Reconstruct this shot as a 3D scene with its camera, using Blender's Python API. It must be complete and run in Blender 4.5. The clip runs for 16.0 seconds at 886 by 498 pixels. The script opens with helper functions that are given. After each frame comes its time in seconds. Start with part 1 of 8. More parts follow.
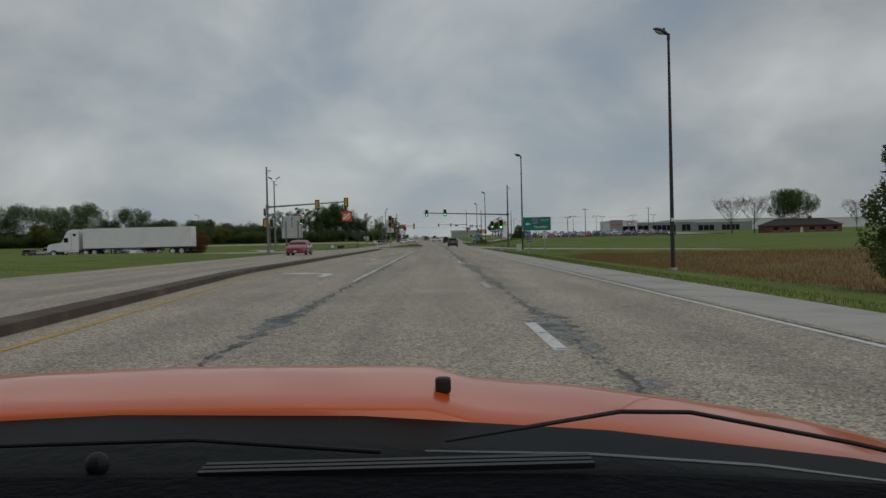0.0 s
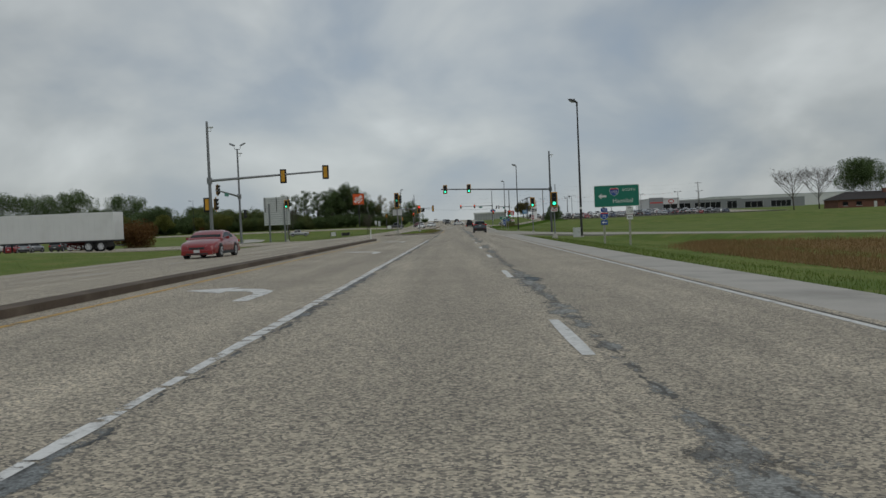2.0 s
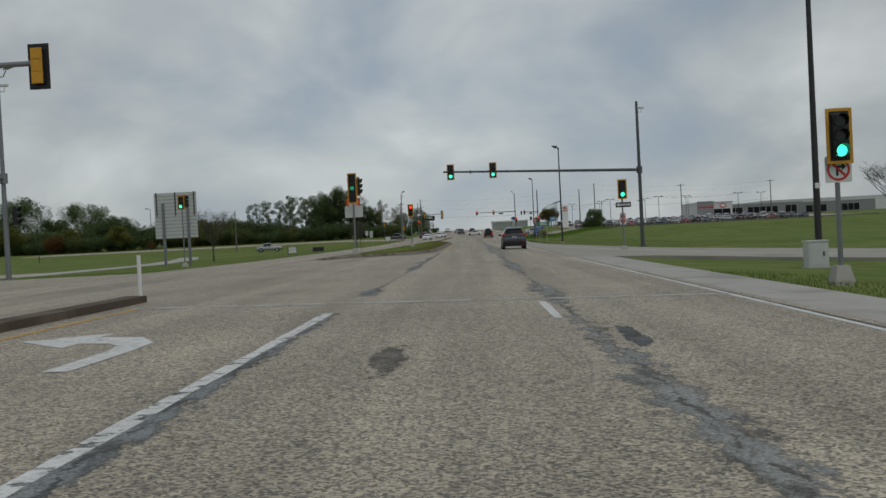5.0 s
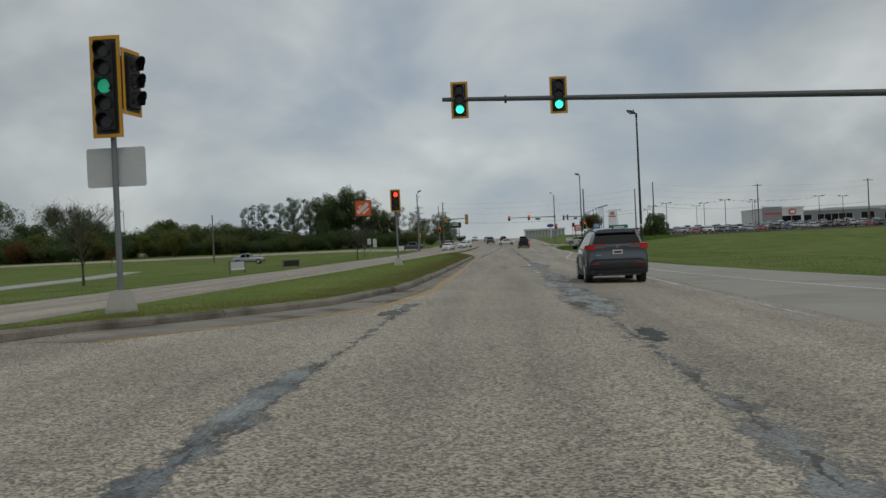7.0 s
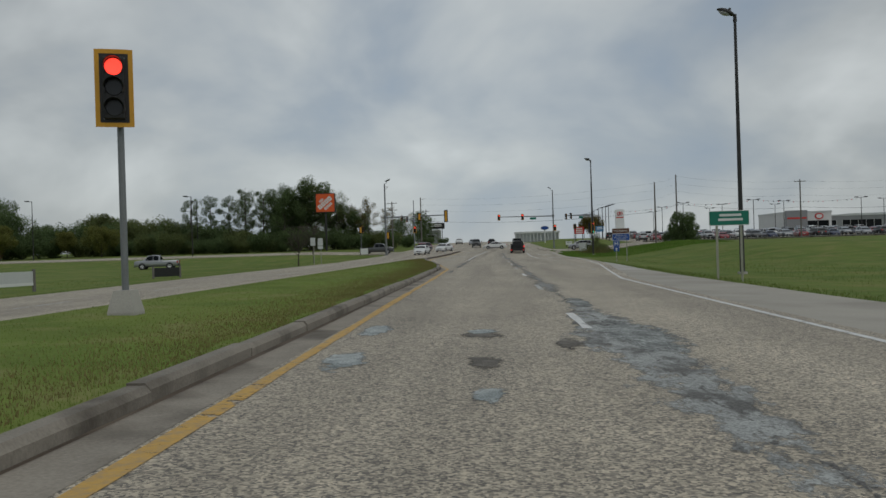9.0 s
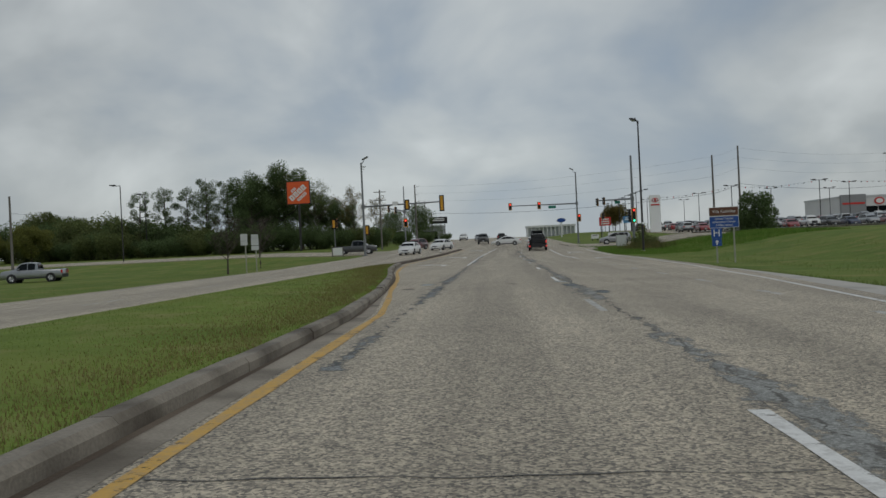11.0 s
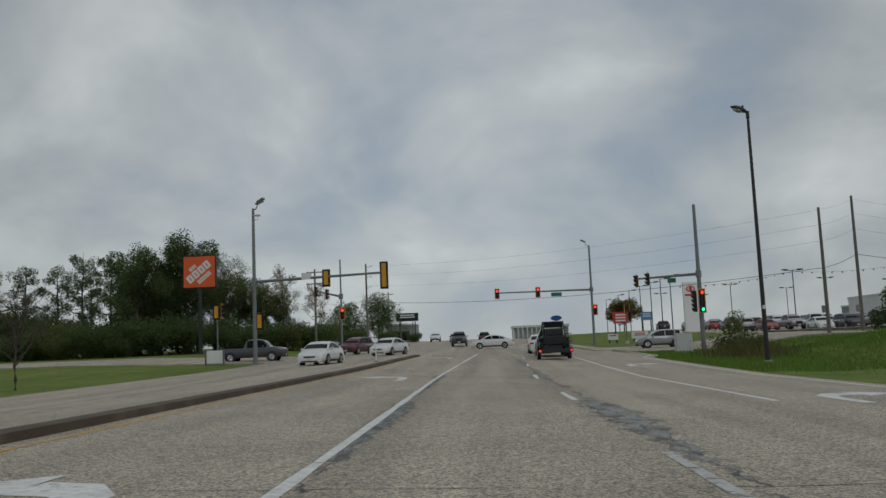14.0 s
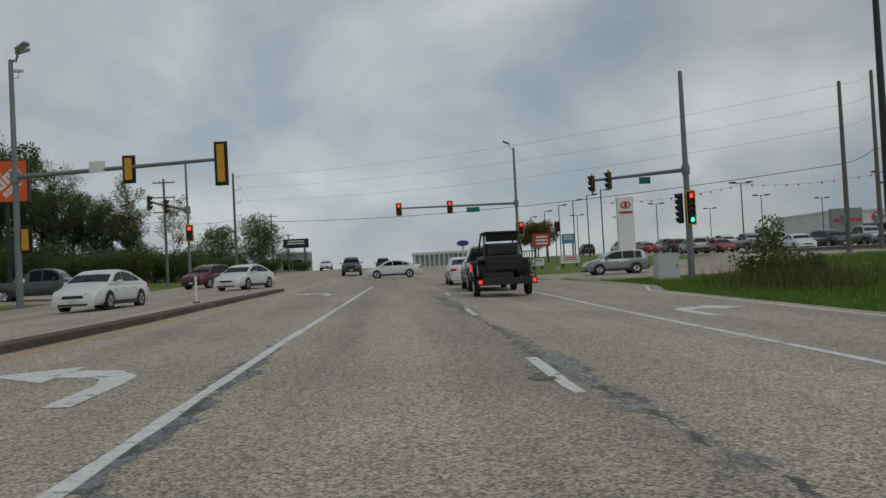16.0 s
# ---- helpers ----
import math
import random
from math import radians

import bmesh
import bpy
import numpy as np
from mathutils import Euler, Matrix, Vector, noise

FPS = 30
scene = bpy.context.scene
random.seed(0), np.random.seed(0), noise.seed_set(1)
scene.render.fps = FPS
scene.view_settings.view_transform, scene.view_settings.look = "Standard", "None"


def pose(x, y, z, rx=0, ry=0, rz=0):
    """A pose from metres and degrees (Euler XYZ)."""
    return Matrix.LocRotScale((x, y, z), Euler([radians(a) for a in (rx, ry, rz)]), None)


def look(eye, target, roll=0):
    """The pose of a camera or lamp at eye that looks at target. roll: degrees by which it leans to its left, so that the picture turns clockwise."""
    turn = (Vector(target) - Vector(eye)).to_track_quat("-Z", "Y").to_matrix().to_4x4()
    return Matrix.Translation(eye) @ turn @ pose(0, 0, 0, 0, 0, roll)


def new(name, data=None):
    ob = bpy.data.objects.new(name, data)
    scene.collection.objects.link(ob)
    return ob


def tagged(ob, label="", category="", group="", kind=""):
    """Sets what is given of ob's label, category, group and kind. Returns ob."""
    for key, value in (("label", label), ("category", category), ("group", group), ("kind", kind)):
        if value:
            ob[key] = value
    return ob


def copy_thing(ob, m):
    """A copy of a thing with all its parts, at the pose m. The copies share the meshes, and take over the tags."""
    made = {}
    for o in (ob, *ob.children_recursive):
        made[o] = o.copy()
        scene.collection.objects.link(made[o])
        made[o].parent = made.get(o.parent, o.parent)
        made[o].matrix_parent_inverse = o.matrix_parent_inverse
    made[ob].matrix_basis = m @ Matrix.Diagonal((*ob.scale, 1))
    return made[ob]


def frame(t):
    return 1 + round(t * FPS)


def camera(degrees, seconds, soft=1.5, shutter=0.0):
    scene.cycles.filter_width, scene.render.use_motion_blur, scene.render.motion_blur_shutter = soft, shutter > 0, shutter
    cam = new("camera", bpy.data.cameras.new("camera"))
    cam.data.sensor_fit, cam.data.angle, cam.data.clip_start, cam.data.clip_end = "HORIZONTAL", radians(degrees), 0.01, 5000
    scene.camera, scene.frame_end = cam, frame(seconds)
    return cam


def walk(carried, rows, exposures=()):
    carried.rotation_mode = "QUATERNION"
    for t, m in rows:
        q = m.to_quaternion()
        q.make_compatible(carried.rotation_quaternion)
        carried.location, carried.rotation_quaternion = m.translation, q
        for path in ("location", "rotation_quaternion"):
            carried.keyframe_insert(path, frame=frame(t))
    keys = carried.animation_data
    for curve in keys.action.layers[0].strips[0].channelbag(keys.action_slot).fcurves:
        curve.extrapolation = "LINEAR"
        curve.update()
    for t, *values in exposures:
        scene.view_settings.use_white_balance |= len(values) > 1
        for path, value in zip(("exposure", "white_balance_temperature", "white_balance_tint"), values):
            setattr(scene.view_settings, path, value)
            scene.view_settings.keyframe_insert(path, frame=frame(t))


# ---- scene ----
cam = camera(53.97, 16.0)

PATH = [
    (0, (0.515, -42.612, 1.148), (0.5333, -40.6117, 1.1286), -1.31),
    (0.5, (0.568, -33.391, 1.187), (0.5906, -31.3918, 1.1390), -1.15),
    (1, (0.552, -24.041, 1.262), (0.5666, -22.0417, 1.2157), -1.60),
    (1.5, (0.538, -14.624, 1.218), (0.4895, -12.6252, 1.1693), -1.66),
    (2, (0.619, -5.132, 1.269), (0.5841, -3.1327, 1.2133), -2.42),
    (2.5, (0.723, 4.090, 1.287), (0.6928, 6.0889, 1.2302), -2.66),
    (3, (0.729, 13.324, 1.301), (0.7117, 15.3229, 1.2454), -1.88),
    (3.5, (0.610, 22.447, 1.271), (0.6086, 24.4466, 1.2180), -1.89),
    (4, (0.631, 31.583, 1.298), (0.6294, 33.5818, 1.2466), -2.05),
    (4.2, (0.639, 35.241, 1.258), (0.6143, 37.2402, 1.2121), -2.05),
    (6.3, (0.624, 79.412, 1.233), (0.5364, 81.4105, 1.2148), -3.06),
    (6.5, (0.550, 83.265, 1.262), (0.4590, 85.2630, 1.2478), -2.88),
    (7, (0.375, 92.685, 1.298), (0.2368, 94.6802, 1.2912), -2.60),
    (7.5, (0.223, 101.592, 1.206), (0.0975, 103.5883, 1.2036), -1.86),
    (8, (0.240, 110.587, 1.226), (0.1243, 112.5834, 1.2279), -1.97),
    (8.5, (0.357, 119.615, 1.243), (0.2449, 121.6123, 1.2449), -1.65),
    (9, (0.409, 129.083, 1.234), (0.2978, 131.0797, 1.2334), -1.75),
    (9.2, (0.424, 132.833, 1.221), (0.3003, 134.8279, 1.2187), -1.40),
    (11.3, (0.002, 168.253, 1.220), (-0.1289, 170.2483, 1.2135), -2.84),
    (11.5, (-0.036, 171.431, 1.218), (-0.1641, 173.4264, 1.2150), -2.49),
    (12, (-0.110, 179.317, 1.223), (-0.2307, 181.3132, 1.2245), -2.52),
    (12.5, (-0.129, 186.913, 1.208), (-0.2506, 188.9089, 1.2126), -2.60),
    (13, (-0.096, 194.356, 1.185), (-0.2129, 196.3522, 1.2022), -2.24),
    (13.5, (-0.119, 201.799, 1.216), (-0.2190, 203.7952, 1.2862), -2.43),
    (14, (-0.099, 208.629, 1.170), (-0.1760, 210.6148, 1.3952), -2.37),
    (14.5, (-0.032, 214.805, 1.180), (-0.0709, 216.7909, 1.4101), -2.36),
    (15, (-0.045, 220.478, 1.223), (-0.0784, 222.4713, 1.3835), -2.41),
    (15.5, (-0.078, 226.068, 1.142), (-0.1031, 228.0667, 1.1960), -3.14),
    (16, (0.018, 231.362, 1.156), (0.1652, 233.3558, 1.2081), -3.00),
]
walk(cam, [(t, look(eye, target, roll)) for t, eye, target, roll in PATH], ((0.0, -0.22), (0.5, 0.0), (13.5, 0.0), (14.0, -0.06), (14.5, -0.2), (15.0, -0.26), (15.5, -0.1), (16.0, 0.0)))

# ---- light ----
world = bpy.data.worlds.new("overcast_sky")
scene.world = world
world.use_nodes = True


def build_sky():
    """A Nishita sky seen through broken grey cloud."""
    t = world.node_tree
    t.nodes.clear()
    n, l = t.nodes.new, t.links.new
    out, bg = n("ShaderNodeOutputWorld"), n("ShaderNodeBackground")
    sky = n("ShaderNodeTexSky")
    sky.sky_type, sky.sun_disc = "NISHITA", False
    sky.sun_elevation, sky.sun_rotation = radians(38), radians(150)
    gain = n("ShaderNodeMix")
    gain.data_type, gain.blend_type = "RGBA", "MULTIPLY"
    gain.inputs[0].default_value = 1.0
    gain.inputs[7].default_value = (0.9, 0.9, 0.9, 1)
    co = n("ShaderNodeTexCoord")
    sep = n("ShaderNodeSeparateXYZ")
    l(co.outputs["Generated"], sep.inputs[0])
    # cloud layer: directions flattened on to a plane overhead
    up = n("ShaderNodeMath"); up.operation = "MAXIMUM"; up.inputs[1].default_value = 0.0
    l(sep.outputs["Z"], up.inputs[0])
    lift = n("ShaderNodeMath"); lift.operation = "ADD"; lift.inputs[1].default_value = 0.55
    l(up.outputs[0], lift.inputs[0])
    dx = n("ShaderNodeMath"); dx.operation = "DIVIDE"
    dy = n("ShaderNodeMath"); dy.operation = "DIVIDE"
    l(sep.outputs["X"], dx.inputs[0]); l(lift.outputs[0], dx.inputs[1])
    l(sep.outputs["Y"], dy.inputs[0]); l(lift.outputs[0], dy.inputs[1])
    flat = n("ShaderNodeCombineXYZ")
    l(dx.outputs[0], flat.inputs[0]); l(dy.outputs[0], flat.inputs[1])
    big = n("ShaderNodeTexNoise"); big.inputs["Scale"].default_value = 2.5; big.inputs["Detail"].default_value = 5; big.inputs["Roughness"].default_value = 0.48
    big.inputs["Distortion"].default_value = 0.25
    l(flat.outputs[0], big.inputs["Vector"])
    tone = n("ShaderNodeValToRGB")
    e = tone.color_ramp.elements
    e[0].position, e[0].color = 0.30, (0.212, 0.278, 0.365, 1)
    e[1].position, e[1].color = 0.72, (0.645, 0.68, 0.68, 1)
    m = tone.color_ramp.elements.new(0.44); m.color = (0.300, 0.345, 0.388, 1)
    m = tone.color_ramp.elements.new(0.56); m.color = (0.43, 0.462, 0.472, 1)
    l(big.outputs["Fac"], tone.inputs[0])
    # paler towards the horizon, as cloud seen edge on
    near = n("ShaderNodeMapRange"); near.inputs[1].default_value = 0.0; near.inputs[2].default_value = 0.20; near.inputs[3].default_value = 0.35; near.inputs[4].default_value = 0.0
    l(sep.outputs["Z"], near.inputs[0])
    haze = n("ShaderNodeMix"); haze.data_type = "RGBA"
    haze.inputs[7].default_value = (0.455, 0.495, 0.508, 1)
    l(near.outputs[0], haze.inputs[0]); l(tone.outputs[0], haze.inputs[6])
    cloud = n("ShaderNodeMix"); cloud.data_type = "RGBA"; cloud.inputs[0].default_value = 0.93
    l(sky.outputs[0], gain.inputs[6])
    dim = n("ShaderNodeMix"); dim.data_type = "RGBA"; dim.blend_type = "MULTIPLY"; dim.inputs[0].default_value = 1.0
    dim.inputs[7].default_value = (0.10, 0.10, 0.10, 1)
    l(gain.outputs[2], dim.inputs[6])
    l(dim.outputs[2], cloud.inputs[6]); l(haze.outputs[2], cloud.inputs[7])
    # the thinner cloud lies ahead, up the road
    ahead = n("ShaderNodeVectorMath"); ahead.operation = "DOT_PRODUCT"; ahead.inputs[1].default_value = (-0.03, 0.98, 0.2)
    l(co.outputs["Generated"], ahead.inputs[0])
    thin = n("ShaderNodeMapRange"); thin.inputs[1].default_value, thin.inputs[2].default_value, thin.inputs[3].default_value, thin.inputs[4].default_value = 0.90, 1.0, 0.89, 1.11
    l(ahead.outputs["Value"], thin.inputs[0])
    open_ = n("ShaderNodeMix"); open_.data_type, open_.blend_type = "RGBA", "MULTIPLY"; open_.inputs[0].default_value = 1.0
    l(cloud.outputs[2], open_.inputs[6]); l(thin.outputs[0], open_.inputs[7])
    l(open_.outputs[2], bg.inputs["Color"])
    bg.inputs["Strength"].default_value = 1.0
    l(bg.outputs[0], out.inputs["Surface"])


build_sky()
sun_data = bpy.data.lights.new("sun", "SUN")
sun_data.energy, sun_data.angle, sun_data.color = 0.7, radians(55), (1.0, 0.96, 0.9)
sun = new("sun", sun_data)
sun.matrix_world = look((40, 60, 80), (0, 100, 0))
scene.view_settings.exposure = 0.0

# ---- materials ----


def mat(name, color, rough=0.6, metal=0.0, vary=0.15, scale=3.0, fine=60.0, bump=0.0, stain=None, stain_amount=0.0, island=0.0, spec=0.5, coat=0.0):
    """A surface with variation at two scales: broad stains and fine grain."""
    m = bpy.data.materials.new(name)
    m.use_nodes = True
    t = m.node_tree
    n, l = t.nodes.new, t.links.new
    b = t.nodes["Principled BSDF"]
    b.inputs["Roughness"].default_value, b.inputs["Metallic"].default_value = rough, metal
    b.inputs["Specular IOR Level"].default_value = spec
    b.inputs["Coat Weight"].default_value = coat
    b.inputs["Coat Roughness"].default_value = 0.05
    co = n("ShaderNodeTexCoord")
    broad, grain = n("ShaderNodeTexNoise"), n("ShaderNodeTexNoise")
    broad.inputs["Scale"].default_value, broad.inputs["Detail"].default_value = scale, 4
    grain.inputs["Scale"].default_value, grain.inputs["Detail"].default_value = fine, 3
    l(co.outputs["Object"], broad.inputs["Vector"]); l(co.outputs["Object"], grain.inputs["Vector"])
    mixer = n("ShaderNodeMath"); mixer.operation = "MULTIPLY_ADD"; mixer.inputs[1].default_value = 0.5
    l(broad.outputs["Fac"], mixer.inputs[0])
    half = n("ShaderNodeMath"); half.operation = "MULTIPLY"; half.inputs[1].default_value = 0.5
    l(grain.outputs["Fac"], half.inputs[0]); l(half.outputs[0], mixer.inputs[2])
    span = n("ShaderNodeMapRange")
    span.inputs[1].default_value, span.inputs[2].default_value = 0.3, 0.7
    span.inputs[3].default_value, span.inputs[4].default_value = 1 - vary, 1 + vary
    l(mixer.outputs[0], span.inputs[0])
    value = span.outputs[0]
    if island:
        g = n("ShaderNodeNewGeometry")
        r = n("ShaderNodeMapRange"); r.inputs[3].default_value, r.inputs[4].default_value = 1 - island, 1 + island
        l(g.outputs["Random Per Island"], r.inputs[0])
        k = n("ShaderNodeMath"); k.operation = "MULTIPLY"
        l(value, k.inputs[0]); l(r.outputs[0], k.inputs[1])
        value = k.outputs[0]
    hsv = n("ShaderNodeHueSaturation"); hsv.inputs["Color"].default_value = (*color, 1)
    l(value, hsv.inputs["Value"])
    col = hsv.outputs[0]
    if stain:
        s = n("ShaderNodeTexNoise"); s.inputs["Scale"].default_value = scale * 0.6; s.inputs["Detail"].default_value = 6
        l(co.outputs["Object"], s.inputs["Vector"])
        r = n("ShaderNodeMapRange"); r.inputs[1].default_value, r.inputs[2].default_value = 0.5, 0.68; r.inputs[4].default_value = stain_amount
        l(s.outputs["Fac"], r.inputs[0])
        x = n("ShaderNodeMix"); x.data_type = "RGBA"; x.inputs[7].default_value = (*stain, 1)
        l(r.outputs[0], x.inputs[0]); l(col, x.inputs[6])
        col = x.outputs[2]
    l(col, b.inputs["Base Color"])
    if bump:
        bp = n("ShaderNodeBump"); bp.inputs["Strength"].default_value = bump; bp.inputs["Distance"].default_value = 0.02
        l(grain.outputs["Fac"], bp.inputs["Height"]); l(bp.outputs[0], b.inputs["Normal"])
    return m


def glow(name, color, strength):
    m = mat(name, color, 0.3)
    b = m.node_tree.nodes["Principled BSDF"]
    b.inputs["Emission Color"].default_value = (*color, 1)
    b.inputs["Emission Strength"].default_value = strength
    return m


def glassy(name, color, rough=0.03):
    m = mat(name, color, rough, 0.0, 0.05, 1.0, spec=0.16)
    return m


def road_surface():
    """Chip-sealed carriageway: exposed aggregate, polished wheel tracks, hairline cracks."""
    m = mat("chip_sealed_asphalt", (0.345, 0.312, 0.252), 0.72, 0, 0.22, 0.3, 7.0)
    t = m.node_tree
    n, l = t.nodes.new, t.links.new
    b = t.nodes["Principled BSDF"]
    old = b.inputs["Base Color"].links[0].from_socket
    co = n("ShaderNodeTexCoord")
    chip = n("ShaderNodeTexVoronoi"); chip.inputs["Scale"].default_value = 48.0
    l(co.outputs["Object"], chip.inputs["Vector"])
    tone = n("ShaderNodeValToRGB")
    e = tone.color_ramp.elements
    e[0].position, e[0].color = 0.1, (0.28, 0.28, 0.30, 1)
    e[1].position, e[1].color = 0.95, (1.8, 1.72, 1.6, 1)
    sep = n("ShaderNodeSeparateColor")
    l(chip.outputs["Color"], sep.inputs[0]); l(sep.outputs[0], tone.inputs[0])
    x = n("ShaderNodeMix"); x.data_type, x.blend_type = "RGBA", "MULTIPLY"; x.inputs[0].default_value = 0.85
    l(old, x.inputs[6]); l(tone.outputs[0], x.inputs[7])
    # streaks drawn out along the traffic
    mp = n("ShaderNodeMapping"); mp.inputs["Scale"].default_value = (1.0, 0.035, 1)
    l(co.outputs["Object"], mp.inputs["Vector"])
    streak = n("ShaderNodeTexNoise"); streak.inputs["Scale"].default_value = 0.9; streak.inputs["Detail"].default_value = 5
    l(mp.outputs[0], streak.inputs["Vector"])
    r = n("ShaderNodeMapRange"); r.inputs[1].default_value, r.inputs[2].default_value, r.inputs[3].default_value, r.inputs[4].default_value = 0.3, 0.7, 0.78, 1.2
    l(streak.outputs["Fac"], r.inputs[0])
    y = n("ShaderNodeMix"); y.data_type, y.blend_type = "RGBA", "MULTIPLY"; y.inputs[0].default_value = 1.0
    l(x.outputs[2], y.inputs[6]); l(r.outputs[0], y.inputs[7])
    # cracks
    warp = n("ShaderNodeTexNoise"); warp.inputs["Scale"].default_value = 0.8
    l(co.outputs["Object"], warp.inputs["Vector"])
    add = n("ShaderNodeMix"); add.data_type = "RGBA"; add.inputs[0].default_value = 0.25
    l(co.outputs["Object"], add.inputs[6]); l(warp.outputs["Color"], add.inputs[7])
    crack = n("ShaderNodeTexVoronoi"); crack.feature = "DISTANCE_TO_EDGE"; crack.inputs["Scale"].default_value = 0.16
    l(add.outputs[2], crack.inputs["Vector"])
    c = n("ShaderNodeMapRange"); c.inputs[1].default_value, c.inputs[2].default_value, c.inputs[3].default_value, c.inputs[4].default_value = 0.0, 0.003, 0.8, 1.0
    l(crack.outputs["Distance"], c.inputs[0])
    z = n("ShaderNodeMix"); z.data_type, z.blend_type = "RGBA", "MULTIPLY"; z.inputs[0].default_value = 1.0
    l(y.outputs[2], z.inputs[6]); l(c.outputs[0], z.inputs[7])
    l(z.outputs[2], b.inputs["Base Color"])
    bp = n("ShaderNodeBump"); bp.inputs["Strength"].default_value = 0.35; bp.inputs["Distance"].default_value = 0.008
    l(chip.outputs["Distance"], bp.inputs["Height"]); l(bp.outputs[0], b.inputs["Normal"])
    return m


def paint_surface(name, color, under, wear=0.5):
    """Road paint, chipped away in ragged crosswise gaps and worn thin between them."""
    m = mat(name, color, 0.7, 0, 0.12, 1.2, 30)
    t = m.node_tree
    n, l = t.nodes.new, t.links.new
    b = t.nodes["Principled BSDF"]
    old = b.inputs["Base Color"].links[0].from_socket
    co = n("ShaderNodeTexCoord")
    thin = n("ShaderNodeTexNoise"); thin.inputs["Scale"].default_value = 9.0; thin.inputs["Detail"].default_value = 8; thin.inputs["Roughness"].default_value = 0.75
    l(co.outputs["Object"], thin.inputs["Vector"])
    r = n("ShaderNodeMapRange"); r.inputs[1].default_value, r.inputs[2].default_value, r.inputs[4].default_value = 0.46, 0.68, 0.35 + 0.5 * wear
    l(thin.outputs["Fac"], r.inputs[0])
    x = n("ShaderNodeMix"); x.data_type = "RGBA"; x.inputs[7].default_value = (*under, 1)
    l(r.outputs[0], x.inputs[0]); l(old, x.inputs[6]); l(x.outputs[2], b.inputs["Base Color"])
    mp = n("ShaderNodeMapping"); mp.inputs["Scale"].default_value = (1.3, 2.0, 1)
    l(co.outputs["Object"], mp.inputs["Vector"])
    gap = n("ShaderNodeTexNoise"); gap.inputs["Scale"].default_value = 1.7; gap.inputs["Detail"].default_value = 7; gap.inputs["Roughness"].default_value = 0.7
    l(mp.outputs[0], gap.inputs["Vector"])
    c = n("ShaderNodeMapRange"); c.inputs[1].default_value, c.inputs[2].default_value, c.inputs[3].default_value, c.inputs[4].default_value = 0.70 - 0.22 * wear, 0.735 - 0.22 * wear, 1.0, 0.0
    l(gap.outputs["Fac"], c.inputs[0]); l(c.outputs[0], b.inputs["Alpha"])
    return m


def grass_surface(name, a, b2, dry, scale=0.12):
    m = mat(name, a, 0.95, 0, 0.3, 0.5, 22.0, 0.6, spec=0.1)
    t = m.node_tree
    n, l = t.nodes.new, t.links.new
    b = t.nodes["Principled BSDF"]
    old = b.inputs["Base Color"].links[0].from_socket
    co = n("ShaderNodeTexCoord")
    for colour, sc, lo, hi, amt in ((b2, scale, 0.42, 0.6, 0.8), (dry, scale * 4, 0.52, 0.72, 0.7)):
        s = n("ShaderNodeTexNoise"); s.inputs["Scale"].default_value = sc; s.inputs["Detail"].default_value = 7; s.inputs["Roughness"].default_value = 0.62
        l(co.outputs["Object"], s.inputs["Vector"])
        r = n("ShaderNodeMapRange"); r.inputs[1].default_value, r.inputs[2].default_value, r.inputs[4].default_value = lo, hi, amt
        l(s.outputs["Fac"], r.inputs[0])
        x = n("ShaderNodeMix"); x.data_type = "RGBA"; x.inputs[7].default_value = (*colour, 1)
        l(r.outputs[0], x.inputs[0]); l(old, x.inputs[6]); old = x.outputs[2]
    l(old, b.inputs["Base Color"])
    return m


def stony(m, depth=0.6):
    """Aggregate showing through a road surface: every chip its own tone."""
    t = m.node_tree
    n, l = t.nodes.new, t.links.new
    b = t.nodes["Principled BSDF"]
    old = b.inputs["Base Color"].links[0].from_socket
    co = n("ShaderNodeTexCoord")
    chip = n("ShaderNodeTexVoronoi"); chip.inputs["Scale"].default_value = 55.0
    l(co.outputs["Object"], chip.inputs["Vector"])
    sep = n("ShaderNodeSeparateColor")
    l(chip.outputs["Color"], sep.inputs[0])
    tone = n("ShaderNodeMapRange"); tone.inputs[3].default_value, tone.inputs[4].default_value = 1 - depth, 1 + depth
    l(sep.outputs[0], tone.inputs[0])
    x = n("ShaderNodeMix"); x.data_type, x.blend_type = "RGBA", "MULTIPLY"; x.inputs[0].default_value = 1.0
    l(old, x.inputs[6]); l(tone.outputs[0], x.inputs[7]); l(x.outputs[2], b.inputs["Base Color"])
    return m


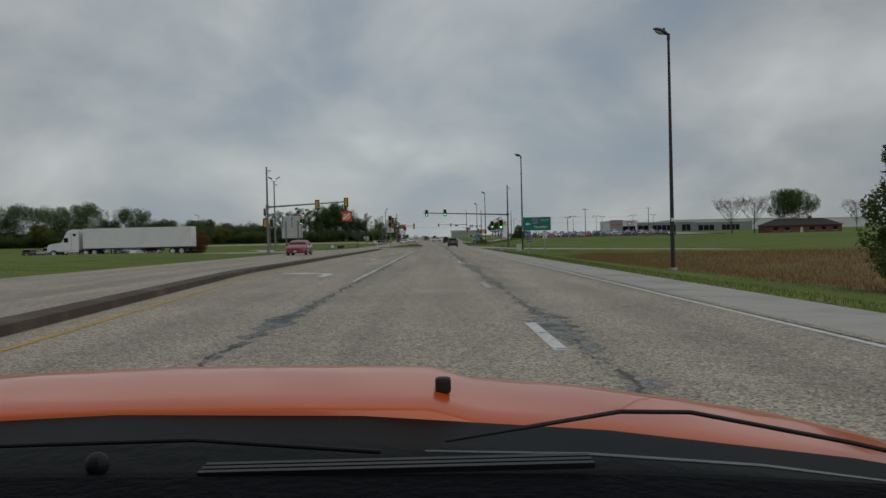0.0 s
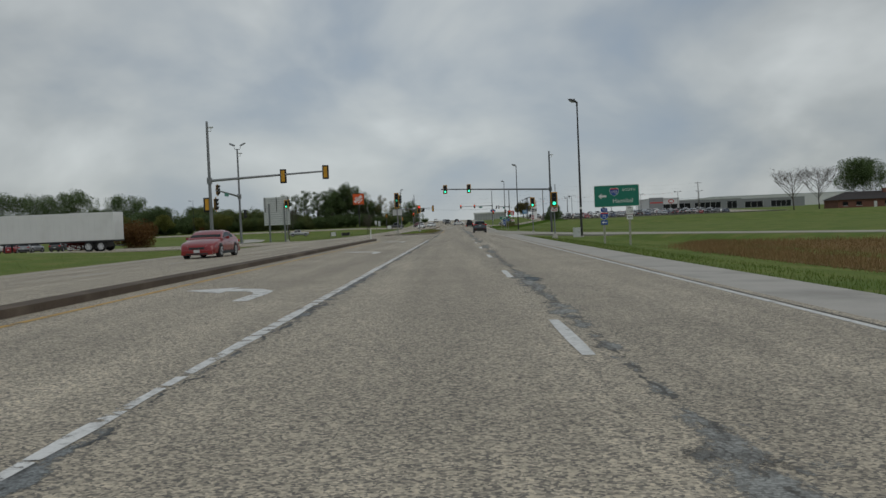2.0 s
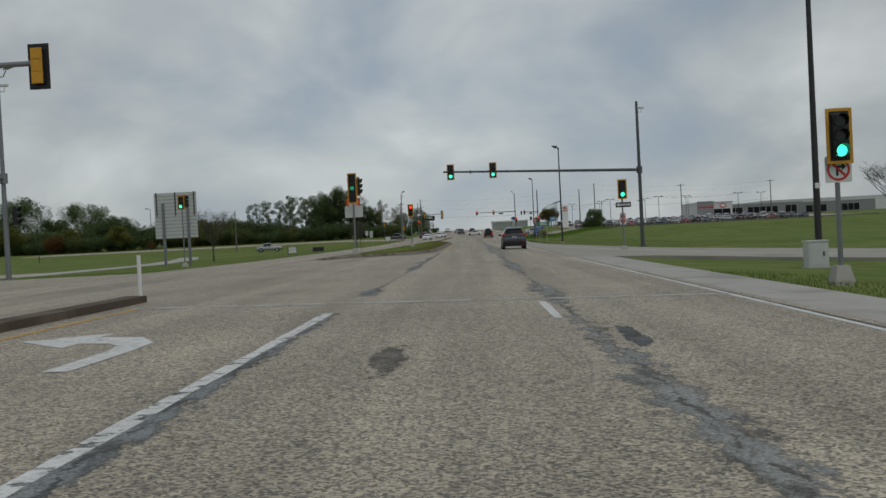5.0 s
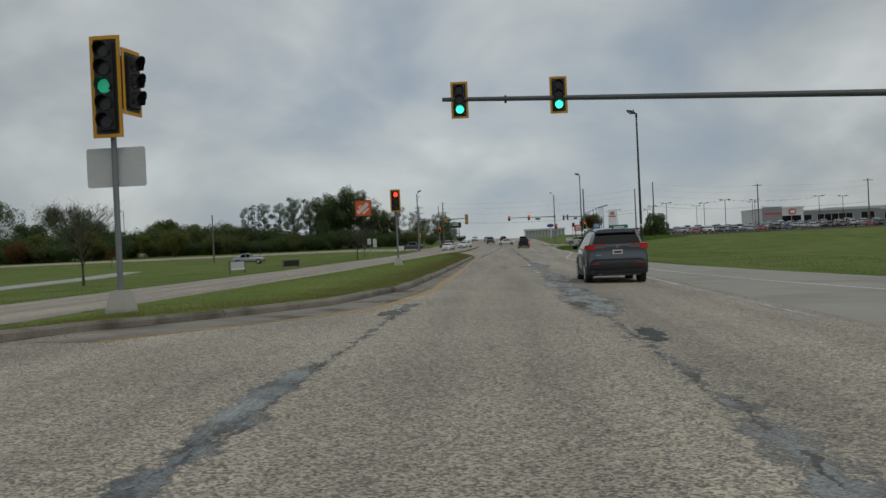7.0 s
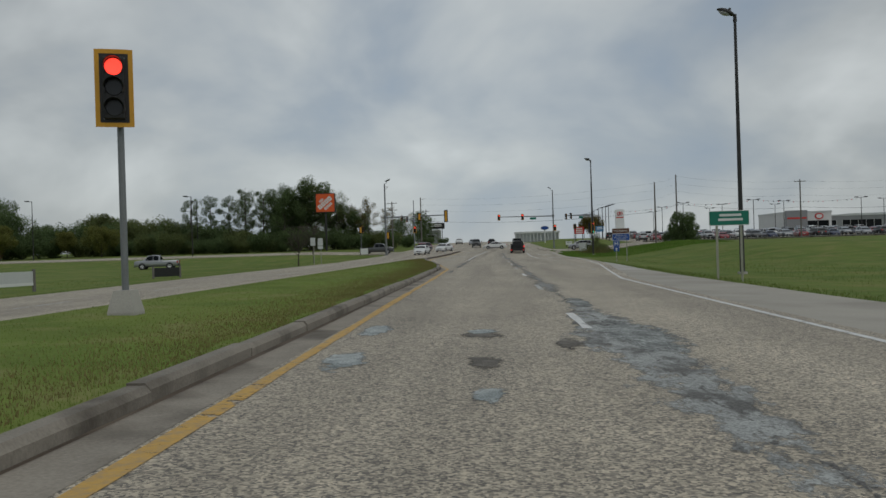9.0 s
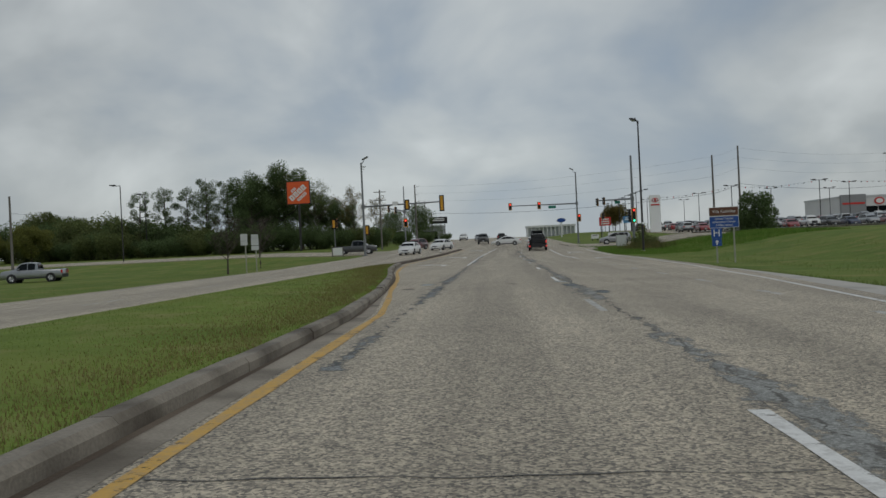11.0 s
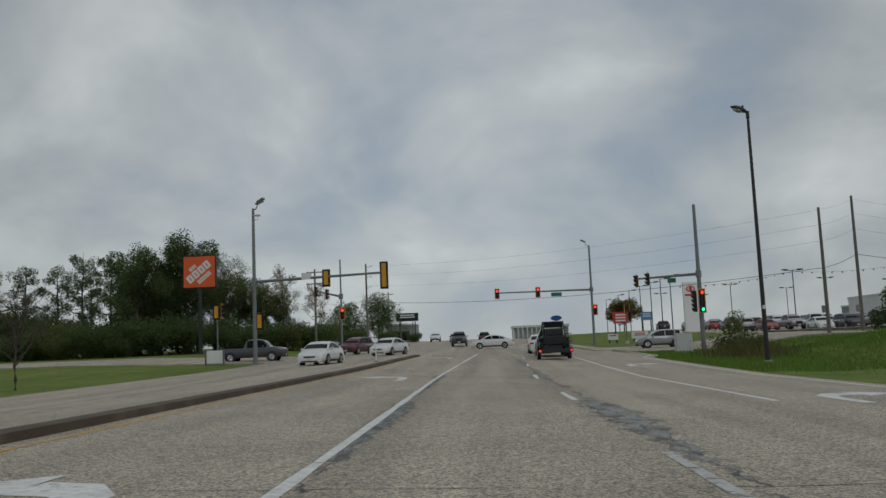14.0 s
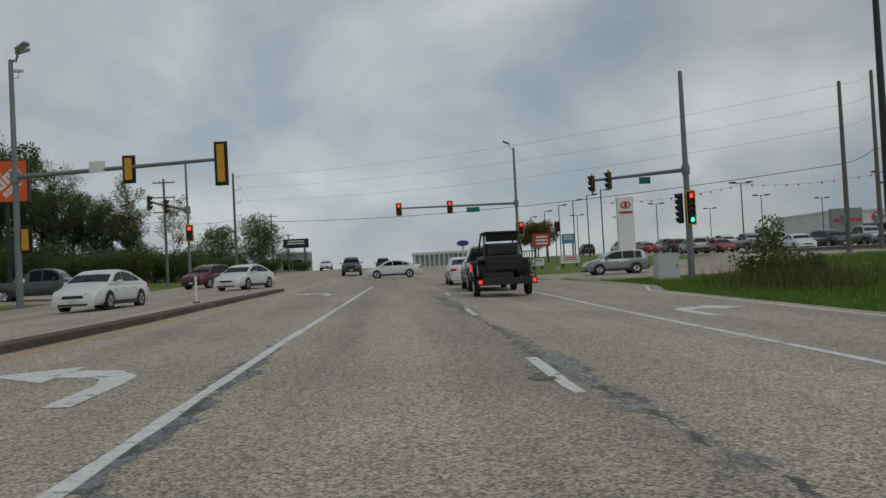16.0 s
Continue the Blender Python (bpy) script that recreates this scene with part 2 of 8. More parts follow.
def joint_surface(name, middle, half, cover, pale, dark):
    """Repair mix smeared along a lane joint at x = middle: it comes and goes, ragged and patchy, with a dark crack wandering through it."""
    m = mat(name, pale, 0.8, 0, 0.3, 2.0, 45, 0.3)
    t = m.node_tree
    n, l = t.nodes.new, t.links.new
    b = t.nodes["Principled BSDF"]
    old = b.inputs["Base Color"].links[0].from_socket
    co, sep = n("ShaderNodeTexCoord"), n("ShaderNodeSeparateXYZ")
    l(co.outputs["Object"], sep.inputs[0])

    def cloud(scale, detail, rough, stretch):
        mp = n("ShaderNodeMapping"); mp.inputs["Scale"].default_value = (*stretch, 1)
        l(co.outputs["Object"], mp.inputs["Vector"])
        k = n("ShaderNodeTexNoise"); k.inputs["Scale"].default_value, k.inputs["Detail"].default_value, k.inputs["Roughness"].default_value = scale, detail, rough
        l(mp.outputs[0], k.inputs["Vector"])
        return k.outputs["Fac"]

    def math_(op, a, c):
        k = n("ShaderNodeMath"); k.operation = op
        for i, v in enumerate((a, c)):
            if isinstance(v, (int, float)):
                k.inputs[i].default_value = v
            else:
                l(v, k.inputs[i])
        return k.outputs[0]

    def span(v, a0, a1, b0, b1):
        k = n("ShaderNodeMapRange")
        for i, q in enumerate((a0, a1, b0, b1)):
            k.inputs[i + 1].default_value = q
        l(v, k.inputs[0])
        return k.outputs[0]

    off = math_("SUBTRACT", sep.outputs["X"], middle)
    away = math_("ABSOLUTE", off, 0)
    near = span(away, 0.0, half, 0.13, -0.26)
    runs = span(cloud(0.11, 2, 0.5, (0.2, 1.0)), 0.35, 0.65, -0.14, 0.12)
    rag = cloud(3.4, 12, 0.74, (1.0, 0.5))
    total = math_("ADD", math_("ADD", rag, near), runs)
    shown = span(total, 1 - cover - 0.05, 1 - cover + 0.05, 0.0, 0.95)
    # a crack that wanders along the joint
    wander = math_("MULTIPLY", math_("SUBTRACT", cloud(0.9, 6, 0.62, (0.0, 1.0)), 0.5), 0.7)
    gapw = math_("ABSOLUTE", math_("ADD", off, wander), 0)
    width = span(cloud(2.2, 5, 0.7, (1.0, 1.0)), 0.45, 0.75, 0.0, 0.075)
    crack = span(math_("SUBTRACT", width, gapw), 0.0, 0.012, 0.0, 1.0)
    crack = math_("MULTIPLY", crack, span(near, -0.2, 0.0, 0.0, 1.0))
    # dark worn holes and pale smears within the mix
    hole = span(cloud(1.9, 9, 0.7, (1.0, 0.45)), 0.50, 0.60, 0.0, 0.9)
    x = n("ShaderNodeMix"); x.data_type = "RGBA"; x.inputs[7].default_value = (*dark, 1)
    l(math_("MAXIMUM", hole, crack), x.inputs[0]); l(old, x.inputs[6])
    l(x.outputs[2], b.inputs["Base Color"])
    l(math_("MAXIMUM", shown, crack), b.inputs["Alpha"])
    return stony(m, 0.4)


ASPHALT = road_surface()
JOINT_R = joint_surface("right_joint_repair", 2.12, 0.62, 0.42, (0.265, 0.27, 0.255), (0.095, 0.09, 0.08))
JOINT_WIDE = joint_surface("wide_joint_repair", 2.2, 0.85, 0.52, (0.33, 0.34, 0.325), (0.10, 0.096, 0.088))
JOINT_L = joint_surface("left_joint_repair", -1.70, 0.45, 0.41, (0.21, 0.225, 0.225), (0.075, 0.077, 0.075))
CONCRETE = mat("weathered_concrete", (0.42, 0.40, 0.365), 0.85, 0, 0.14, 0.8, 40, 0.25, (0.2, 0.19, 0.17), 0.5)
RAMP = mat("worn_ramp_concrete", (0.36, 0.335, 0.285), 0.85, 0, 0.16, 0.5, 30, 0.25, (0.24, 0.22, 0.185), 0.6)
CURB = mat("curb_concrete", (0.235, 0.21, 0.172), 0.88, 0, 0.3, 1.5, 35, 0.3, (0.065, 0.052, 0.038), 0.85)
CURB_DARK = mat("soot_stained_curb", (0.085, 0.062, 0.044), 0.9, 0, 0.3, 1.0, 30, 0.3, (0.20, 0.16, 0.12), 0.6)
WHITE_PAINT = paint_surface("white_road_paint", (0.70, 0.70, 0.68), (0.25, 0.24, 0.215), 0.45)
WHITE_WORN = paint_surface("worn_white_road_paint", (0.50, 0.50, 0.48), (0.23, 0.22, 0.20), 0.75)
WHITE_CHIPPED = paint_surface("chipped_white_road_paint", (0.72, 0.72, 0.70), (0.32, 0.315, 0.30), 0.74)
GUTTER_PAN = mat("dirty_gutter_concrete", (0.27, 0.24, 0.195), 0.88, 0, 0.3, 1.2, 35, 0.3, (0.085, 0.07, 0.052), 0.9)
YELLOW_PAINT = paint_surface("yellow_road_paint", (0.55, 0.33, 0.07), (0.25, 0.23, 0.2), 0.55)
PATCH_DARK = mat("dark_patch", (0.12, 0.118, 0.108), 0.85, 0, 0.35, 1.2, 40, 0.4, (0.19, 0.185, 0.17), 0.8, island=0.3)
PATCH_HOLE = mat("dark_sunken_patch", (0.085, 0.087, 0.084), 0.85, 0, 0.4, 2.5, 40, 0.4, (0.13, 0.14, 0.14), 0.7, island=0.3)
for m in (PATCH_DARK, PATCH_HOLE):
    stony(m, 0.45)
GRASS = grass_surface("mown_grass", (0.112, 0.162, 0.037), (0.158, 0.195, 0.05), (0.24, 0.205, 0.085))
MEDIAN_GRASS = grass_surface("dry_mown_grass", (0.140, 0.195, 0.042), (0.175, 0.215, 0.052), (0.25, 0.225, 0.10), 0.22)
FIELD = grass_surface("brown_dry_field", (0.235, 0.158, 0.072), (0.185, 0.115, 0.052), (0.19, 0.19, 0.06), 0.25)
STEEL = mat("galvanised_steel", (0.22, 0.23, 0.24), 0.5, 0.5, 0.12, 2, 30)
POLE_DARK = mat("dark_painted_pole", (0.035, 0.034, 0.034), 0.55, 0.2, 0.25, 2, 30)
MAST_DARK = mat("dark_weathered_mast", (0.10, 0.105, 0.11), 0.5, 0.4, 0.15, 2, 30)
WOOD_POLE = mat("weathered_wood_pole", (0.16, 0.148, 0.135), 0.9, 0, 0.3, 1.5, 25, 0.3)
SIGNAL_BLACK = mat("black_signal_housing", (0.012, 0.012, 0.013), 0.5, 0, 0.2, 3, 40)
SIGNAL_YELLOW = mat("yellow_signal_plate", (0.60, 0.30, 0.02), 0.55, 0, 0.12, 3, 40)
LENS_DARK = mat("dark_lens", (0.02, 0.02, 0.02), 0.2)
LAMP_GREEN = glow("green_signal_light", (0.05, 0.95, 0.55), 1.6)
LAMP_RED = glow("red_signal_light", (1.0, 0.05, 0.03), 1.7)
LAMP_GREEN_DIM = glow("dim_green_signal_light", (0.02, 0.35, 0.2), 0.5)
SIGN_GREEN = mat("green_sign_sheeting", (0.006, 0.175, 0.12), 0.45, 0, 0.08, 2, 30)
SIGN_WHITE = mat("white_sign_sheeting", (0.70, 0.71, 0.70), 0.45, 0, 0.06, 2, 30)
SIGN_BLUE = mat("blue_sign_sheeting", (0.015, 0.07, 0.30), 0.45, 0, 0.08, 2, 30)
SIGN_BROWN = mat("brown_sign_sheeting", (0.12, 0.045, 0.025), 0.45, 0, 0.08, 2, 30)
SIGN_RED = mat("red_sign_sheeting", (0.52, 0.03, 0.025), 0.45, 0, 0.08, 2, 30)
SIGN_ORANGE = mat("orange_sign_face", (0.72, 0.105, 0.018), 0.4, 0, 0.06, 1, 20)
SIGN_BACK = mat("bare_aluminium_sign_back", (0.56, 0.575, 0.57), 0.5, 0.15, 0.1, 1, 20)
SIGN_BLACK = mat("black_sign_paint", (0.012, 0.012, 0.012), 0.5)
LENS_GREY = mat("grey_lamp_glass", (0.35, 0.36, 0.36), 0.2)
SIGN_POST = mat("pale_sign_post", (0.33, 0.33, 0.27), 0.8, 0, 0.2, 3, 40)

# ---- helpers for meshes ----


def finish(name, bm, material, smooth=False):
    me = bpy.data.meshes.new(name)
    bm.normal_update()
    bm.to_mesh(me)
    bm.free()
    me.materials.append(material)
    if smooth:
        me.polygons.foreach_set("use_smooth", [True] * len(me.polygons))
    return me


def part(name, bm, material, parent=None, label="", smooth=False):
    ob = new(name, finish(name, bm, material, smooth))
    ob.parent = parent
    if label:
        ob["label"] = label
    return ob


def share(name, me, parent, m=None, label=""):
    """A part on mesh data that other parts use too."""
    ob = new(name, me)
    ob.parent = parent
    if m is not None:
        ob.matrix_basis = m
    if label:
        ob["label"] = label
    return ob


def thing(name, m, label, category, group="", kind=""):
    ob = new(name)
    ob.empty_display_size = 0.2
    ob.matrix_basis = m
    return tagged(ob, label, category, group, kind)


def box(bm, x0, x1, y0, y1, z0, z1, bevel=0.0):
    r = bmesh.ops.create_cube(bm, size=1.0)
    vs = r["verts"]
    bmesh.ops.scale(bm, vec=(x1 - x0, y1 - y0, z1 - z0), verts=vs)
    bmesh.ops.translate(bm, vec=((x0 + x1) / 2, (y0 + y1) / 2, (z0 + z1) / 2), verts=vs)
    if bevel:
        es = list({e for v in vs for e in v.link_edges})
        bmesh.ops.bevel(bm, geom=es, offset=bevel, segments=2, affect="EDGES", profile=0.6)
    return bm


def tube(bm, a, b, r0, r1=None, seg=12, caps=True):
    """A tapered rod from a to b."""
    r1 = r0 if r1 is None else r1
    a, b = Vector(a), Vector(b)
    d = b - a
    q = d.to_track_quat("Z", "Y")
    rings = []
    for p, r in ((a, r0), (b, r1)):
        rings.append([bm.verts.new(p + q @ Vector((r * math.cos(2 * math.pi * k / seg), r * math.sin(2 * math.pi * k / seg), 0))) for k in range(seg)])
    for k in range(seg):
        bm.faces.new((rings[0][k], rings[0][(k + 1) % seg], rings[1][(k + 1) % seg], rings[1][k]))
    if caps:
        bm.faces.new(rings[0][::-1])
        bm.faces.new(rings[1])
    return bm


def sweep(bm, pts, radii, seg=8):
    """A bent, tapering rod through the points."""
    rings = []
    for i, p in enumerate(pts):
        d = Vector(pts[min(i + 1, len(pts) - 1)]) - Vector(pts[max(i - 1, 0)])
        q = d.to_track_quat("Z", "Y")
        rings.append([bm.verts.new(Vector(p) + q @ Vector((radii[i] * math.cos(2 * math.pi * k / seg), radii[i] * math.sin(2 * math.pi * k / seg), 0))) for k in range(seg)])
    for r0, r1 in zip(rings, rings[1:]):
        for k in range(seg):
            bm.faces.new((r0[k], r0[(k + 1) % seg], r1[(k + 1) % seg], r1[k]))
    bm.faces.new(rings[0][::-1])
    bm.faces.new(rings[-1])
    return bm


def plate(bm, pts, z0, z1):
    """A flat slab over a polygon, counter-clockwise from above."""
    lo = [bm.verts.new((x, y, z0)) for x, y in pts]
    hi = [bm.verts.new((x, y, z1)) for x, y in pts]
    bm.faces.new(hi)
    bm.faces.new(lo[::-1])
    k = len(pts)
    for i in range(k):
        bm.faces.new((lo[i], lo[(i + 1) % k], hi[(i + 1) % k], hi[i]))
    return bm


def panel(bm, pts, y0, y1):
    """An upright slab over a polygon in x and z."""
    lo = [bm.verts.new((x, y0, z)) for x, z in pts]
    hi = [bm.verts.new((x, y1, z)) for x, z in pts]
    bm.faces.new(lo)
    bm.faces.new(hi[::-1])
    k = len(pts)
    for i in range(k):
        bm.faces.new((lo[(i + 1) % k], lo[i], hi[i], hi[(i + 1) % k]))
    bmesh.ops.recalc_face_normals(bm, faces=bm.faces)
    return bm


def loft(bm, sections):
    """Skin through equal-length rings of points, closed at both ends."""
    rings = [[bm.verts.new(p) for p in s] for s in sections]
    n = len(rings[0])
    for a, b in zip(rings, rings[1:]):
        for i in range(n):
            bm.faces.new((a[i], a[(i + 1) % n], b[(i + 1) % n], b[i]))
    bm.faces.new(rings[0][::-1])
    bm.faces.new(rings[-1])
    bmesh.ops.recalc_face_normals(bm, faces=bm.faces)
    return bm


def nb():
    return bmesh.new()


# ---- lie of the land ----
CROWN = -6.8


def smooth(a, b, v):
    k = min(1.0, max(0.0, (v - a) / (b - a)))
    return k * k * (3 - 2 * k)


RISE = [(240, 0.0), (250, 0.13), (262, 0.30), (275, 0.47), (285, 0.60), (319, 1.1), (381, 2.4), (560, 3.9)]


def rise(y):
    """The highway climbs past the second crossing, in two gentle steps."""
    if y <= RISE[0][0]:
        return 0.0
    for (y0, z0), (y1, z1) in zip(RISE, RISE[1:]):
        if y <= y1:
            return z0 + (z1 - z0) * (y - y0) / (y1 - y0)
    return RISE[-1][1]


def road_z(x, y):
    """The carriageways fall away on both sides of the median."""
    fall = 0.012 + 0.010 * smooth(95, 125, y) * (1 - smooth(262, 285, y))
    cross = -0.022 * x if x > CROWN else 0.1496 - fall * (CROWN - x)
    return max(cross, -0.3) + rise(y)


def ground_z(x, y):
    h = road_z(max(-19.0, min(8.0, x)), y) - 0.06
    if x > 8:
        h -= 0.35 * smooth(8, 13, x)
        early = 1 - smooth(70, 88, y)
        h -= early * 0.55 * math.exp(-((x - 19) / 6.5) ** 2)
        h += early * 0.35 * smooth(24, 45, x)
        bank = smooth(185, 215, y) * (1 - smooth(268, 276, y))
        h += bank * 1.5 * smooth(17, 30, x)
        h += smooth(272, 284, y) * (0.9 * smooth(20, 28, x) + 0.1)
    if x < -16:
        h += 0.55 * smooth(-18, -34, x) * (1 - smooth(60, 72, y) * (1 - smooth(262, 285, y)))
        h -= 0.25 * smooth(-17.5, -24, x) * smooth(100, 125, y) * (1 - smooth(255, 278, y))
    return h


def spread(knots, step):
    """Numbers from the first knot to the last, no further apart than step."""
    out = [knots[0]]
    for a, b in zip(knots, knots[1:]):
        k = max(1, math.ceil((b - a) / step))
        out += [a + (b - a) * i / k for i in range(1, k + 1)]
    return out


def build_ground():
    xs = [-3000, -1000, -400, -200, -120] + spread([-90, -40, 50], 4)[:] + [60, 75, 90, 130, 200, 400, 1000, 3000]
    ys = [-1500, -400, -150] + spread([-80, 330], 5) + spread([350, 560], 35) + [800, 1500, 4000]
    verts = [(x, y, ground_z(x, y)) for y in ys for x in xs]
    w = len(xs)
    faces = [(r * w + c, r * w + c + 1, (r + 1) * w + c + 1, (r + 1) * w + c) for r in range(len(ys) - 1) for c in range(w - 1)]
    me = bpy.data.meshes.new("ground")
    me.from_pydata(verts, [], faces)
    me.materials.append(GRASS)
    me.polygons.foreach_set("use_smooth", [True] * len(faces))
    tagged(new("ground", me), "mown green lawn with dry patches beside the highway", "grass", kind="structure")


build_ground()


def edge(table, y):
    """The x of an edge given as rows of y, x."""
    for (y0, x0), (y1, x1) in zip(table, table[1:]):
        if y <= y1:
            return x0 + (x1 - x0) * max(0.0, (y - y0)) / (y1 - y0)
    return table[-1][1]


def strip(name, left, right, y0, y1, dz, material, label, category, depth=0.25, step=3.0, height=None, knots=(), cols=4, top_only=False):
    """A sheet between two edges that follows the road's surface, dz above it, with a skirt down its sides."""
    bm = nb()
    height = height or road_z
    ys = spread(sorted({y0, y1, *(k for k in (*knots, *(q for q, h in RISE)) if y0 < k < y1)}), step)
    rows = []
    for y in ys:
        a, b = edge(left, y), edge(right, y)
        xs = [a + (b - a) * i / cols for i in range(cols + 1)]
        if a < CROWN < b and cols > 3:
            k = min(range(1, cols), key=lambda i: abs(xs[i] - CROWN))
            xs[k] = CROWN
        rows.append([bm.verts.new((x, y, height(x, y) + dz)) for x in xs])
    for r0, r1 in zip(rows, rows[1:]):
        for i in range(cols):
            bm.faces.new((r0[i], r0[i + 1], r1[i + 1], r1[i]))
    if not top_only:
        rim = [r[-1] for r in rows] + rows[-1][-2::-1] + [r[0] for r in rows[-2::-1]] + rows[0][1:-1]
        low = [bm.verts.new(v.co - Vector((0, 0, depth))) for v in rim]
        for i in range(len(rim)):
            j = (i + 1) % len(rim)
            bm.faces.new((rim[i], low[i], low[j], rim[j]))
    bmesh.ops.recalc_face_normals(bm, faces=bm.faces)
    ob = part(name, bm, material)
    return tagged(ob, label, category, kind="structure")


def const(x):
    return [(-2000, x), (2000, x)]


MEDIAN_R = [(-80, -4.5), (-34, -4.6), (-24, -5.3), (-12, -6.15), (70, -6.4)]
ROAD_R = [(-80, 5.75), (70, 5.75), (150, 5.75), (163, 5.85), (181, 7.6), (193, 8.8), (205, 9.6), (225, 10.15), (247, 10.05), (262, 10.2), (267, 11.6), (292, 12.0), (600, 10.0)]
ROAD_L = [(-80, -17.0), (100, -17.0), (125, -17.5), (160, -17.2), (195, -18.4), (245, -19.2), (268, -17.3), (600, -17.0)]
strip("road", ROAD_L, ROAD_R, -80, 560, 0.0, ASPHALT, "grey-tan chip-sealed divided highway with patched cracked joints", "road", cols=8)
strip("road", const(-140), const(-17.0), 76, 98, -0.006, ASPHALT, "grey-tan asphalt crossing road with turning lanes", "road", height=lambda x, y: ground_z(x, y) + 0.07)
RAMP_IN = [(-70, 104), (-40, 84), (0, 58.5), (40, 35), (66, 25), (80, 19.5), (88, 15.5), (91.5, 12), (93.5, 9), (95, 5.75), (175, 5.75)]
RAMP_OUT = [(-70, 109), (-40, 89), (0, 63), (40, 39.3), (66, 29.3), (84, 23.4), (95, 20.8), (105, 17.9), (114.5, 15.5), (120.7, 13.5), (129, 11), (138, 9.3), (150, 8.6), (165, 8.4), (175, 8.5)]


def ramp_z(x, y):
    """The ramp keeps a steady fall away from the highway."""
    return road_z(min(x, 8.0), y) - 0.28 * smooth(8, 16, x)


strip("ramp", RAMP_IN, RAMP_OUT, -70, 175, -0.005, RAMP, "pale worn concrete ramp joining the highway", "road", height=ramp_z, cols=6, depth=0.6, step=2.0)
def ramp_bank(x, y):
    """The grass slope from the ramp's edge down into the ditch."""
    k = smooth(0.0, 3.5, edge(RAMP_IN, y) - x)
    return (ramp_z(x, y) - 0.03) * (1 - k) + (ground_z(x, y) - 0.12) * k


strip("ramp_bank", [(y, x - 3.5) for y, x in RAMP_IN], RAMP_IN, -70, 84, 0.0, GRASS, "grass slope below the ramp", "grass", height=ramp_bank, cols=5, depth=0.4, step=2.0)
strip("road", const(-120), const(-17.0), 279, 298, -0.006, ASPHALT, "grey-tan asphalt side road at the far crossing", "road", height=lambda x, y: ground_z(x, y) + 0.07, cols=12)
strip("road", const(9.5), const(34), 283, 303, -0.006, ASPHALT, "grey-tan asphalt side road at the far crossing", "road", height=lambda x, y: ground_z(x, y) + 0.09, cols=14)
strip("shoulder", const(5.75), [(-80, 7.9), (30, 7.4), (74, 7.4), (95, 7.4)], -80, 95, -0.004, CONCRETE, "pale weathered concrete shoulder beside the highway", "shoulder", depth=0.12, cols=3)
strip("driveway", [(99, -41), (150, -38.5), (180, -44.5), (212, -54)], [(99, -36), (150, -34.5), (180, -40.5), (212, -50.5)], 99, 212, 0.05, CONCRETE, "pale concrete driveway curving through the lawn", "driveway", height=ground_z, cols=2)
strip("parking_lot", const(-84), const(-38.3), 121, 135, 0.02, ASPHALT, "small grey car park beside the driveway", "parking lot", height=ground_z, cols=10)
FIELD_NEAR = [(-60, 17.0), (0, 15.8), (34, 14.6), (50, 15.2), (60, 18), (66, 20.4)]
FIELD_FAR = [(-60, 70), (0, 49), (40, 29), (60, 22.8), (66, 20.8)]
strip("dry_field", FIELD_NEAR, FIELD_FAR, -60, 66, 0.03, FIELD, "brown dry tall-grass strip beyond the verge", "field", height=ground_z, cols=12)
strip("shoulder", ROAD_R, [(y, max(x, edge(ROAD_R, y) + 0.02)) for y, x in ((174, 8.5), (180, 8.75), (190, 9.2), (199, 9.4))], 174.9, 199, -0.006, CONCRETE, "pale worn concrete shoulder narrowing beside the turn lane", "shoulder", depth=0.12, cols=2)
strip("parking_lot", const(30), const(118), 303, 440, 0.08, ASPHALT, "grey car-lot pavement behind a low wall", "parking lot", height=ground_z, cols=10)

# ---- medians and kerbs ----
strip("median", [(y, x - 0.46) for y, x in MEDIAN_R], MEDIAN_R, -80, 70, 0.14, CURB_DARK, "narrow soot-stained raised concrete median", "median", depth=0.2, cols=3)
NOSE_R = [(103.6, -8.3), (104.4, -7.9), (105.5, -7.35), (107, -6.4), (109, -5.0), (112, -3.6), (115, -3.1), (118, -2.55), (124, -2.42), (136, -2.38), (160, -2.42), (178, -2.5), (186, -3.0), (193, -3.65), (196.7, -4.06), (205, -5.15), (214, -5.97), (220, -6.35)]
YELLOW_2 = [(105, -5.6), (107, -4.4), (109, -3.1), (111, -2.35), (113, -2.05), (118, -1.66), (122, -1.76), (127, -1.7), (137, -1.75), (150, -1.88), (165, -1.95), (179, -2.12), (183, -2.5), (187, -2.95), (193, -3.5), (196.7, -3.9), (203, -4.68), (211, -5.4), (219, -5.85)]
NOSE_L = [(103.6, -8.5), (104.6, -9.0), (106.5, -9.3), (112, -9.4), (125, -9.0), (140, -8.3), (195, -8.4), (206, -8.2), (214, -7.5), (220, -7.25)]
strip("median_lawn", [(y, x + 0.2) for y, x in NOSE_L], [(y, x - 0.22) for y, x in NOSE_R], 104.3, 216.5, 0.13, MEDIAN_GRASS, "mown grass median with dry brown edges", "grass", step=1.5, height=lambda x, y: road_z(x, y) + 0.03 * smooth(-2.5, -6.5, x) - 0.12 * smooth(-6.0, -10.0, x), cols=8)


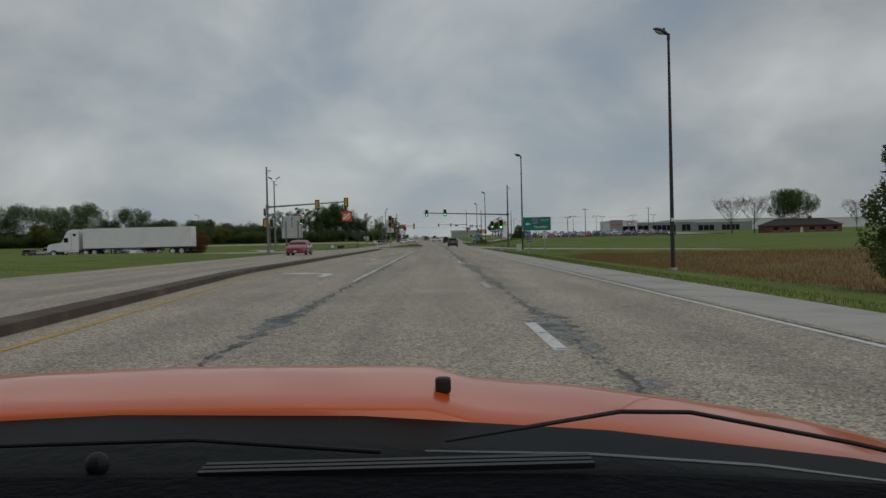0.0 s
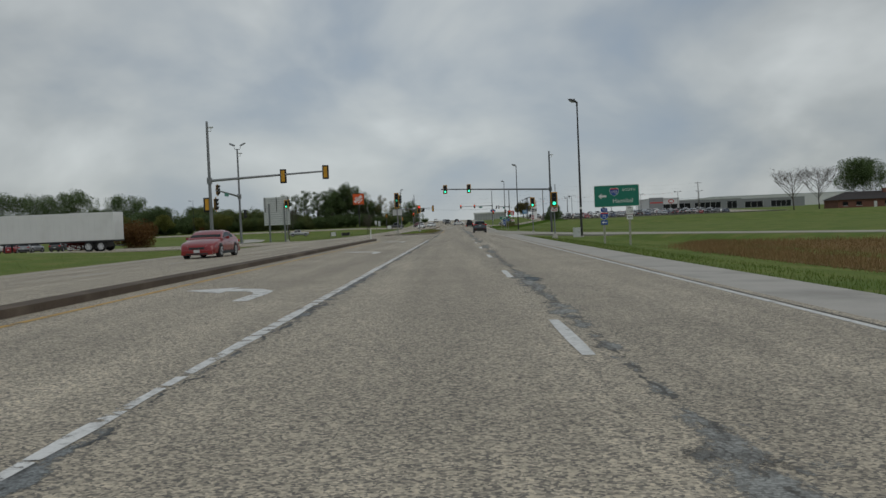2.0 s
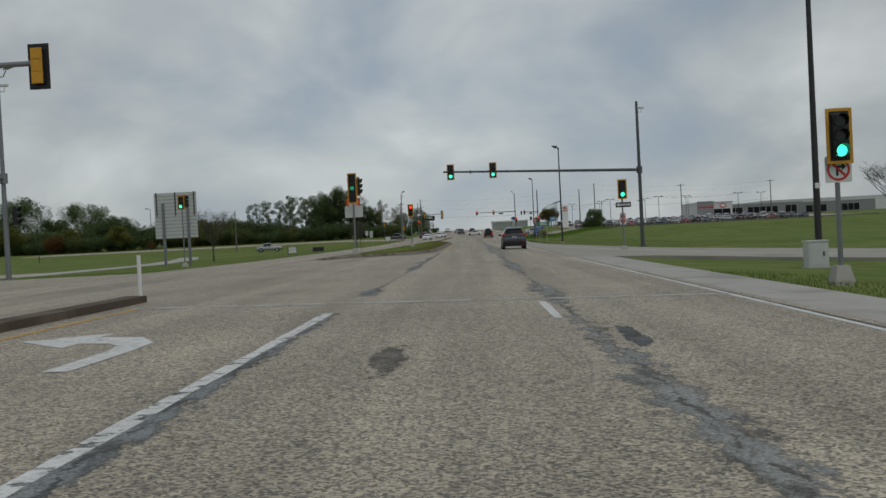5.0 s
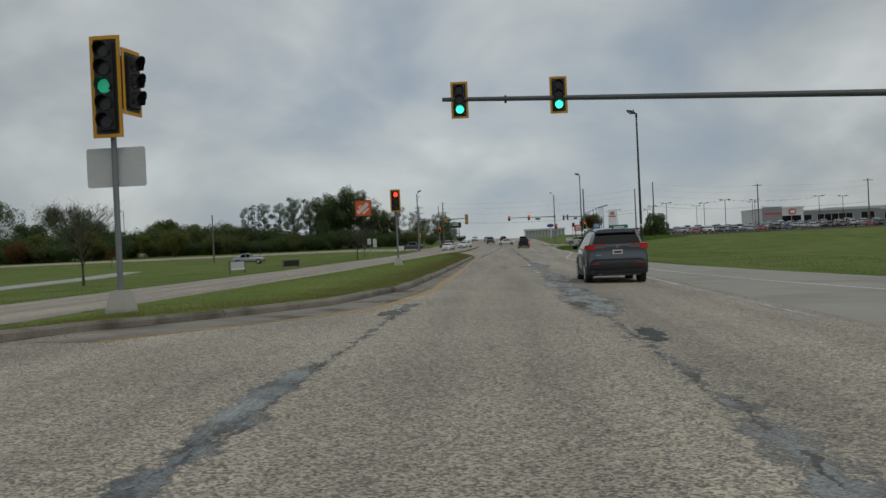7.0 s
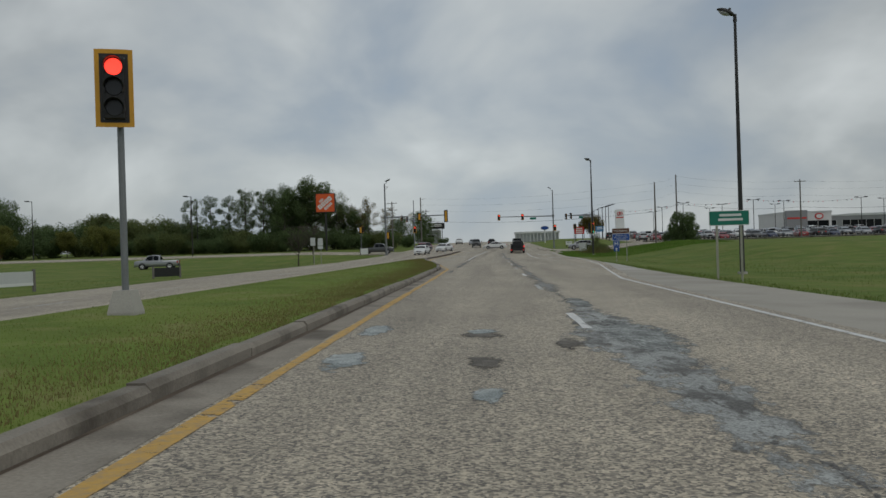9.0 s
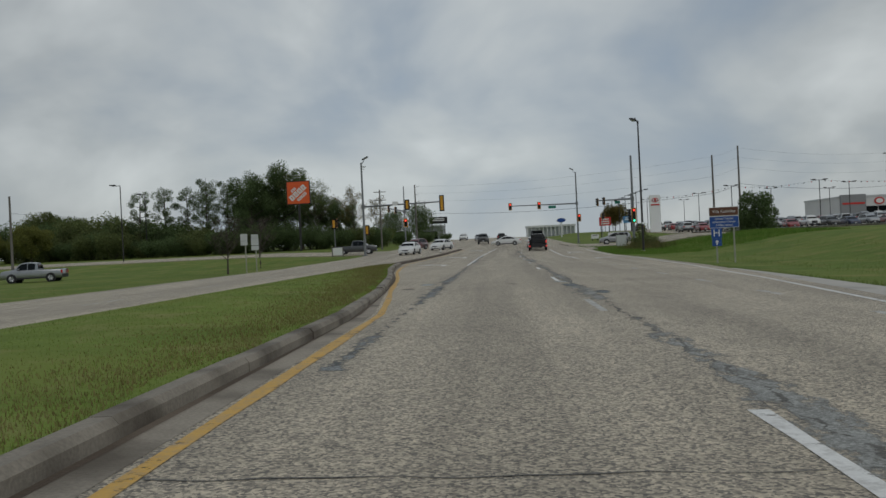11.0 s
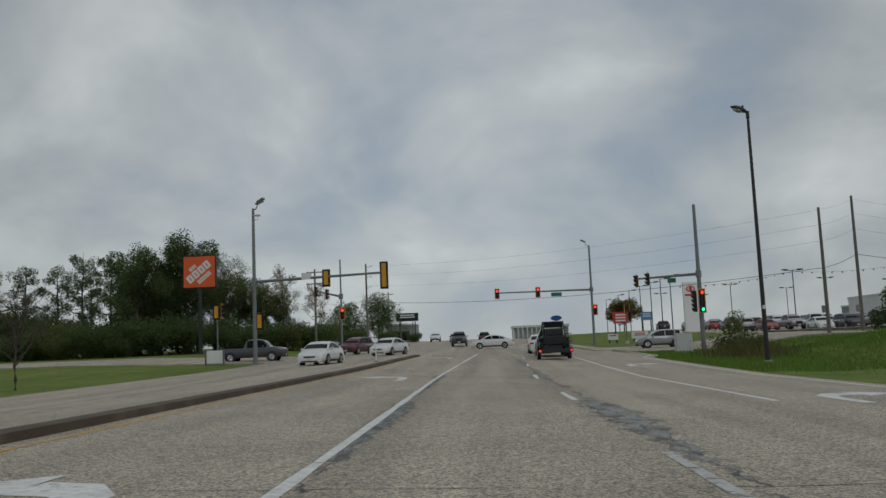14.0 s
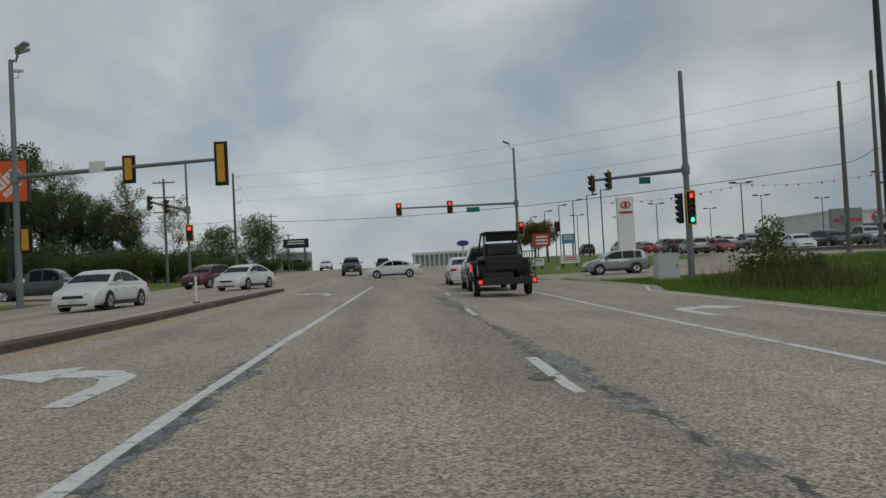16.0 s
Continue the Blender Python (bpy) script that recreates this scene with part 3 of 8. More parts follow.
def kerb(table, y0, y1, width, material, label, top=0.155):
    """Cast kerb pieces laid end to end along an edge, each a little out of line."""
    run = tagged(new("kerb"), label, "kerb", kind="structure")
    rnd = random.Random(5)
    ys = spread([y0, *(y for y, x in table if y0 < y < y1), y1], 3.0)
    for a, b in zip(ys, ys[1:]):
        xa, xb = edge(table, a), edge(table, b)
        bm = nb()
        g, e = rnd.uniform(-0.012, 0.012), rnd.uniform(-0.012, 0.012)
        vs = []
        for y, x in ((a + 0.008, xa), (b - 0.008, xb)):
            z = road_z(x, y)
            for dx, dz in ((0, -0.15), (0, top - 0.055), (-0.045 * width / abs(width), top), (-width, top), (-width, -0.15)):
                vs.append(bm.verts.new((x + dx + g, y, z + dz + e)))
        for i in range(5):
            j = (i + 1) % 5
            bm.faces.new((vs[i], vs[j], vs[5 + j], vs[5 + i]))
        bm.faces.new(vs[4::-1])
        bm.faces.new(vs[5:])
        bmesh.ops.recalc_face_normals(bm, faces=bm.faces)
        part("kerb_piece", bm, material, run)


kerb(NOSE_R, 103.7, 219, 0.2, CURB, "weathered concrete kerb pieces along the grass median")
kerb([(y, x) for y, x in NOSE_L], 103.7, 218, -0.2, CURB, "weathered concrete kerb pieces along the grass median", 0.065)
MEDIAN_2 = [(219, -6.45), (240, -6.4), (246, -6.02), (252, -5.63), (262, -5.3), (275.5, -4.8)]
strip("median", [(y, x - 0.45) for y, x in MEDIAN_2], MEDIAN_2, 219, 275.5, 0.14, CURB_DARK, "narrow soot-stained raised concrete median", "median", depth=0.2, cols=3)

GUTTER = [(y, edge(YELLOW_2, y) - 0.12) for y in (105, 106.5, 108, 110, 112, 115, 118, 122, 132, 141, 155, 170, 179, 187, 193, 196.7, 203, 211, 218)]
strip("gutter", [(y, edge(NOSE_R, y) - 0.02) for y, x in GUTTER], GUTTER, 105, 218, 0.003, GUTTER_PAN, "dirty concrete gutter pan along the kerb", "gutter", step=1.5, cols=2, top_only=True)
strip("gutter_dirt", [(y, edge(NOSE_R, y) - 0.015) for y, x in GUTTER], [(y, edge(NOSE_R, y) + 0.07 + 0.03 * math.sin(1.7 * y)) for y, x in GUTTER], 103, 218, 0.006, CURB_DARK, "dark dirt washed along the kerb foot", "dirt", step=1.5, cols=2, top_only=True)

# ---- paint on the road ----


def stripe(name, table, y0, y1, width, material, label, wobble=0.0, dz=0.005):
    """A painted line along an edge table."""
    bm = nb()
    ys = spread(sorted({y0, *(y for y, x in (*table, *RISE) if y0 < y < y1), y1}), 1.2)
    rnd = random.Random(int(y0 * 7) + 3)
    rows = []
    for y in ys:
        x = edge(table, y)
        w = width * (1 + rnd.uniform(-wobble, wobble)) / 2
        rows.append([bm.verts.new((x + s * w, y, road_z(x + s * w, y) + dz)) for s in (-1, 1)])
    for a, b in zip(rows, rows[1:]):
        bm.faces.new((a[0], a[1], b[1], b[0]))
    return tagged(part(name, bm, material), label, "road marking", kind="structure")


LINE_L = [(-2000, -1.83), (240, -1.83), (246, -1.66), (257, -1.23), (269, -0.8), (280, -0.42)]
LINE_R = [(-2000, 1.8), (240, 1.83), (251, 2.16), (264, 2.55), (278, 3.15)]
stripe("lane_line", LINE_L, -18, 5, 0.13, WHITE_CHIPPED, "worn solid white lane line", 0.4)
stripe("lane_line", LINE_L, 5, 66, 0.16, WHITE_CHIPPED, "solid white lane line with worn edges", 0.25)
stripe("lane_line", LINE_L, 213, 279, 0.14, WHITE_PAINT, "solid white lane line with worn edges", 0.2)
for k in range(-6, 6):
    stripe("lane_dash", const(1.83), 3.2 + 12.22 * k, 6.3 + 12.22 * k, 0.14, WHITE_WORN if k in (-4, -2, -1) else WHITE_PAINT, "white lane dash with chipped paint", 0.2)
for k in range(0, 13):
    stripe("lane_dash", LINE_R, 118.1 + 12.13 * k, 121.2 + 12.13 * k, 0.14, WHITE_WORN if k in (0, 3, 5, 8) else WHITE_PAINT, "white lane dash with chipped paint", 0.2)
stripe("edge_line", const(5.38), -80, 94, 0.13, WHITE_PAINT, "solid white edge line beside the shoulder", 0.1)
SEAM = paint_surface("dark_tar_seam", (0.07, 0.066, 0.058), (0.13, 0.12, 0.10), 0.55)
stripe("road_crack", const(5.49), -70, 94, 0.045, SEAM, "dark ragged seam beside the edge line", 0.6, 0.006)
EDGE_2 = [(118, 5.35), (163, 5.4), (172, 6.2), (181, 7.05), (190, 7.9), (200, 8.5), (205, 8.9)] + [(y, x - 0.55) for y, x in ROAD_R if y > 206]
stripe("edge_line", const(5.35), 107, 118, 0.13, WHITE_WORN, "worn white edge line across the ramp mouth", 0.2)
stripe("edge_line", EDGE_2, 118, 268, 0.13, WHITE_PAINT, "solid white edge line beside the grass", 0.1)
bm = nb()
rows = [[bm.verts.new((x + s * 0.07, y, ramp_z(x, y) + 0.004)) for s in (-1, 1)] for x, y in ((18.6, 86.5), (16.4, 92.5), (14.5, 98), (12.6, 103.6), (10.9, 108.6), (9.6, 113), (8.3, 119), (7.3, 127), (6.7, 138))]
for a, b in zip(rows, rows[1:]):
    bm.faces.new((a[0], b[0], b[1], a[1])[::-1])
tagged(part("edge_line", bm, WHITE_PAINT), "solid white lane line down the ramp", "road marking", kind="structure")
TURN_LINE = [(186, 5.9), (226, 5.6), (241, 5.53), (252, 5.63), (266, 5.9)]
stripe("lane_line", TURN_LINE, 226, 266, 0.15, WHITE_PAINT, "solid white line beside the right-turn lane", 0.1)
for k in range(8):
    stripe("lane_dash", TURN_LINE, 176 + 6.1 * k, 177.6 + 6.1 * k, 0.16, WHITE_WORN, "short worn white dash where the turn lane opens", 0.3)
stripe("yellow_line", [(y, x + 0.55) for y, x in MEDIAN_R], -80, 68, 0.13, YELLOW_PAINT, "yellow edge line beside the median", 0.2)
stripe("yellow_line", [(112, -2.5), (118, -2.08), (124, -2.15)], 112.5, 123, 0.12, paint_surface("old_yellow_road_paint", (0.50, 0.32, 0.08), (0.25, 0.23, 0.2), 1.15), "broken remains of an older yellow line in the gutter", 0.4)
stripe("yellow_line", YELLOW_2, 105, 219, 0.14, YELLOW_PAINT, "yellow edge line beside the grass median", 0.3)
stripe("yellow_line", [(y, x + 0.42) for y, x in MEDIAN_2], 219, 275, 0.12, YELLOW_PAINT, "faded yellow edge line beside the median", 0.2)
stripe("edge_line", const(-15.9), -80, 70, 0.12, WHITE_WORN, "faded white edge line of the far carriageway", 0.2)
for k in range(0, 38):
    if not 72 < -60 + 9.15 * k < 100:
        stripe("lane_dash", const(-11.7), -60 + 9.15 * k, -57 + 9.15 * k, 0.12, WHITE_WORN, "faded white dash on the far carriageway", 0.2)


def cross_bar(y, x0, x1, depth, material, label):
    bm = nb()
    xs = spread([x0, x1], 1.5)
    lo = [bm.verts.new((x, y, road_z(x, y) + 0.006)) for x in xs]
    hi = [bm.verts.new((x, y + depth, road_z(x, y + depth) + 0.006)) for x in xs]
    for i in range(len(xs) - 1):
        bm.faces.new((lo[i], lo[i + 1], hi[i + 1], hi[i]))
    tagged(part("stop_line", bm, material), label, "road marking", kind="structure")


cross_bar(68.0, -6.0, 5.3, 0.3, WHITE_WORN, "thin worn white stop line across the lanes")


def turn_arrow(x, y, flip=1):
    """A painted turning arrow: a bent shaft and a head pointing to the side."""
    bm = nb()
    pts = [(0.62 * flip, -1.0), (0.64 * flip, 0.05), (0.56 * flip, 0.48), (0.28 * flip, 0.76), (-0.25 * flip, 0.85)]
    width = [0.14, 0.15, 0.2, 0.24, 0.24]
    rows = []
    for i, (px, py) in enumerate(pts):
        d = Vector(pts[min(i + 1, 4)]) - Vector(pts[max(i - 1, 0)])
        nrm = Vector((-d.y, d.x)).normalized() * width[i]
        rows.append([bm.verts.new((x + px + s * nrm.x, y + (py + s * nrm.y) * 1.5, 0)) for s in (-1, 1)])
    for a, b in zip(rows, rows[1:]):
        bm.faces.new((a[0], a[1], b[1], b[0]))
    head = [bm.verts.new((x + px * flip, y + py * 1.5, 0)) for px, py in ((-0.25, 0.3), (-0.25, 1.4), (-1.2, 0.85))]
    bm.faces.new(head)
    for v in bm.verts:
        v.co.z = road_z(v.co.x, v.co.y) + 0.006
    bmesh.ops.recalc_face_normals(bm, faces=bm.faces)
    for f in bm.faces:
        if f.normal.z < 0:
            f.normal_flip()
    tagged(part("turn_arrow", bm, WHITE_PAINT), "white turn arrow painted in the turning lane", "road marking", kind="structure")


for x, y, flip in ((-3.8, -13.0, 1), (-3.9, 11.6, 1), (-3.9, 36.3, 1), (-4.2, 61.6, 1), (-3.9, 215.0, 1), (-3.7, 241.3, 1), (-2.85, 268.8, 1), (7.6, 226.6, -1), (7.5, 250.3, -1)):
    turn_arrow(x, y, flip)


# ---- patched joints ----


def patch(x, y, w, l, seed, material, label, dz=0.004):
    """A broken run of repair mix: ragged blots strung along the traffic, one beside the next."""
    rp = random.Random(seed)
    bm = nb()
    yy, lift = y, dz
    while yy < y + l:
        half = rp.uniform(0.22, 0.75)
        cx, cy, ww = x + rp.gauss(0, 0.1) * w / 0.5, yy + half, w * rp.uniform(0.28, 0.62)
        k = 44
        ring = []
        for i in range(k):
            a = 2 * math.pi * i / k
            q = Vector((2 * math.cos(a), 2 * math.sin(a), seed + yy))
            r = 0.86 + 0.42 * noise.noise(q) + 0.26 * noise.noise(q * 3.1) + rp.uniform(-0.07, 0.07)
            px, py = cx + ww * r * math.cos(a), cy + half * r * math.sin(a)
            ring.append(bm.verts.new((px, py, road_z(px, py) + lift)))
        mid = bm.verts.new((cx, cy, road_z(cx, cy) + lift))
        for i in range(k):
            bm.faces.new((mid, ring[i], ring[(i + 1) % k]))
        lift = dz + (lift - dz + 0.0006) % 0.0018
        yy += half * rp.uniform(1.0, 2.6)
    tagged(part("road_patch", bm, material), label, "road patch", kind="structure")


PATCHED = "ragged blue-grey repair mix along a lane joint"


def joint(middle, half, y0, y1, material, label=PATCHED, lift=0.0032):
    bm = nb()
    rows = [[bm.verts.new((middle + s * half, y, road_z(middle + s * half, y) + lift)) for s in (-1, 0, 1)] for y in spread(sorted({y0, *(q for q, h in RISE if y0 < q < y1), y1}), 2.0)]
    for a, b in zip(rows, rows[1:]):
        for i in (0, 1):
            bm.faces.new((a[i], a[i + 1], b[i + 1], b[i]))
    tagged(part("road_patch", bm, material), label, "road patch", kind="structure")


joint(2.15, 0.75, -70, 108, JOINT_R)
joint(2.25, 1.05, 108, 150, JOINT_WIDE)
joint(2.15, 0.75, 150, 262, JOINT_R)
joint(-1.75, 0.6, -70, -10, JOINT_L)
joint(-1.6, 0.5, -10, 66, JOINT_L, "thin dark seal beside the lane line")
joint(-1.75, 0.6, 70, 112, JOINT_L)
joint(-1.75, 0.6, 172, 246, JOINT_L)
for i, (x, y, w, l) in enumerate(((2.3, 104.0, 0.35, 1.6), (2.5, 61.0, 0.35, 1.2))):
    patch(x, y, w, l, 700 + i, PATCH_HOLE, "dark sunken patch in the lane joint")


def blot_surface(name, pale, dark, cut=0.5):
    """Worn repair mix inside a unit disc: ragged rim, smeared inside, the road showing through."""
    m = mat(name, pale, 0.8, 0, 0.25, 2.0, 45, 0.3)
    t = m.node_tree
    n, l = t.nodes.new, t.links.new
    b = t.nodes["Principled BSDF"]
    old = b.inputs["Base Color"].links[0].from_socket
    co, g, far = n("ShaderNodeTexCoord"), n("ShaderNodeNewGeometry"), n("ShaderNodeVectorMath")
    far.operation = "LENGTH"
    l(co.outputs["Object"], far.inputs[0])
    fall = n("ShaderNodeMapRange"); fall.inputs[3].default_value, fall.inputs[4].default_value = 0.34, -0.52
    l(far.outputs["Value"], fall.inputs[0])
    mp = n("ShaderNodeMapping"); mp.inputs["Scale"].default_value = (1.0, 0.7, 1)
    l(g.outputs["Position"], mp.inputs["Vector"])
    rag, smear = n("ShaderNodeTexNoise"), n("ShaderNodeTexNoise")
    for k, sc, rough in ((rag, 3.6, 0.74), (smear, 2.3, 0.68)):
        k.inputs["Scale"].default_value, k.inputs["Detail"].default_value, k.inputs["Roughness"].default_value = sc, 10, rough
        l(mp.outputs[0], k.inputs["Vector"])
    add = n("ShaderNodeMath")
    l(rag.outputs["Fac"], add.inputs[0]); l(fall.outputs[0], add.inputs[1])
    show = n("ShaderNodeMapRange"); show.inputs[1].default_value, show.inputs[2].default_value, show.inputs[4].default_value = cut - 0.04, cut + 0.06, 0.95
    l(add.outputs[0], show.inputs[0]); l(show.outputs[0], b.inputs["Alpha"])
    r = n("ShaderNodeMapRange"); r.inputs[1].default_value, r.inputs[2].default_value = 0.44, 0.6
    l(smear.outputs["Fac"], r.inputs[0])
    x = n("ShaderNodeMix"); x.data_type = "RGBA"; x.inputs[7].default_value = (*dark, 1)
    l(r.outputs[0], x.inputs[0]); l(old, x.inputs[6]); l(x.outputs[2], b.inputs["Base Color"])
    return stony(m, 0.35)


BLOT_PALE = blot_surface("pale_blue_white_filler", (0.40, 0.43, 0.42), (0.24, 0.27, 0.265))
BLOT_WASH = blot_surface("blue_grey_filler_wash", (0.30, 0.315, 0.30), (0.14, 0.148, 0.142), 0.55)
BLOT_BLUE = blot_surface("dark_blue_filler", (0.062, 0.078, 0.092), (0.20, 0.225, 0.225))
BLOT_BROWN = blot_surface("dark_brown_broken_road", (0.10, 0.088, 0.072), (0.20, 0.18, 0.15), 0.56)
disc = nb()
bmesh.ops.create_circle(disc, cap_ends=True, segments=24, radius=1.0)
DISC = finish("road_patch", disc, BLOT_PALE)


def blot(x, y, w, l, material, label, lift=0.0052):
    ob = new("road_patch", DISC)
    ob.material_slots[0].link = "OBJECT"
    ob.material_slots[0].material = material
    ob.matrix_basis = pose(x, y, road_z(x, y) + lift, 0, math.degrees(math.atan(0.022)), 0) @ Matrix.Diagonal((1.2 * w, 1.2 * l, 1, 1))
    tagged(ob, label, "road patch", kind="structure")


for x, y, w, l in ((-1.35, 142.2, 0.42, 1.8), (-1.25, 138.6, 0.45, 1.5), (0.25, 141.9, 0.42, 0.7), (0.35, 136.4, 0.28, 0.7), (1.9, 190.3, 0.5, 0.6), (-2.2, 190.2, 0.5, 1.3), (1.75, 119.5, 0.4, 2.6), (1.75, 131.8, 0.35, 2.0)):
    blot(x, y, w, l, BLOT_PALE, "pale blue-white worn filler in the lane", 0.0068)
for x, y, w, l in ((2.45, 141.5, 1.0, 4.6), (2.3, 148.5, 0.6, 3.5), (-1.8, 100.5, 0.45, 4.5), (-1.95, 92.0, 0.4, 4.0), (2.2, 116.5, 0.8, 3.4), (2.3, 126.5, 0.7, 4.0)):
    blot(x, y, w, l, BLOT_WASH, "broad blue-grey filler wash over the lane joint")
for x, y, w, l in ((2.0, 188.2, 0.42, 1.5), (2.5, 184.6, 0.34, 1.3), (2.3, 14.8, 0.4, 1.4), (2.35, 46.5, 0.35, 1.8)):
    blot(x, y, w, l, BLOT_BLUE, "dark blue sunken filler in the lane joint", 0.006)
for x, y, w, l in ((0.25, 141.4, 0.7, 1.2), (0.3, 138.5, 0.4, 1.2), (1.35, 140.3, 0.4, 1.6), (-2.55, 187.6, 0.4, 1.0), (0.35, 189.6, 0.4, 0.5), (-0.3, 60.5, 0.4, 2.4), (1.9, 111.0, 0.5, 1.6), (-1.9, 109.5, 0.5, 1.6), (1.7, 240.6, 0.35, 0.8), (2.2, 233.5, 0.3, 0.9)):
    blot(x, y, w, l, BLOT_BROWN, "dark broken road surface", 0.0058)
for i, (y, x0, x1) in enumerate(((-27, -6, 5.3), (-6, -5.5, 1), (16, -4, 5), (34, -1.8, 5.3), (52, -6, 5), (113, -2, 5.5), (141, -1.7, 1.8), (168, -1.9, 5.2), (216, -5, 4))):
    # transverse cracks
    bm = nb()
    rc = random.Random(600 + i)
    xs = spread([x0, x1], 0.35)
    mid, rows = y, []
    for x in xs:
        mid += rc.uniform(-0.06, 0.06)
        w = rc.uniform(0.003, 0.013)
        rows.append([bm.verts.new((x, mid + s * w, road_z(x, mid) + 0.0045)) for s in (-1, 1)])
    for a, b in zip(rows, rows[1:]):
        bm.faces.new((a[0], b[0], b[1], a[1]))
    tagged(part("crack", bm, PATCH_DARK), "dark transverse crack across the lanes", "road crack", kind="structure")

# ---- lettering ----
_letters = {}


def letters(text, size, material, parent, x, y, z, label="", align="CENTER", spacing=1.0):
    """Raised letters that face -y, centred at x, z."""
    key = (text, size, align, material.name)
    if key not in _letters:
        cu = bpy.data.curves.new("lettering", "FONT")
        cu.body, cu.size, cu.align_x, cu.align_y, cu.extrude, cu.space_character = text, size, align, "CENTER", 0.003, spacing
        tmp = new("lettering", cu)
        me = bpy.data.meshes.new_from_object(tmp.evaluated_get(bpy.context.evaluated_depsgraph_get()))
        bpy.data.objects.remove(tmp)
        bpy.data.curves.remove(cu)
        me.materials.clear()
        me.materials.append(material)
        _letters[key] = me
    return share("lettering", _letters[key], parent, pose(x, y, z, 90, 0, 0), label)


def rounded(w, h, r, k=4):
    """The outline of a rounded rectangle round 0, 0."""
    out = []
    for cx, cy, a in ((w / 2 - r, h / 2 - r, 0), (-w / 2 + r, h / 2 - r, 90), (-w / 2 + r, -h / 2 + r, 180), (w / 2 - r, -h / 2 + r, 270)):
        out += [(cx + r * math.cos(radians(a + 90 * i / k)), cy + r * math.sin(radians(a + 90 * i / k))) for i in range(k + 1)]
    return out


def sheet(parent, name, w, h, x, y, z, material, label="", r=0.06, t=0.012):
    """A sign sheet with rounded corners, its face at y and facing -y."""
    return part(name, panel(nb(), [(x + a, z + b) for a, b in rounded(w, h, r)], y, y + t), material, parent, label)


def bars(parent, w, n, x, y, z, h, material, gap=0.09, seed=1):
    """Unreadable writing: plain bars."""
    r = random.Random(seed)
    out = None
    for i in range(n):
        ww = w * r.uniform(0.7, 1.0)
        out = part("text_bar", box(nb(), x - ww / 2, x + ww / 2, y - 0.004, y, z - i * (h + gap), z - i * (h + gap) + h), material, parent)
    return out


# ---- traffic signals ----


def ring_visor(bm, x, z, r, depth, y):
    """A tunnel visor open below, round a lens that faces -y."""
    k = 14
    a0, a1 = radians(-35), radians(215)
    inner, outer = [], []
    for ring, rr in ((inner, r), (outer, r + 0.012)):
        for i in range(k + 1):
            a = a0 + (a1 - a0) * i / k
            cut = depth * (0.55 + 0.45 * max(0.0, math.sin(a)))
            ring.append((bm.verts.new((x + rr * math.cos(a), y, z + rr * math.sin(a))), bm.verts.new((x + rr * math.cos(a), y - cut, z + rr * math.sin(a)))))
    for ring in (inner, outer):
        for p, q in zip(ring, ring[1:]):
            bm.faces.new((p[0], q[0], q[1], p[1]))
    for (p, q), (s, u) in zip(zip(inner, inner[1:]), zip(outer, outer[1:])):
        bm.faces.new((p[1], q[1], u[1], s[1]))


def signal_head(parent, m, lamps, backed=True, lit=None, back=SIGNAL_YELLOW):
    """A signal head that faces -y with its middle at m: lamps from top to bottom, 0.35 m each; lit maps a lamp to its light."""
    n = lamps
    h = 0.345 * n
    head = part("housing", box(nb(), -0.17, 0.17, -0.10, 0.12, -h / 2, h / 2, 0.02), SIGNAL_BLACK, parent)
    head.matrix_basis = m
    if backed:
        bm = nb()
        w2, h2 = 0.30, h / 2 + 0.13
        for x0, x1, z0, z1 in ((-w2, -0.171, -h2, h2), (0.171, w2, -h2, h2), (-0.171, 0.171, h / 2 + 0.001, h2), (-0.171, 0.171, -h2, -h / 2 - 0.001)):
            box(bm, x0, x1, -0.02, 0.0, z0, z1)
        part("backplate", bm, SIGNAL_BLACK, head)
        bm = nb()
        for x0, x1, z0, z1 in ((-w2 - 0.004, -w2 + 0.07, -h2, h2), (w2 - 0.07, w2 + 0.004, -h2, h2), (-w2 + 0.07, w2 - 0.07, h2 - 0.07, h2 + 0.004), (-w2 + 0.07, w2 - 0.07, -h2 - 0.004, -h2 + 0.07)):
            box(bm, x0, x1, -0.024, -0.0205, z0, z1)
        part("border", bm, SIGNAL_YELLOW, head, "bright yellow reflective border")
        part("back_cover", box(nb(), -0.165, 0.165, 0.121, 0.15, -h / 2 + 0.01, h / 2 - 0.01, 0.01), back, head, "yellow housing back")
        bm = nb()
        for i in range(n):
            z = h / 2 - 0.345 * (i + 0.5)
            box(bm, -0.15, 0.15, 0.151, 0.165, z - 0.15, z + 0.15, 0.006)
        part("section_lid", bm, back, head)
    for i in range(n):
        z = h / 2 - 0.345 * (i + 0.5)
        bm = nb()
        tube(bm, (0, -0.10, z), (0, -0.115, z), 0.14, 0.13, 20)
        part("lens", bm, (lit or {}).get(i, LENS_DARK), head)
        bm = nb()
        ring_visor(bm, 0, z, 0.15, 0.20, -0.10)
        part("visor", bm, SIGNAL_BLACK, head)
    return head


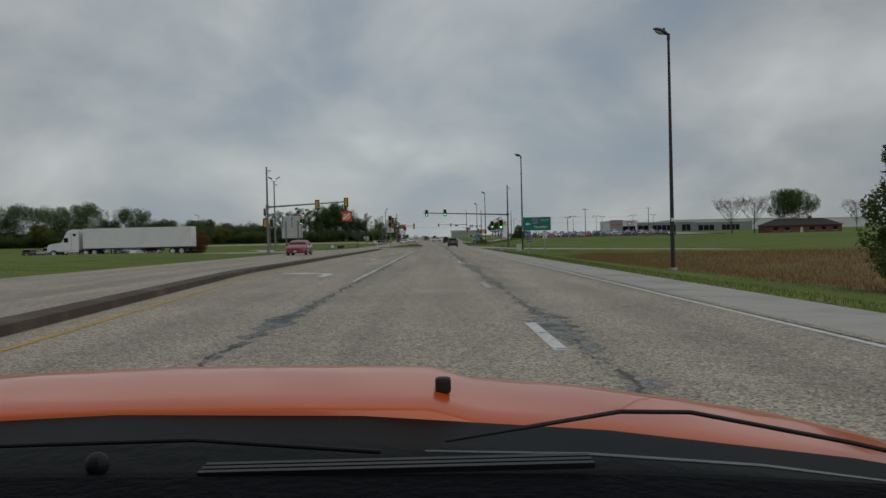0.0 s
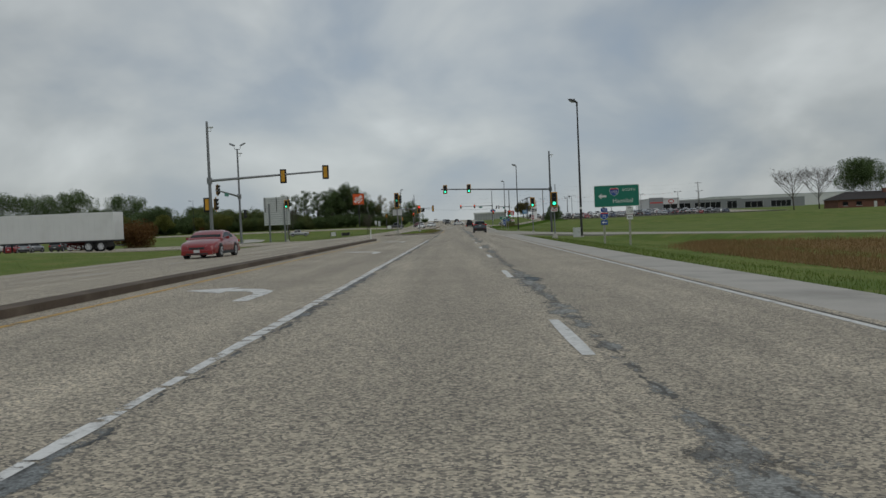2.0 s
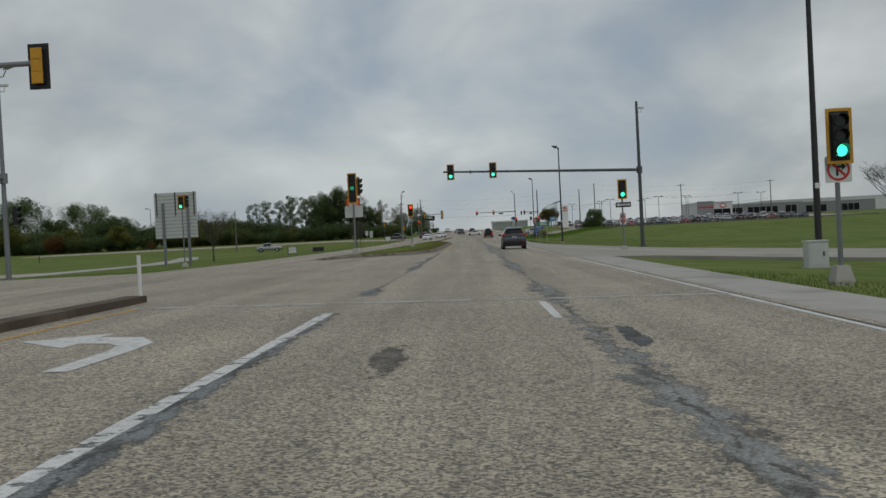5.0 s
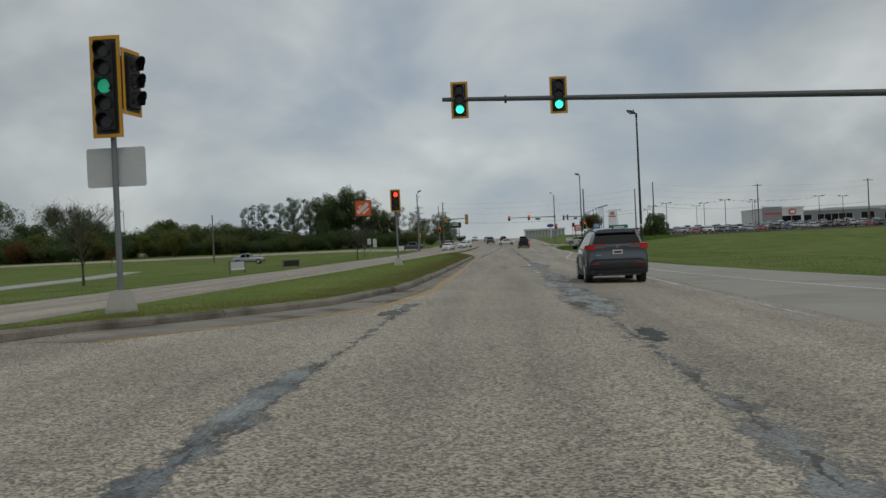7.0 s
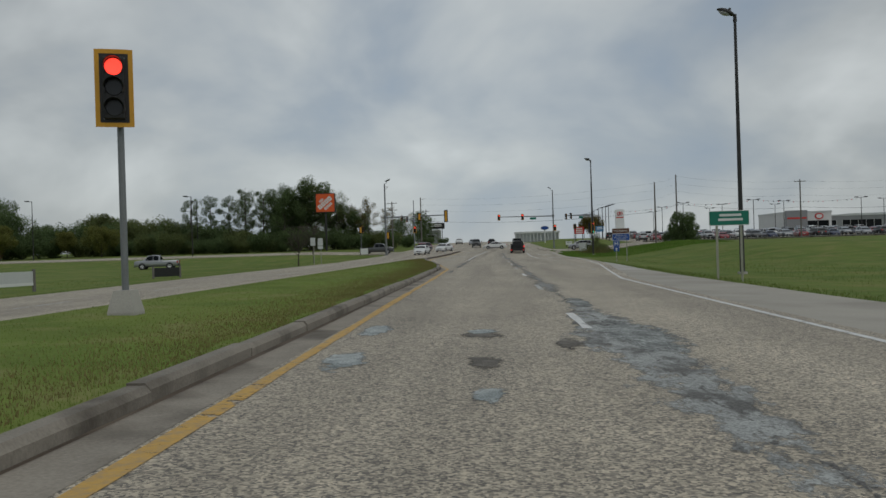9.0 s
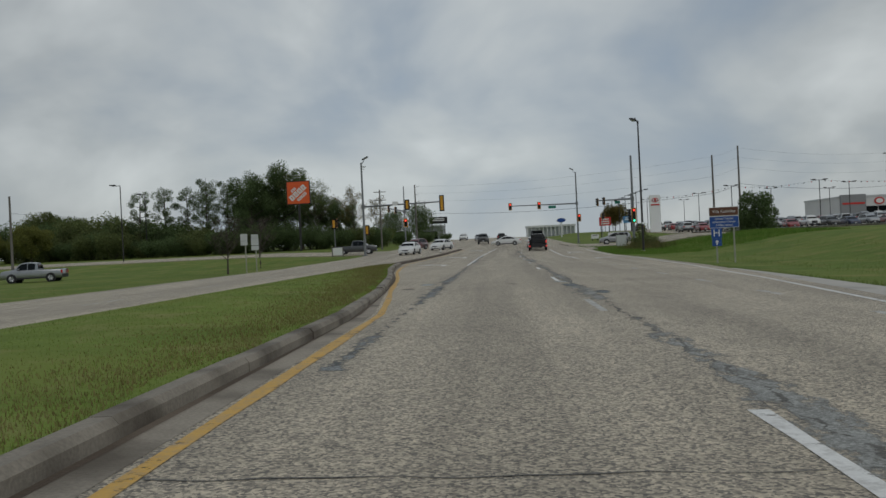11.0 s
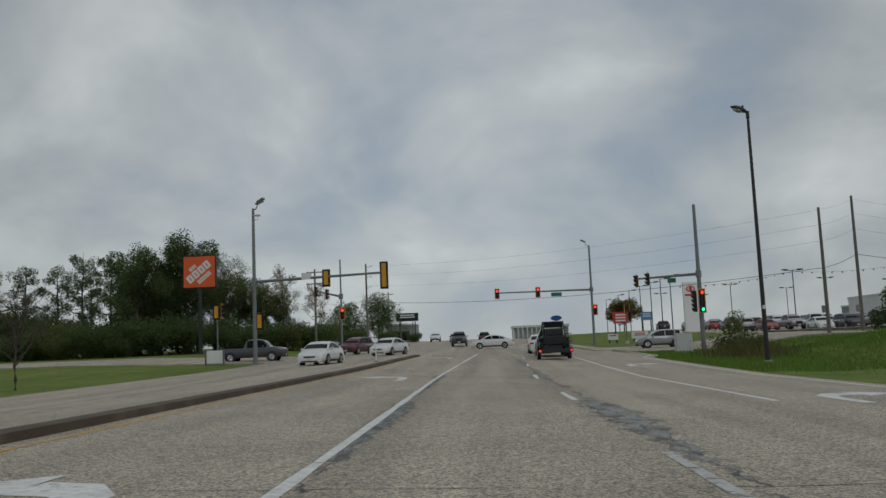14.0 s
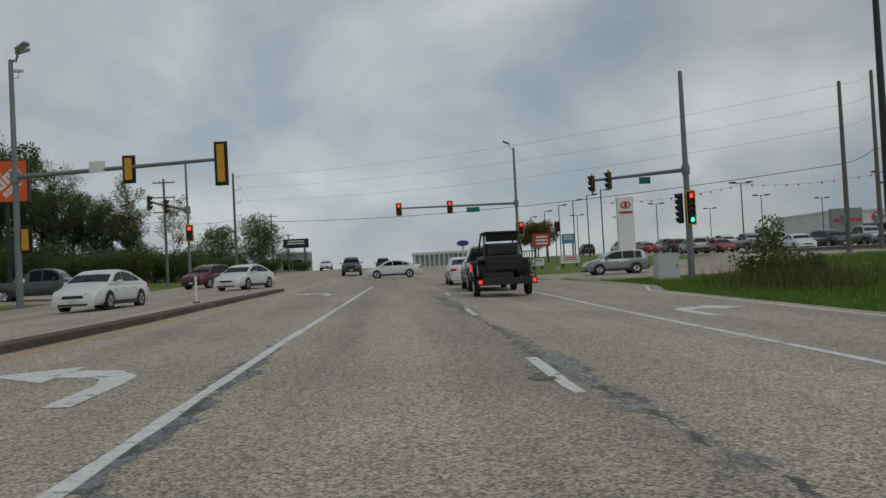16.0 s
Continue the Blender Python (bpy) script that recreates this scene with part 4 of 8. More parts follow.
def mast_pole(parent, h, r, material, z0=0.0):
    bm = nb()
    tube(bm, (0, 0, z0), (0, 0, h), r, r * 0.62, 16)
    pole = part("pole", bm, material, parent, smooth=False)
    bm = nb()
    box(bm, -r * 1.9, r * 1.9, -r * 1.9, r * 1.9, z0 - 0.1, z0 + 0.05, 0.02)
    for a in (-1, 1):
        for b in (-1, 1):
            tube(bm, (a * r * 1.45, b * r * 1.45, z0 + 0.05), (a * r * 1.45, b * r * 1.45, z0 + 0.13), 0.03, 0.03, 6)
    part("base_plate", bm, material, parent)
    part("cap", tube(nb(), (0, 0, h), (0, 0, h + 0.06), r * 0.66, r * 0.3, 12), material, parent)
    return pole


def mast_arm(parent, a, b, r0, r1, material, name="mast_arm"):
    bm = nb()
    a, b = Vector(a), Vector(b)
    n = 8
    pts = [a.lerp(b, i / n) + Vector((0, 0, 0.0)) for i in range(n + 1)]
    sweep(bm, pts, [r0 + (r1 - r0) * i / n for i in range(n + 1)], 12)
    arm = part(name, bm, material, parent)
    bm = nb()
    tube(bm, a - Vector((0, 0, 0.28)), a + Vector((0, 0, 0.28)), r0 * 1.9, r0 * 1.9, 12)
    part("arm_clamp", bm, material, parent)
    return arm


def flood_lamp(parent, x, y, z, turn, material, tilt=0):
    """A shoebox area lamp on a short bracket."""
    m = pose(x, y, z, 0, tilt, turn)
    bm = nb()
    box(bm, 0.1, 0.75, -0.18, 0.18, 0.0, 0.16, 0.03)
    tube(bm, (-0.02, 0, 0.05), (0.12, 0, 0.08), 0.04, 0.04, 8)
    lamp = part("lamp_head", bm, material, parent)
    lamp.matrix_basis = m
    part("lamp_glass", box(nb(), 0.16, 0.68, -0.14, 0.14, -0.018, -0.001, 0.004), LENS_GREY, lamp)
    return lamp




def camera_dome(parent, x, y, z):
    bm = nb()
    tube(bm, (0, 0, z - 0.15), (x * 0.6, y, z - 0.15), 0.025, 0.025, 8)
    tube(bm, (x * 0.6, y, z - 0.15), (x * 0.6, y, z + 0.12), 0.02, 0.02, 8)
    box(bm, x * 0.6 - 0.22, x * 0.6 + 0.22, y - 0.07, y + 0.07, z + 0.12, z + 0.26, 0.02)
    part("detector", bm, SIGN_BACK, parent, "small pale vehicle detector")


def oval_lamp(parent, h, side):
    """A road lamp: an oval hood that tilts up and out from a socket on the pole's top, a drop lens below it and a light cell above."""
    ax, up = Vector((side * 0.93, -0.12, 0.34)), Vector((side * 0.33, 0, -0.94)) * -1
    cross = ax.cross(up).normalized()
    run = ((0.0, 0.075, 0.075, 0.0), (0.10, 0.10, 0.10, 0.0), (0.16, 0.15, 0.14, 0.0), (0.32, 0.19, 0.18, 0.01), (0.55, 0.215, 0.18, 0.02), (0.78, 0.185, 0.14, 0.02), (0.94, 0.11, 0.08, 0.01), (1.0, 0.03, 0.03, 0.0))
    rings = []
    for u, w, k, rise_ in run:
        c = Vector((0, 0, h - 0.02)) + ax * u + up * rise_
        rings.append([c + cross * (w * math.cos(2 * math.pi * i / 14)) + up * (k * math.sin(2 * math.pi * i / 14) * (1.0 if i < 7 else 0.45)) for i in range(14)])
    head = part("lamp_head", loft(nb(), rings), POLE_DARK, parent, "dark oval lamp hood", True)
    lens = []
    for u, w, k in ((0.26, 0.02, 0.02), (0.34, 0.13, 0.08), (0.55, 0.18, 0.13), (0.76, 0.14, 0.09), (0.88, 0.02, 0.02)):
        c = Vector((0, 0, h - 0.02)) + ax * u - up * 0.05
        lens.append([c + cross * (w * math.cos(2 * math.pi * i / 12)) + up * (k * math.sin(2 * math.pi * i / 12)) for i in range(12)])
    part("lamp_glass", loft(nb(), lens), LENS_GREY, head, "grey drop glass", True)
    part("socket", tube(nb(), (0, 0, h - 0.32), (0, 0, h + 0.06), 0.10, 0.09, 12), POLE_DARK, parent)
    c = Vector((0, 0, h - 0.02)) + ax * 0.36 + up * 0.17
    part("light_cell", tube(nb(), c, c + up * 0.12, 0.07, 0.06, 10), POLE_DARK, head)


def street_light(x, y, h, side=-1, label="tall dark single-arm street light on the verge"):
    z = ground_z(x, y)
    t = thing("street_light", pose(x, y, z), label, "street light", "street lights along the highway")
    bm = nb()
    tube(bm, (0, 0, 0), (0, 0, h), 0.13, 0.07, 14)
    part("pole", bm, POLE_DARK, t)
    bm = nb()
    tube(bm, (0, 0, -0.25), (0, 0, 0.18), 0.26, 0.24, 18)
    part("footing", bm, CONCRETE, t)
    bm = nb()
    box(bm, -0.09, 0.09, -0.145, -0.12, 2.9, 3.1)
    part("tag", bm, SIGN_WHITE, t, "small white pole tag")
    oval_lamp(t, h, side)
    return t


for x, y, h in ((14.48, 8.4, 13.85), (13.3, 84.0, 13.75), (13.2, 174.4, 13.3), (15.1, 256.0, 13.7)):
    street_light(x, y, h)


def mast(x, y, h, tip, arm_z, tip_z, heads, label, material=STEEL, r=0.17, lamps=(), detector=True):
    """A mast-arm signal: a pole, an arm to the tip, and heads hung along it at shares of its length."""
    z0 = ground_z(x, y) + 0.05
    t = thing("signal_mast", pose(x, y, z0), label, "traffic signal", "mast-arm traffic signals")
    mast_pole(t, h - z0, r, material)
    a = Vector((0, 0, arm_z - z0))
    b = Vector((tip[0] - x, tip[1] - y, tip_z - z0))
    mast_arm(t, a, b, 0.125, 0.075, material)
    for share_at, n, turn, lit, dz in heads:
        p = a.lerp(b, share_at)
        signal_head(t, Matrix.Translation(p + Vector((0, 0, dz))) @ pose(0, 0.0, 0, 0, 0, turn), n, True, lit)
    for turn in lamps:
        bm = nb()
        c, s = math.cos(radians(turn)), math.sin(radians(turn))
        sweep(bm, [(0, 0, h - z0 - 0.02), (0.3 * c, 0.3 * s, h - z0), (0.45 * c, 0.45 * s, h - z0 + 0.35)], [0.04, 0.035, 0.03], 8)
        part("lamp_bracket", bm, material, t)
        flood_lamp(t, 0.35 * c, 0.35 * s, h - z0 + 0.35, turn, material, -25)
    if detector:
        camera_dome(t, 0.6, 0.0, h - z0 - 0.7)
    return t


# first crossing: the mast that faces the other way, showing its backs
m1 = mast(-21.75, 73.9, 11.5, (-11.3, 76.1), 6.15, 6.75, ((0.62, 3, 180, None, -0.15), (0.985, 3, 180, None, -0.1)), "galvanised mast-arm signal whose backs face the lane")
signal_head(m1, pose(-0.35, 0.05, 4.0, 0, 0, 195), 3, True)
signal_head(m1, pose(0.45, 0.1, 4.0, 0, 0, 95), 3, True)
GREEN3, RED3 = {2: LAMP_GREEN}, {0: LAMP_RED}
m2 = mast(14.55, 123.6, 11.4, (-1.55, 123.6), 5.85, 6.5, ((0.745, 3, 2, GREEN3, 0.1), (0.962, 3, 2, GREEN3, -0.03)), "dark mast-arm signal with two green lights", material=MAST_DARK)
part("arm_detector", box(nb(), -13.9, -13.82, -0.04, 0.04, 6.79, 7.06, 0.01), SIGNAL_BLACK, m2, "small black detector on the arm")
# double lamp and side arm on the far left corner
m3 = mast(-25.5, 99.6, 11.4, (-24.7, 86.5), 5.7, 5.95, ((0.93, 3, 95, None, 0.05),), "galvanised lamp-topped signal pole with a side arm", lamps=(20, 160), r=0.15)
part("street_sign", box(nb(), 0.56, 0.6, -8.8, -7.2, 0 + 5.45, 5.85, 0.01), SIGN_GREEN, m3, "green street-name sign")
signal_head(m3, pose(0.55, 0.1, 3.6, 0, 0, 95), 3, False)


def post_signal(x, y, z_mid, lamps, lit, label, side_turn=None, plate_at=None, arrow_sign=False, base=True, turn=0, mat_post=STEEL, no_turn=0.0):
    """A signal head on a slim post in a concrete footing."""
    z = ground_z(x, y) if not -10.2 < x < -2.5 else road_z(x, y) + 0.15
    t = thing("post_signal", pose(x, y, z), label, "traffic signal", "post-mounted traffic signals")
    top = z_mid - z
    part("post", tube(nb(), (0, 0, 0), (0, 0, top + 0.345 * lamps / 2 + 0.1), 0.06, 0.055, 12), mat_post, t)
    if base:
        bm = nb()
        vs = []
        for zz, w in ((-0.15, 0.23), (0.05, 0.23), (0.42, 0.15)):
            vs.append([bm.verts.new((w * a, w * b, zz)) for a, b in ((-1, -1), (1, -1), (1, 1), (-1, 1))])
        for r0, r1 in zip(vs, vs[1:]):
            for i in range(4):
                bm.faces.new((r0[i], r0[(i + 1) % 4], r1[(i + 1) % 4], r1[i]))
        bm.faces.new(vs[-1])
        bm.faces.new(vs[0][::-1])
        part("footing", bm, CONCRETE, t, "tapered grey concrete footing")
    signal_head(t, pose(0, -0.2, top, 0, 0, turn), lamps, True, lit)
    if side_turn is not None:
        signal_head(t, pose(0.38, 0.05, top + 0.1, 0, 0, side_turn), 3, True)
    if plate_at is not None:
        for dx in (-0.31, 0.31):
            sheet(t, "sign_back", 0.58, 0.78, dx, 0.06, plate_at - z, SIGN_BACK, "bare grey sign back", 0.05)
    if no_turn:
        zs = no_turn - z
        sheet(t, "no_turn_sign", 0.62, 0.62, 0.0, -0.09, zs, SIGN_WHITE, "white no-turn sign", 0.05)
        for name, ro, ri, y0, material in (("ban_ring", 0.27, 0.215, -0.0955, SIGN_RED),):
            bm = nb()
            k = 28
            a = [bm.verts.new((ro * math.cos(2 * math.pi * i / k), y0, zs + ro * math.sin(2 * math.pi * i / k))) for i in range(k)]
            b = [bm.verts.new((ri * math.cos(2 * math.pi * i / k), y0, zs + ri * math.sin(2 * math.pi * i / k))) for i in range(k)]
            for i in range(k):
                bm.faces.new((a[i], a[(i + 1) % k], b[(i + 1) % k], b[i]))
            part(name, bm, material, t)
        part("arrow", panel(nb(), [(-0.06, zs - 0.15), (0.0, zs - 0.15), (0.0, zs + 0.03), (0.08, zs + 0.03), (0.08, zs - 0.03), (0.18, zs + 0.06), (0.08, zs + 0.15), (0.08, zs + 0.09), (-0.06, zs + 0.09)], -0.0945, -0.091), SIGN_BLACK, t)
        part("ban_bar", panel(nb(), [(-0.17, zs + 0.13), (-0.13, zs + 0.17), (0.17, zs - 0.13), (0.13, zs - 0.17)], -0.0985, -0.096), SIGN_RED, t)
    if arrow_sign:
        sheet(t, "no_entry_sign", 0.40, 0.76, 0.0, 0.03, top - 1.95, SIGN_WHITE, "turned white no-entry sign", 0.04)
        bm = nb()
        panel(bm, [(0.17 * math.cos(2 * math.pi * i / 24), top - 1.95 + 0.34 * math.sin(2 * math.pi * i / 24)) for i in range(24)], 0.024, 0.0295)
        part("no_entry_disc", bm, SIGN_RED, t)
        part("no_entry_bar", panel(nb(), [(-0.12, top - 2.01), (0.12, top - 2.01), (0.12, top - 1.89), (-0.12, top - 1.89)], 0.02, 0.0235), SIGN_WHITE, t)
        sheet(t, "one_way_sign", 1.0, 0.33, 0.05, -0.09, top - 1.02, SIGN_BLACK, "black one-way sign", 0.03)
        part("arrow", panel(nb(), [(-0.42, top - 1.02), (-0.22, top - 0.89), (-0.22, top - 0.955), (0.5, top - 0.955), (0.5, top - 1.085), (-0.22, top - 1.085), (-0.22, top - 1.15)], -0.096, -0.0905), SIGN_WHITE, t)
        letters("ONE WAY", 0.14, SIGN_BLACK, t, 0.14, -0.098, top - 1.02)
    return t


post_signal(-7.2, 109.4, 4.7, 5, {2: LAMP_GREEN_DIM}, "five-lamp signal on a slim post in the median", 80, 3.15)
post_signal(-5.8, 143.5, 4.08, 3, RED3, "red three-lamp signal on a slim median post", turn=20)
post_signal(9.3, 72.5, 3.1, 3, GREEN3, "green signal above a no-turn sign beside the ramp", None, no_turn=2.33)
post_signal(10.6, 109.5, 3.71, 3, GREEN3, "green signal above a black one-way sign", None, None, True)
post_signal(-26.0, 131.0, 5.5, 3, GREEN3, "green signal on a slim post at the far corner", 85)

# second crossing
m4 = mast(-17.2, 274.4, 12.4, (-6.7, 271.0), 6.75, 6.75, ((0.56, 3, 180, None, -0.1), (0.985, 5, 180, None, -0.2)), "grey lamp-topped mast-arm signal whose backs face the lane", lamps=(60, -20))
sheet(m4, "street_sign", 0.75, 0.5, 4.35, -1.6, 6.45, SIGN_WHITE, "pale back of a street-name sign", 0.02)
signal_head(m4, pose(0.35, 0.1, 3.3, 0, 0, 180), 3, True)
m5 = mast(13.8, 316.5, 13.0, (2.0, 319.0), 7.55, 7.75, ((0.55, 3, 3, RED3, -0.1), (0.98, 3, 3, RED3, -0.1)), "grey mast-arm signal with red lights beyond the crossing", lamps=(180,), detector=False)
part("street_sign", box(nb(), -4.9, -3.6, 0.70, 0.74, 6.3, 6.78, 0.01), SIGN_GREEN, m5, "green street-name sign")
signal_head(m5, pose(0.3, -0.2, 4.4, 0, 0, 3), 3, True, RED3)
m6 = mast(17.9, 280.3, 12.0, (13.9, 287.0), 6.3, 6.55, ((0.97, 3, 265, None, -0.2), (0.78, 3, 265, None, -0.1)), "tall grey signal pole with a short side arm", r=0.2, detector=False)
signal_head(m6, pose(0.02, -0.42, 4.0, 0, 0, 8), 5, True, {0: LAMP_RED, 4: LAMP_GREEN})
signal_head(m6, pose(-0.45, 0.0, 4.0, 0, 0, 275), 5, False)
part("street_sign", box(nb(), -2.0, -1.3, 2.5, 2.55, 5.75, 6.15, 0.01), SIGN_GREEN, m6, "green street-name sign")
m7 = mast(-14.7, 300.4, 10.9, (-16.9, 297.2), 7.0, 7.5, ((0.55, 3, 100, None, -0.1), (0.96, 3, 100, None, -0.1)), "slim grey signal pole on the far corner", r=0.12, detector=False)
signal_head(m7, pose(0.15, -0.3, 4.3, 0, 0, 5), 3, True, RED3)
post_signal(-22.7, 283.0, 5.0, 3, None, "yellow-backed signal on a post beside the side road", 90, None, False, True, 180)
post_signal(18.7, 322.0, 5.2, 3, None, "dark signal heads on a post across the side road", 260, None, False, True, 95)

# ---- road signs ----


def sign_posts(parent, xs, top, material=SIGN_BACK, w=0.05):
    for x in xs:
        part("post", box(nb(), x - w, x + w, 0.03, 0.03 + 2 * w, -0.5, top, 0.008), material, parent)


def guide_sign():
    """Green guide sign with a route shield and a left arrow."""
    x, y = 12.6, 60.1
    z = ground_z(x, y)
    t = thing("guide_sign", pose(x, y, z), "green highway guide sign on two wooden posts", "road sign")
    zc = 2.88 - z
    sign_posts(t, (-0.98, 0.93), zc + 0.7, SIGN_POST, 0.07)
    sheet(t, "border", 3.36, 1.62, 0, 0.0, zc, SIGN_WHITE, "", 0.09)
    sheet(t, "sign_face", 3.29, 1.55, 0, -0.005, zc, SIGN_GREEN, "", 0.08, 0.004)
    letters("SOUTH", 0.27, SIGN_WHITE, t, 0.92, -0.012, zc + 0.42, "", "CENTER", 1.15)
    letters("Hannibal", 0.44, SIGN_WHITE, t, 0.45, -0.012, zc - 0.38)
    part("arrow", panel(nb(), [(-1.38 + a, zc + 0.0 + b) for a, b in ((0, 0), (0.26, 0.2), (0.24, 0.075), (0.62, 0.075), (0.62, -0.075), (0.24, -0.075), (0.26, -0.2))], -0.01, -0.0055), SIGN_WHITE, t)
    shield(t, -0.18, -0.006, zc + 0.3, 0.62, "172", 0.3)
    # route assemblies under the sign
    sheet(t, "route_plate", 0.5, 0.26, -0.98, -0.02, zc - 1.02, SIGN_BLUE, "small blue plate", 0.03)
    letters("TO", 0.2, SIGN_WHITE, t, -0.98, -0.024, zc - 1.02)
    shield(t, -0.98, -0.02, zc - 1.47, 0.58, "72", 0.28)
    sheet(t, "arrow_plate", 0.5, 0.34, -0.98, -0.02, zc - 1.95, SIGN_BLUE, "small blue arrow plate", 0.03)
    part("arrow", panel(nb(), [(-1.16 + a, zc - 1.95 + b) for a, b in ((0, 0), (0.12, 0.09), (0.12, 0.03), (0.36, 0.03), (0.36, -0.03), (0.12, -0.03), (0.12, -0.09))], -0.026, -0.0205), SIGN_WHITE, t)
    sheet(t, "route_plate", 0.54, 0.56, 0.93, -0.02, zc - 1.12, SIGN_WHITE, "white state route plate", 0.04)
    letters("110", 0.27, SIGN_BLACK, t, 0.93, -0.024, zc - 1.2)
    bars(t, 0.34, 1, 0.93, -0.021, zc - 0.96, 0.05, SIGN_BLACK)
    sheet(t, "arrow_plate", 0.46, 0.34, 0.93, -0.02, zc - 1.62, SIGN_WHITE, "white arrow plate", 0.03)
    part("arrow", panel(nb(), [(0.77 + a, zc - 1.62 + b) for a, b in ((0, 0), (0.11, 0.08), (0.11, 0.028), (0.32, 0.028), (0.32, -0.028), (0.11, -0.028), (0.11, -0.08))], -0.026, -0.0205), SIGN_BLACK, t)


def shield(parent, x, y, z, s, text, size):
    """An interstate shield: white rim, blue field, red crown."""
    shape = [(-0.5, 0.36), (-0.25, 0.46), (0, 0.42), (0.25, 0.46), (0.5, 0.36), (0.52, 0.05), (0.4, -0.25), (0.0, -0.5), (-0.4, -0.25), (-0.52, 0.05)]
    part("shield", panel(nb(), [(x + a * s * 1.06, z + b * s * 1.06) for a, b in shape[::-1]], y - 0.004, y), SIGN_WHITE, parent)
    part("shield_field", panel(nb(), [(x + a * s * 0.98, z + b * s * 0.98 - 0.0) for a, b in shape[::-1]], y - 0.008, y - 0.0045), SIGN_BLUE, parent)
    part("shield_crown", panel(nb(), [(x + a * s * 0.98, z + b * s * 0.98) for a, b in ((-0.5, 0.36), (-0.505, 0.29), (0.505, 0.29), (0.5, 0.36), (0.25, 0.46), (0, 0.42), (-0.25, 0.46))], y - 0.012, y - 0.0085), SIGN_RED, parent)
    letters(text, size, SIGN_WHITE, parent, x, y - 0.013, z - 0.06 * s)


guide_sign()


def small_guide(x, y, w, h, zc, material, rows, label, seed, posts=(-0.3, 0.3)):
    z = ground_z(x, y)
    t = thing("road_sign", pose(x, y, z), label, "road sign")
    sign_posts(t, [p * w for p in posts], zc - z + h / 2, SIGN_POST, 0.04)
    sheet(t, "border", w, h, 0, 0, zc - z, SIGN_WHITE, "", 0.05)
    sheet(t, "sign_face", w - 0.05, h - 0.05, 0, -0.005, zc - z, material, "", 0.04, 0.004)
    bars(t, w * 0.7, rows, 0.05, -0.006, zc - z + h * 0.12, h * 0.16, SIGN_WHITE, h * 0.14, seed)
    return t


small_guide(9.67, 163.5, 1.55, 0.58, 2.09, SIGN_GREEN, 2, "green destination sign on two posts in the grass", 3)


def service_sign(x, y):
    """Brown and blue service boards over a hospital plate and an arrow, on two posts."""
    z = ground_z(x, y)
    t = thing("service_sign", pose(x, y, z), "brown and blue service sign above a hospital sign", "road sign")
    sign_posts(t, (-0.45, 0.55), 2.7 - z, SIGN_POST, 0.04)
    sheet(t, "brown_board", 1.68, 0.52, 0, -0.002, 2.44 - z, SIGN_WHITE, "", 0.05)
    sheet(t, "brown_face", 1.63, 0.47, 0, -0.007, 2.44 - z, SIGN_BROWN, "brown face", 0.04, 0.004)
    letters("Villa Kathrine", 0.24, SIGN_WHITE, t, 0, -0.012, 2.44 - z)
    sheet(t, "blue_board", 1.68, 0.68, 0, -0.002, 1.84 - z, SIGN_WHITE, "", 0.05)
    sheet(t, "blue_face", 1.63, 0.63, 0, -0.007, 1.84 - z, SIGN_BLUE, "blue face", 0.04, 0.004)
    for k, row in enumerate(("Quincy Tourist", "Information Center", "5 Miles Ahead")):
        letters(row, 0.165, SIGN_WHITE, t, 0, -0.012, 1.84 - z + 0.19 - 0.19 * k)
    sheet(t, "hospital_plate", 0.6, 0.6, -0.45, -0.004, 1.2 - z, SIGN_BLUE, "blue hospital plate", 0.05)
    letters("H", 0.6, SIGN_WHITE, t, -0.45, -0.009, 1.2 - z)
    sheet(t, "arrow_plate", 0.54, 0.42, -0.45, -0.004, 0.68 - z, SIGN_BLUE, "blue arrow plate", 0.03)
    c = 0.68 - z
    part("arrow", panel(nb(), [(-0.45, c + 0.15), (-0.58, c), (-0.49, c), (-0.49, c - 0.15), (-0.41, c - 0.15), (-0.41, c), (-0.32, c)][::-1], -0.01, -0.0045), SIGN_WHITE, t)


service_sign(13.0, 214.5)


def sign_backs(x, y, plates, label):
    """Route markers seen from behind."""
    z = ground_z(x, y)
    t = thing("sign_cluster", pose(x, y, z), label, "road sign")
    sign_posts(t, (-0.45, 0.45), 2.5, SIGN_POST, 0.04)
    for dx, zc, w, h in plates:
        sheet(t, "sign_back", w, h, dx, 0.0, zc - z, SIGN_BACK, "bare pale sign back", 0.05)


sign_backs(-21.5, 237.7, ((-0.55, 2.8, 0.62, 0.62), (-0.55, 2.3, 0.62, 0.36), (0.4, 2.85, 0.62, 0.36), (0.4, 2.4, 0.66, 0.62), (0.4, 1.85, 0.66, 0.38)), "cluster of route-marker backs on two posts")


def realty_sign(x, y, w, h, zc, material, turn, label, rows=2):
    z = ground_z(x, y)
    t = thing("yard_sign", pose(x, y, z, 0, 0, turn), label, "sign")
    for s in (-1, 1):
        part("post", box(nb(), s * w / 2 - 0.07, s * w / 2 + 0.07, -0.07, 0.07, -0.2, zc + h / 2 + 0.12, 0.015), WOOD_POLE, t)
    part("board", box(nb(), -w / 2 + 0.071, w / 2 - 0.071, -0.03, 0.03, zc - h / 2, zc + h / 2, 0.008), material, t)
    if rows:
        bars(t, w * 0.6, rows, 0, -0.031, zc + h * 0.08, h * 0.16, SIGN_BLACK if material is SIGN_WHITE else SIGN_WHITE, h * 0.12, 8)
    return t


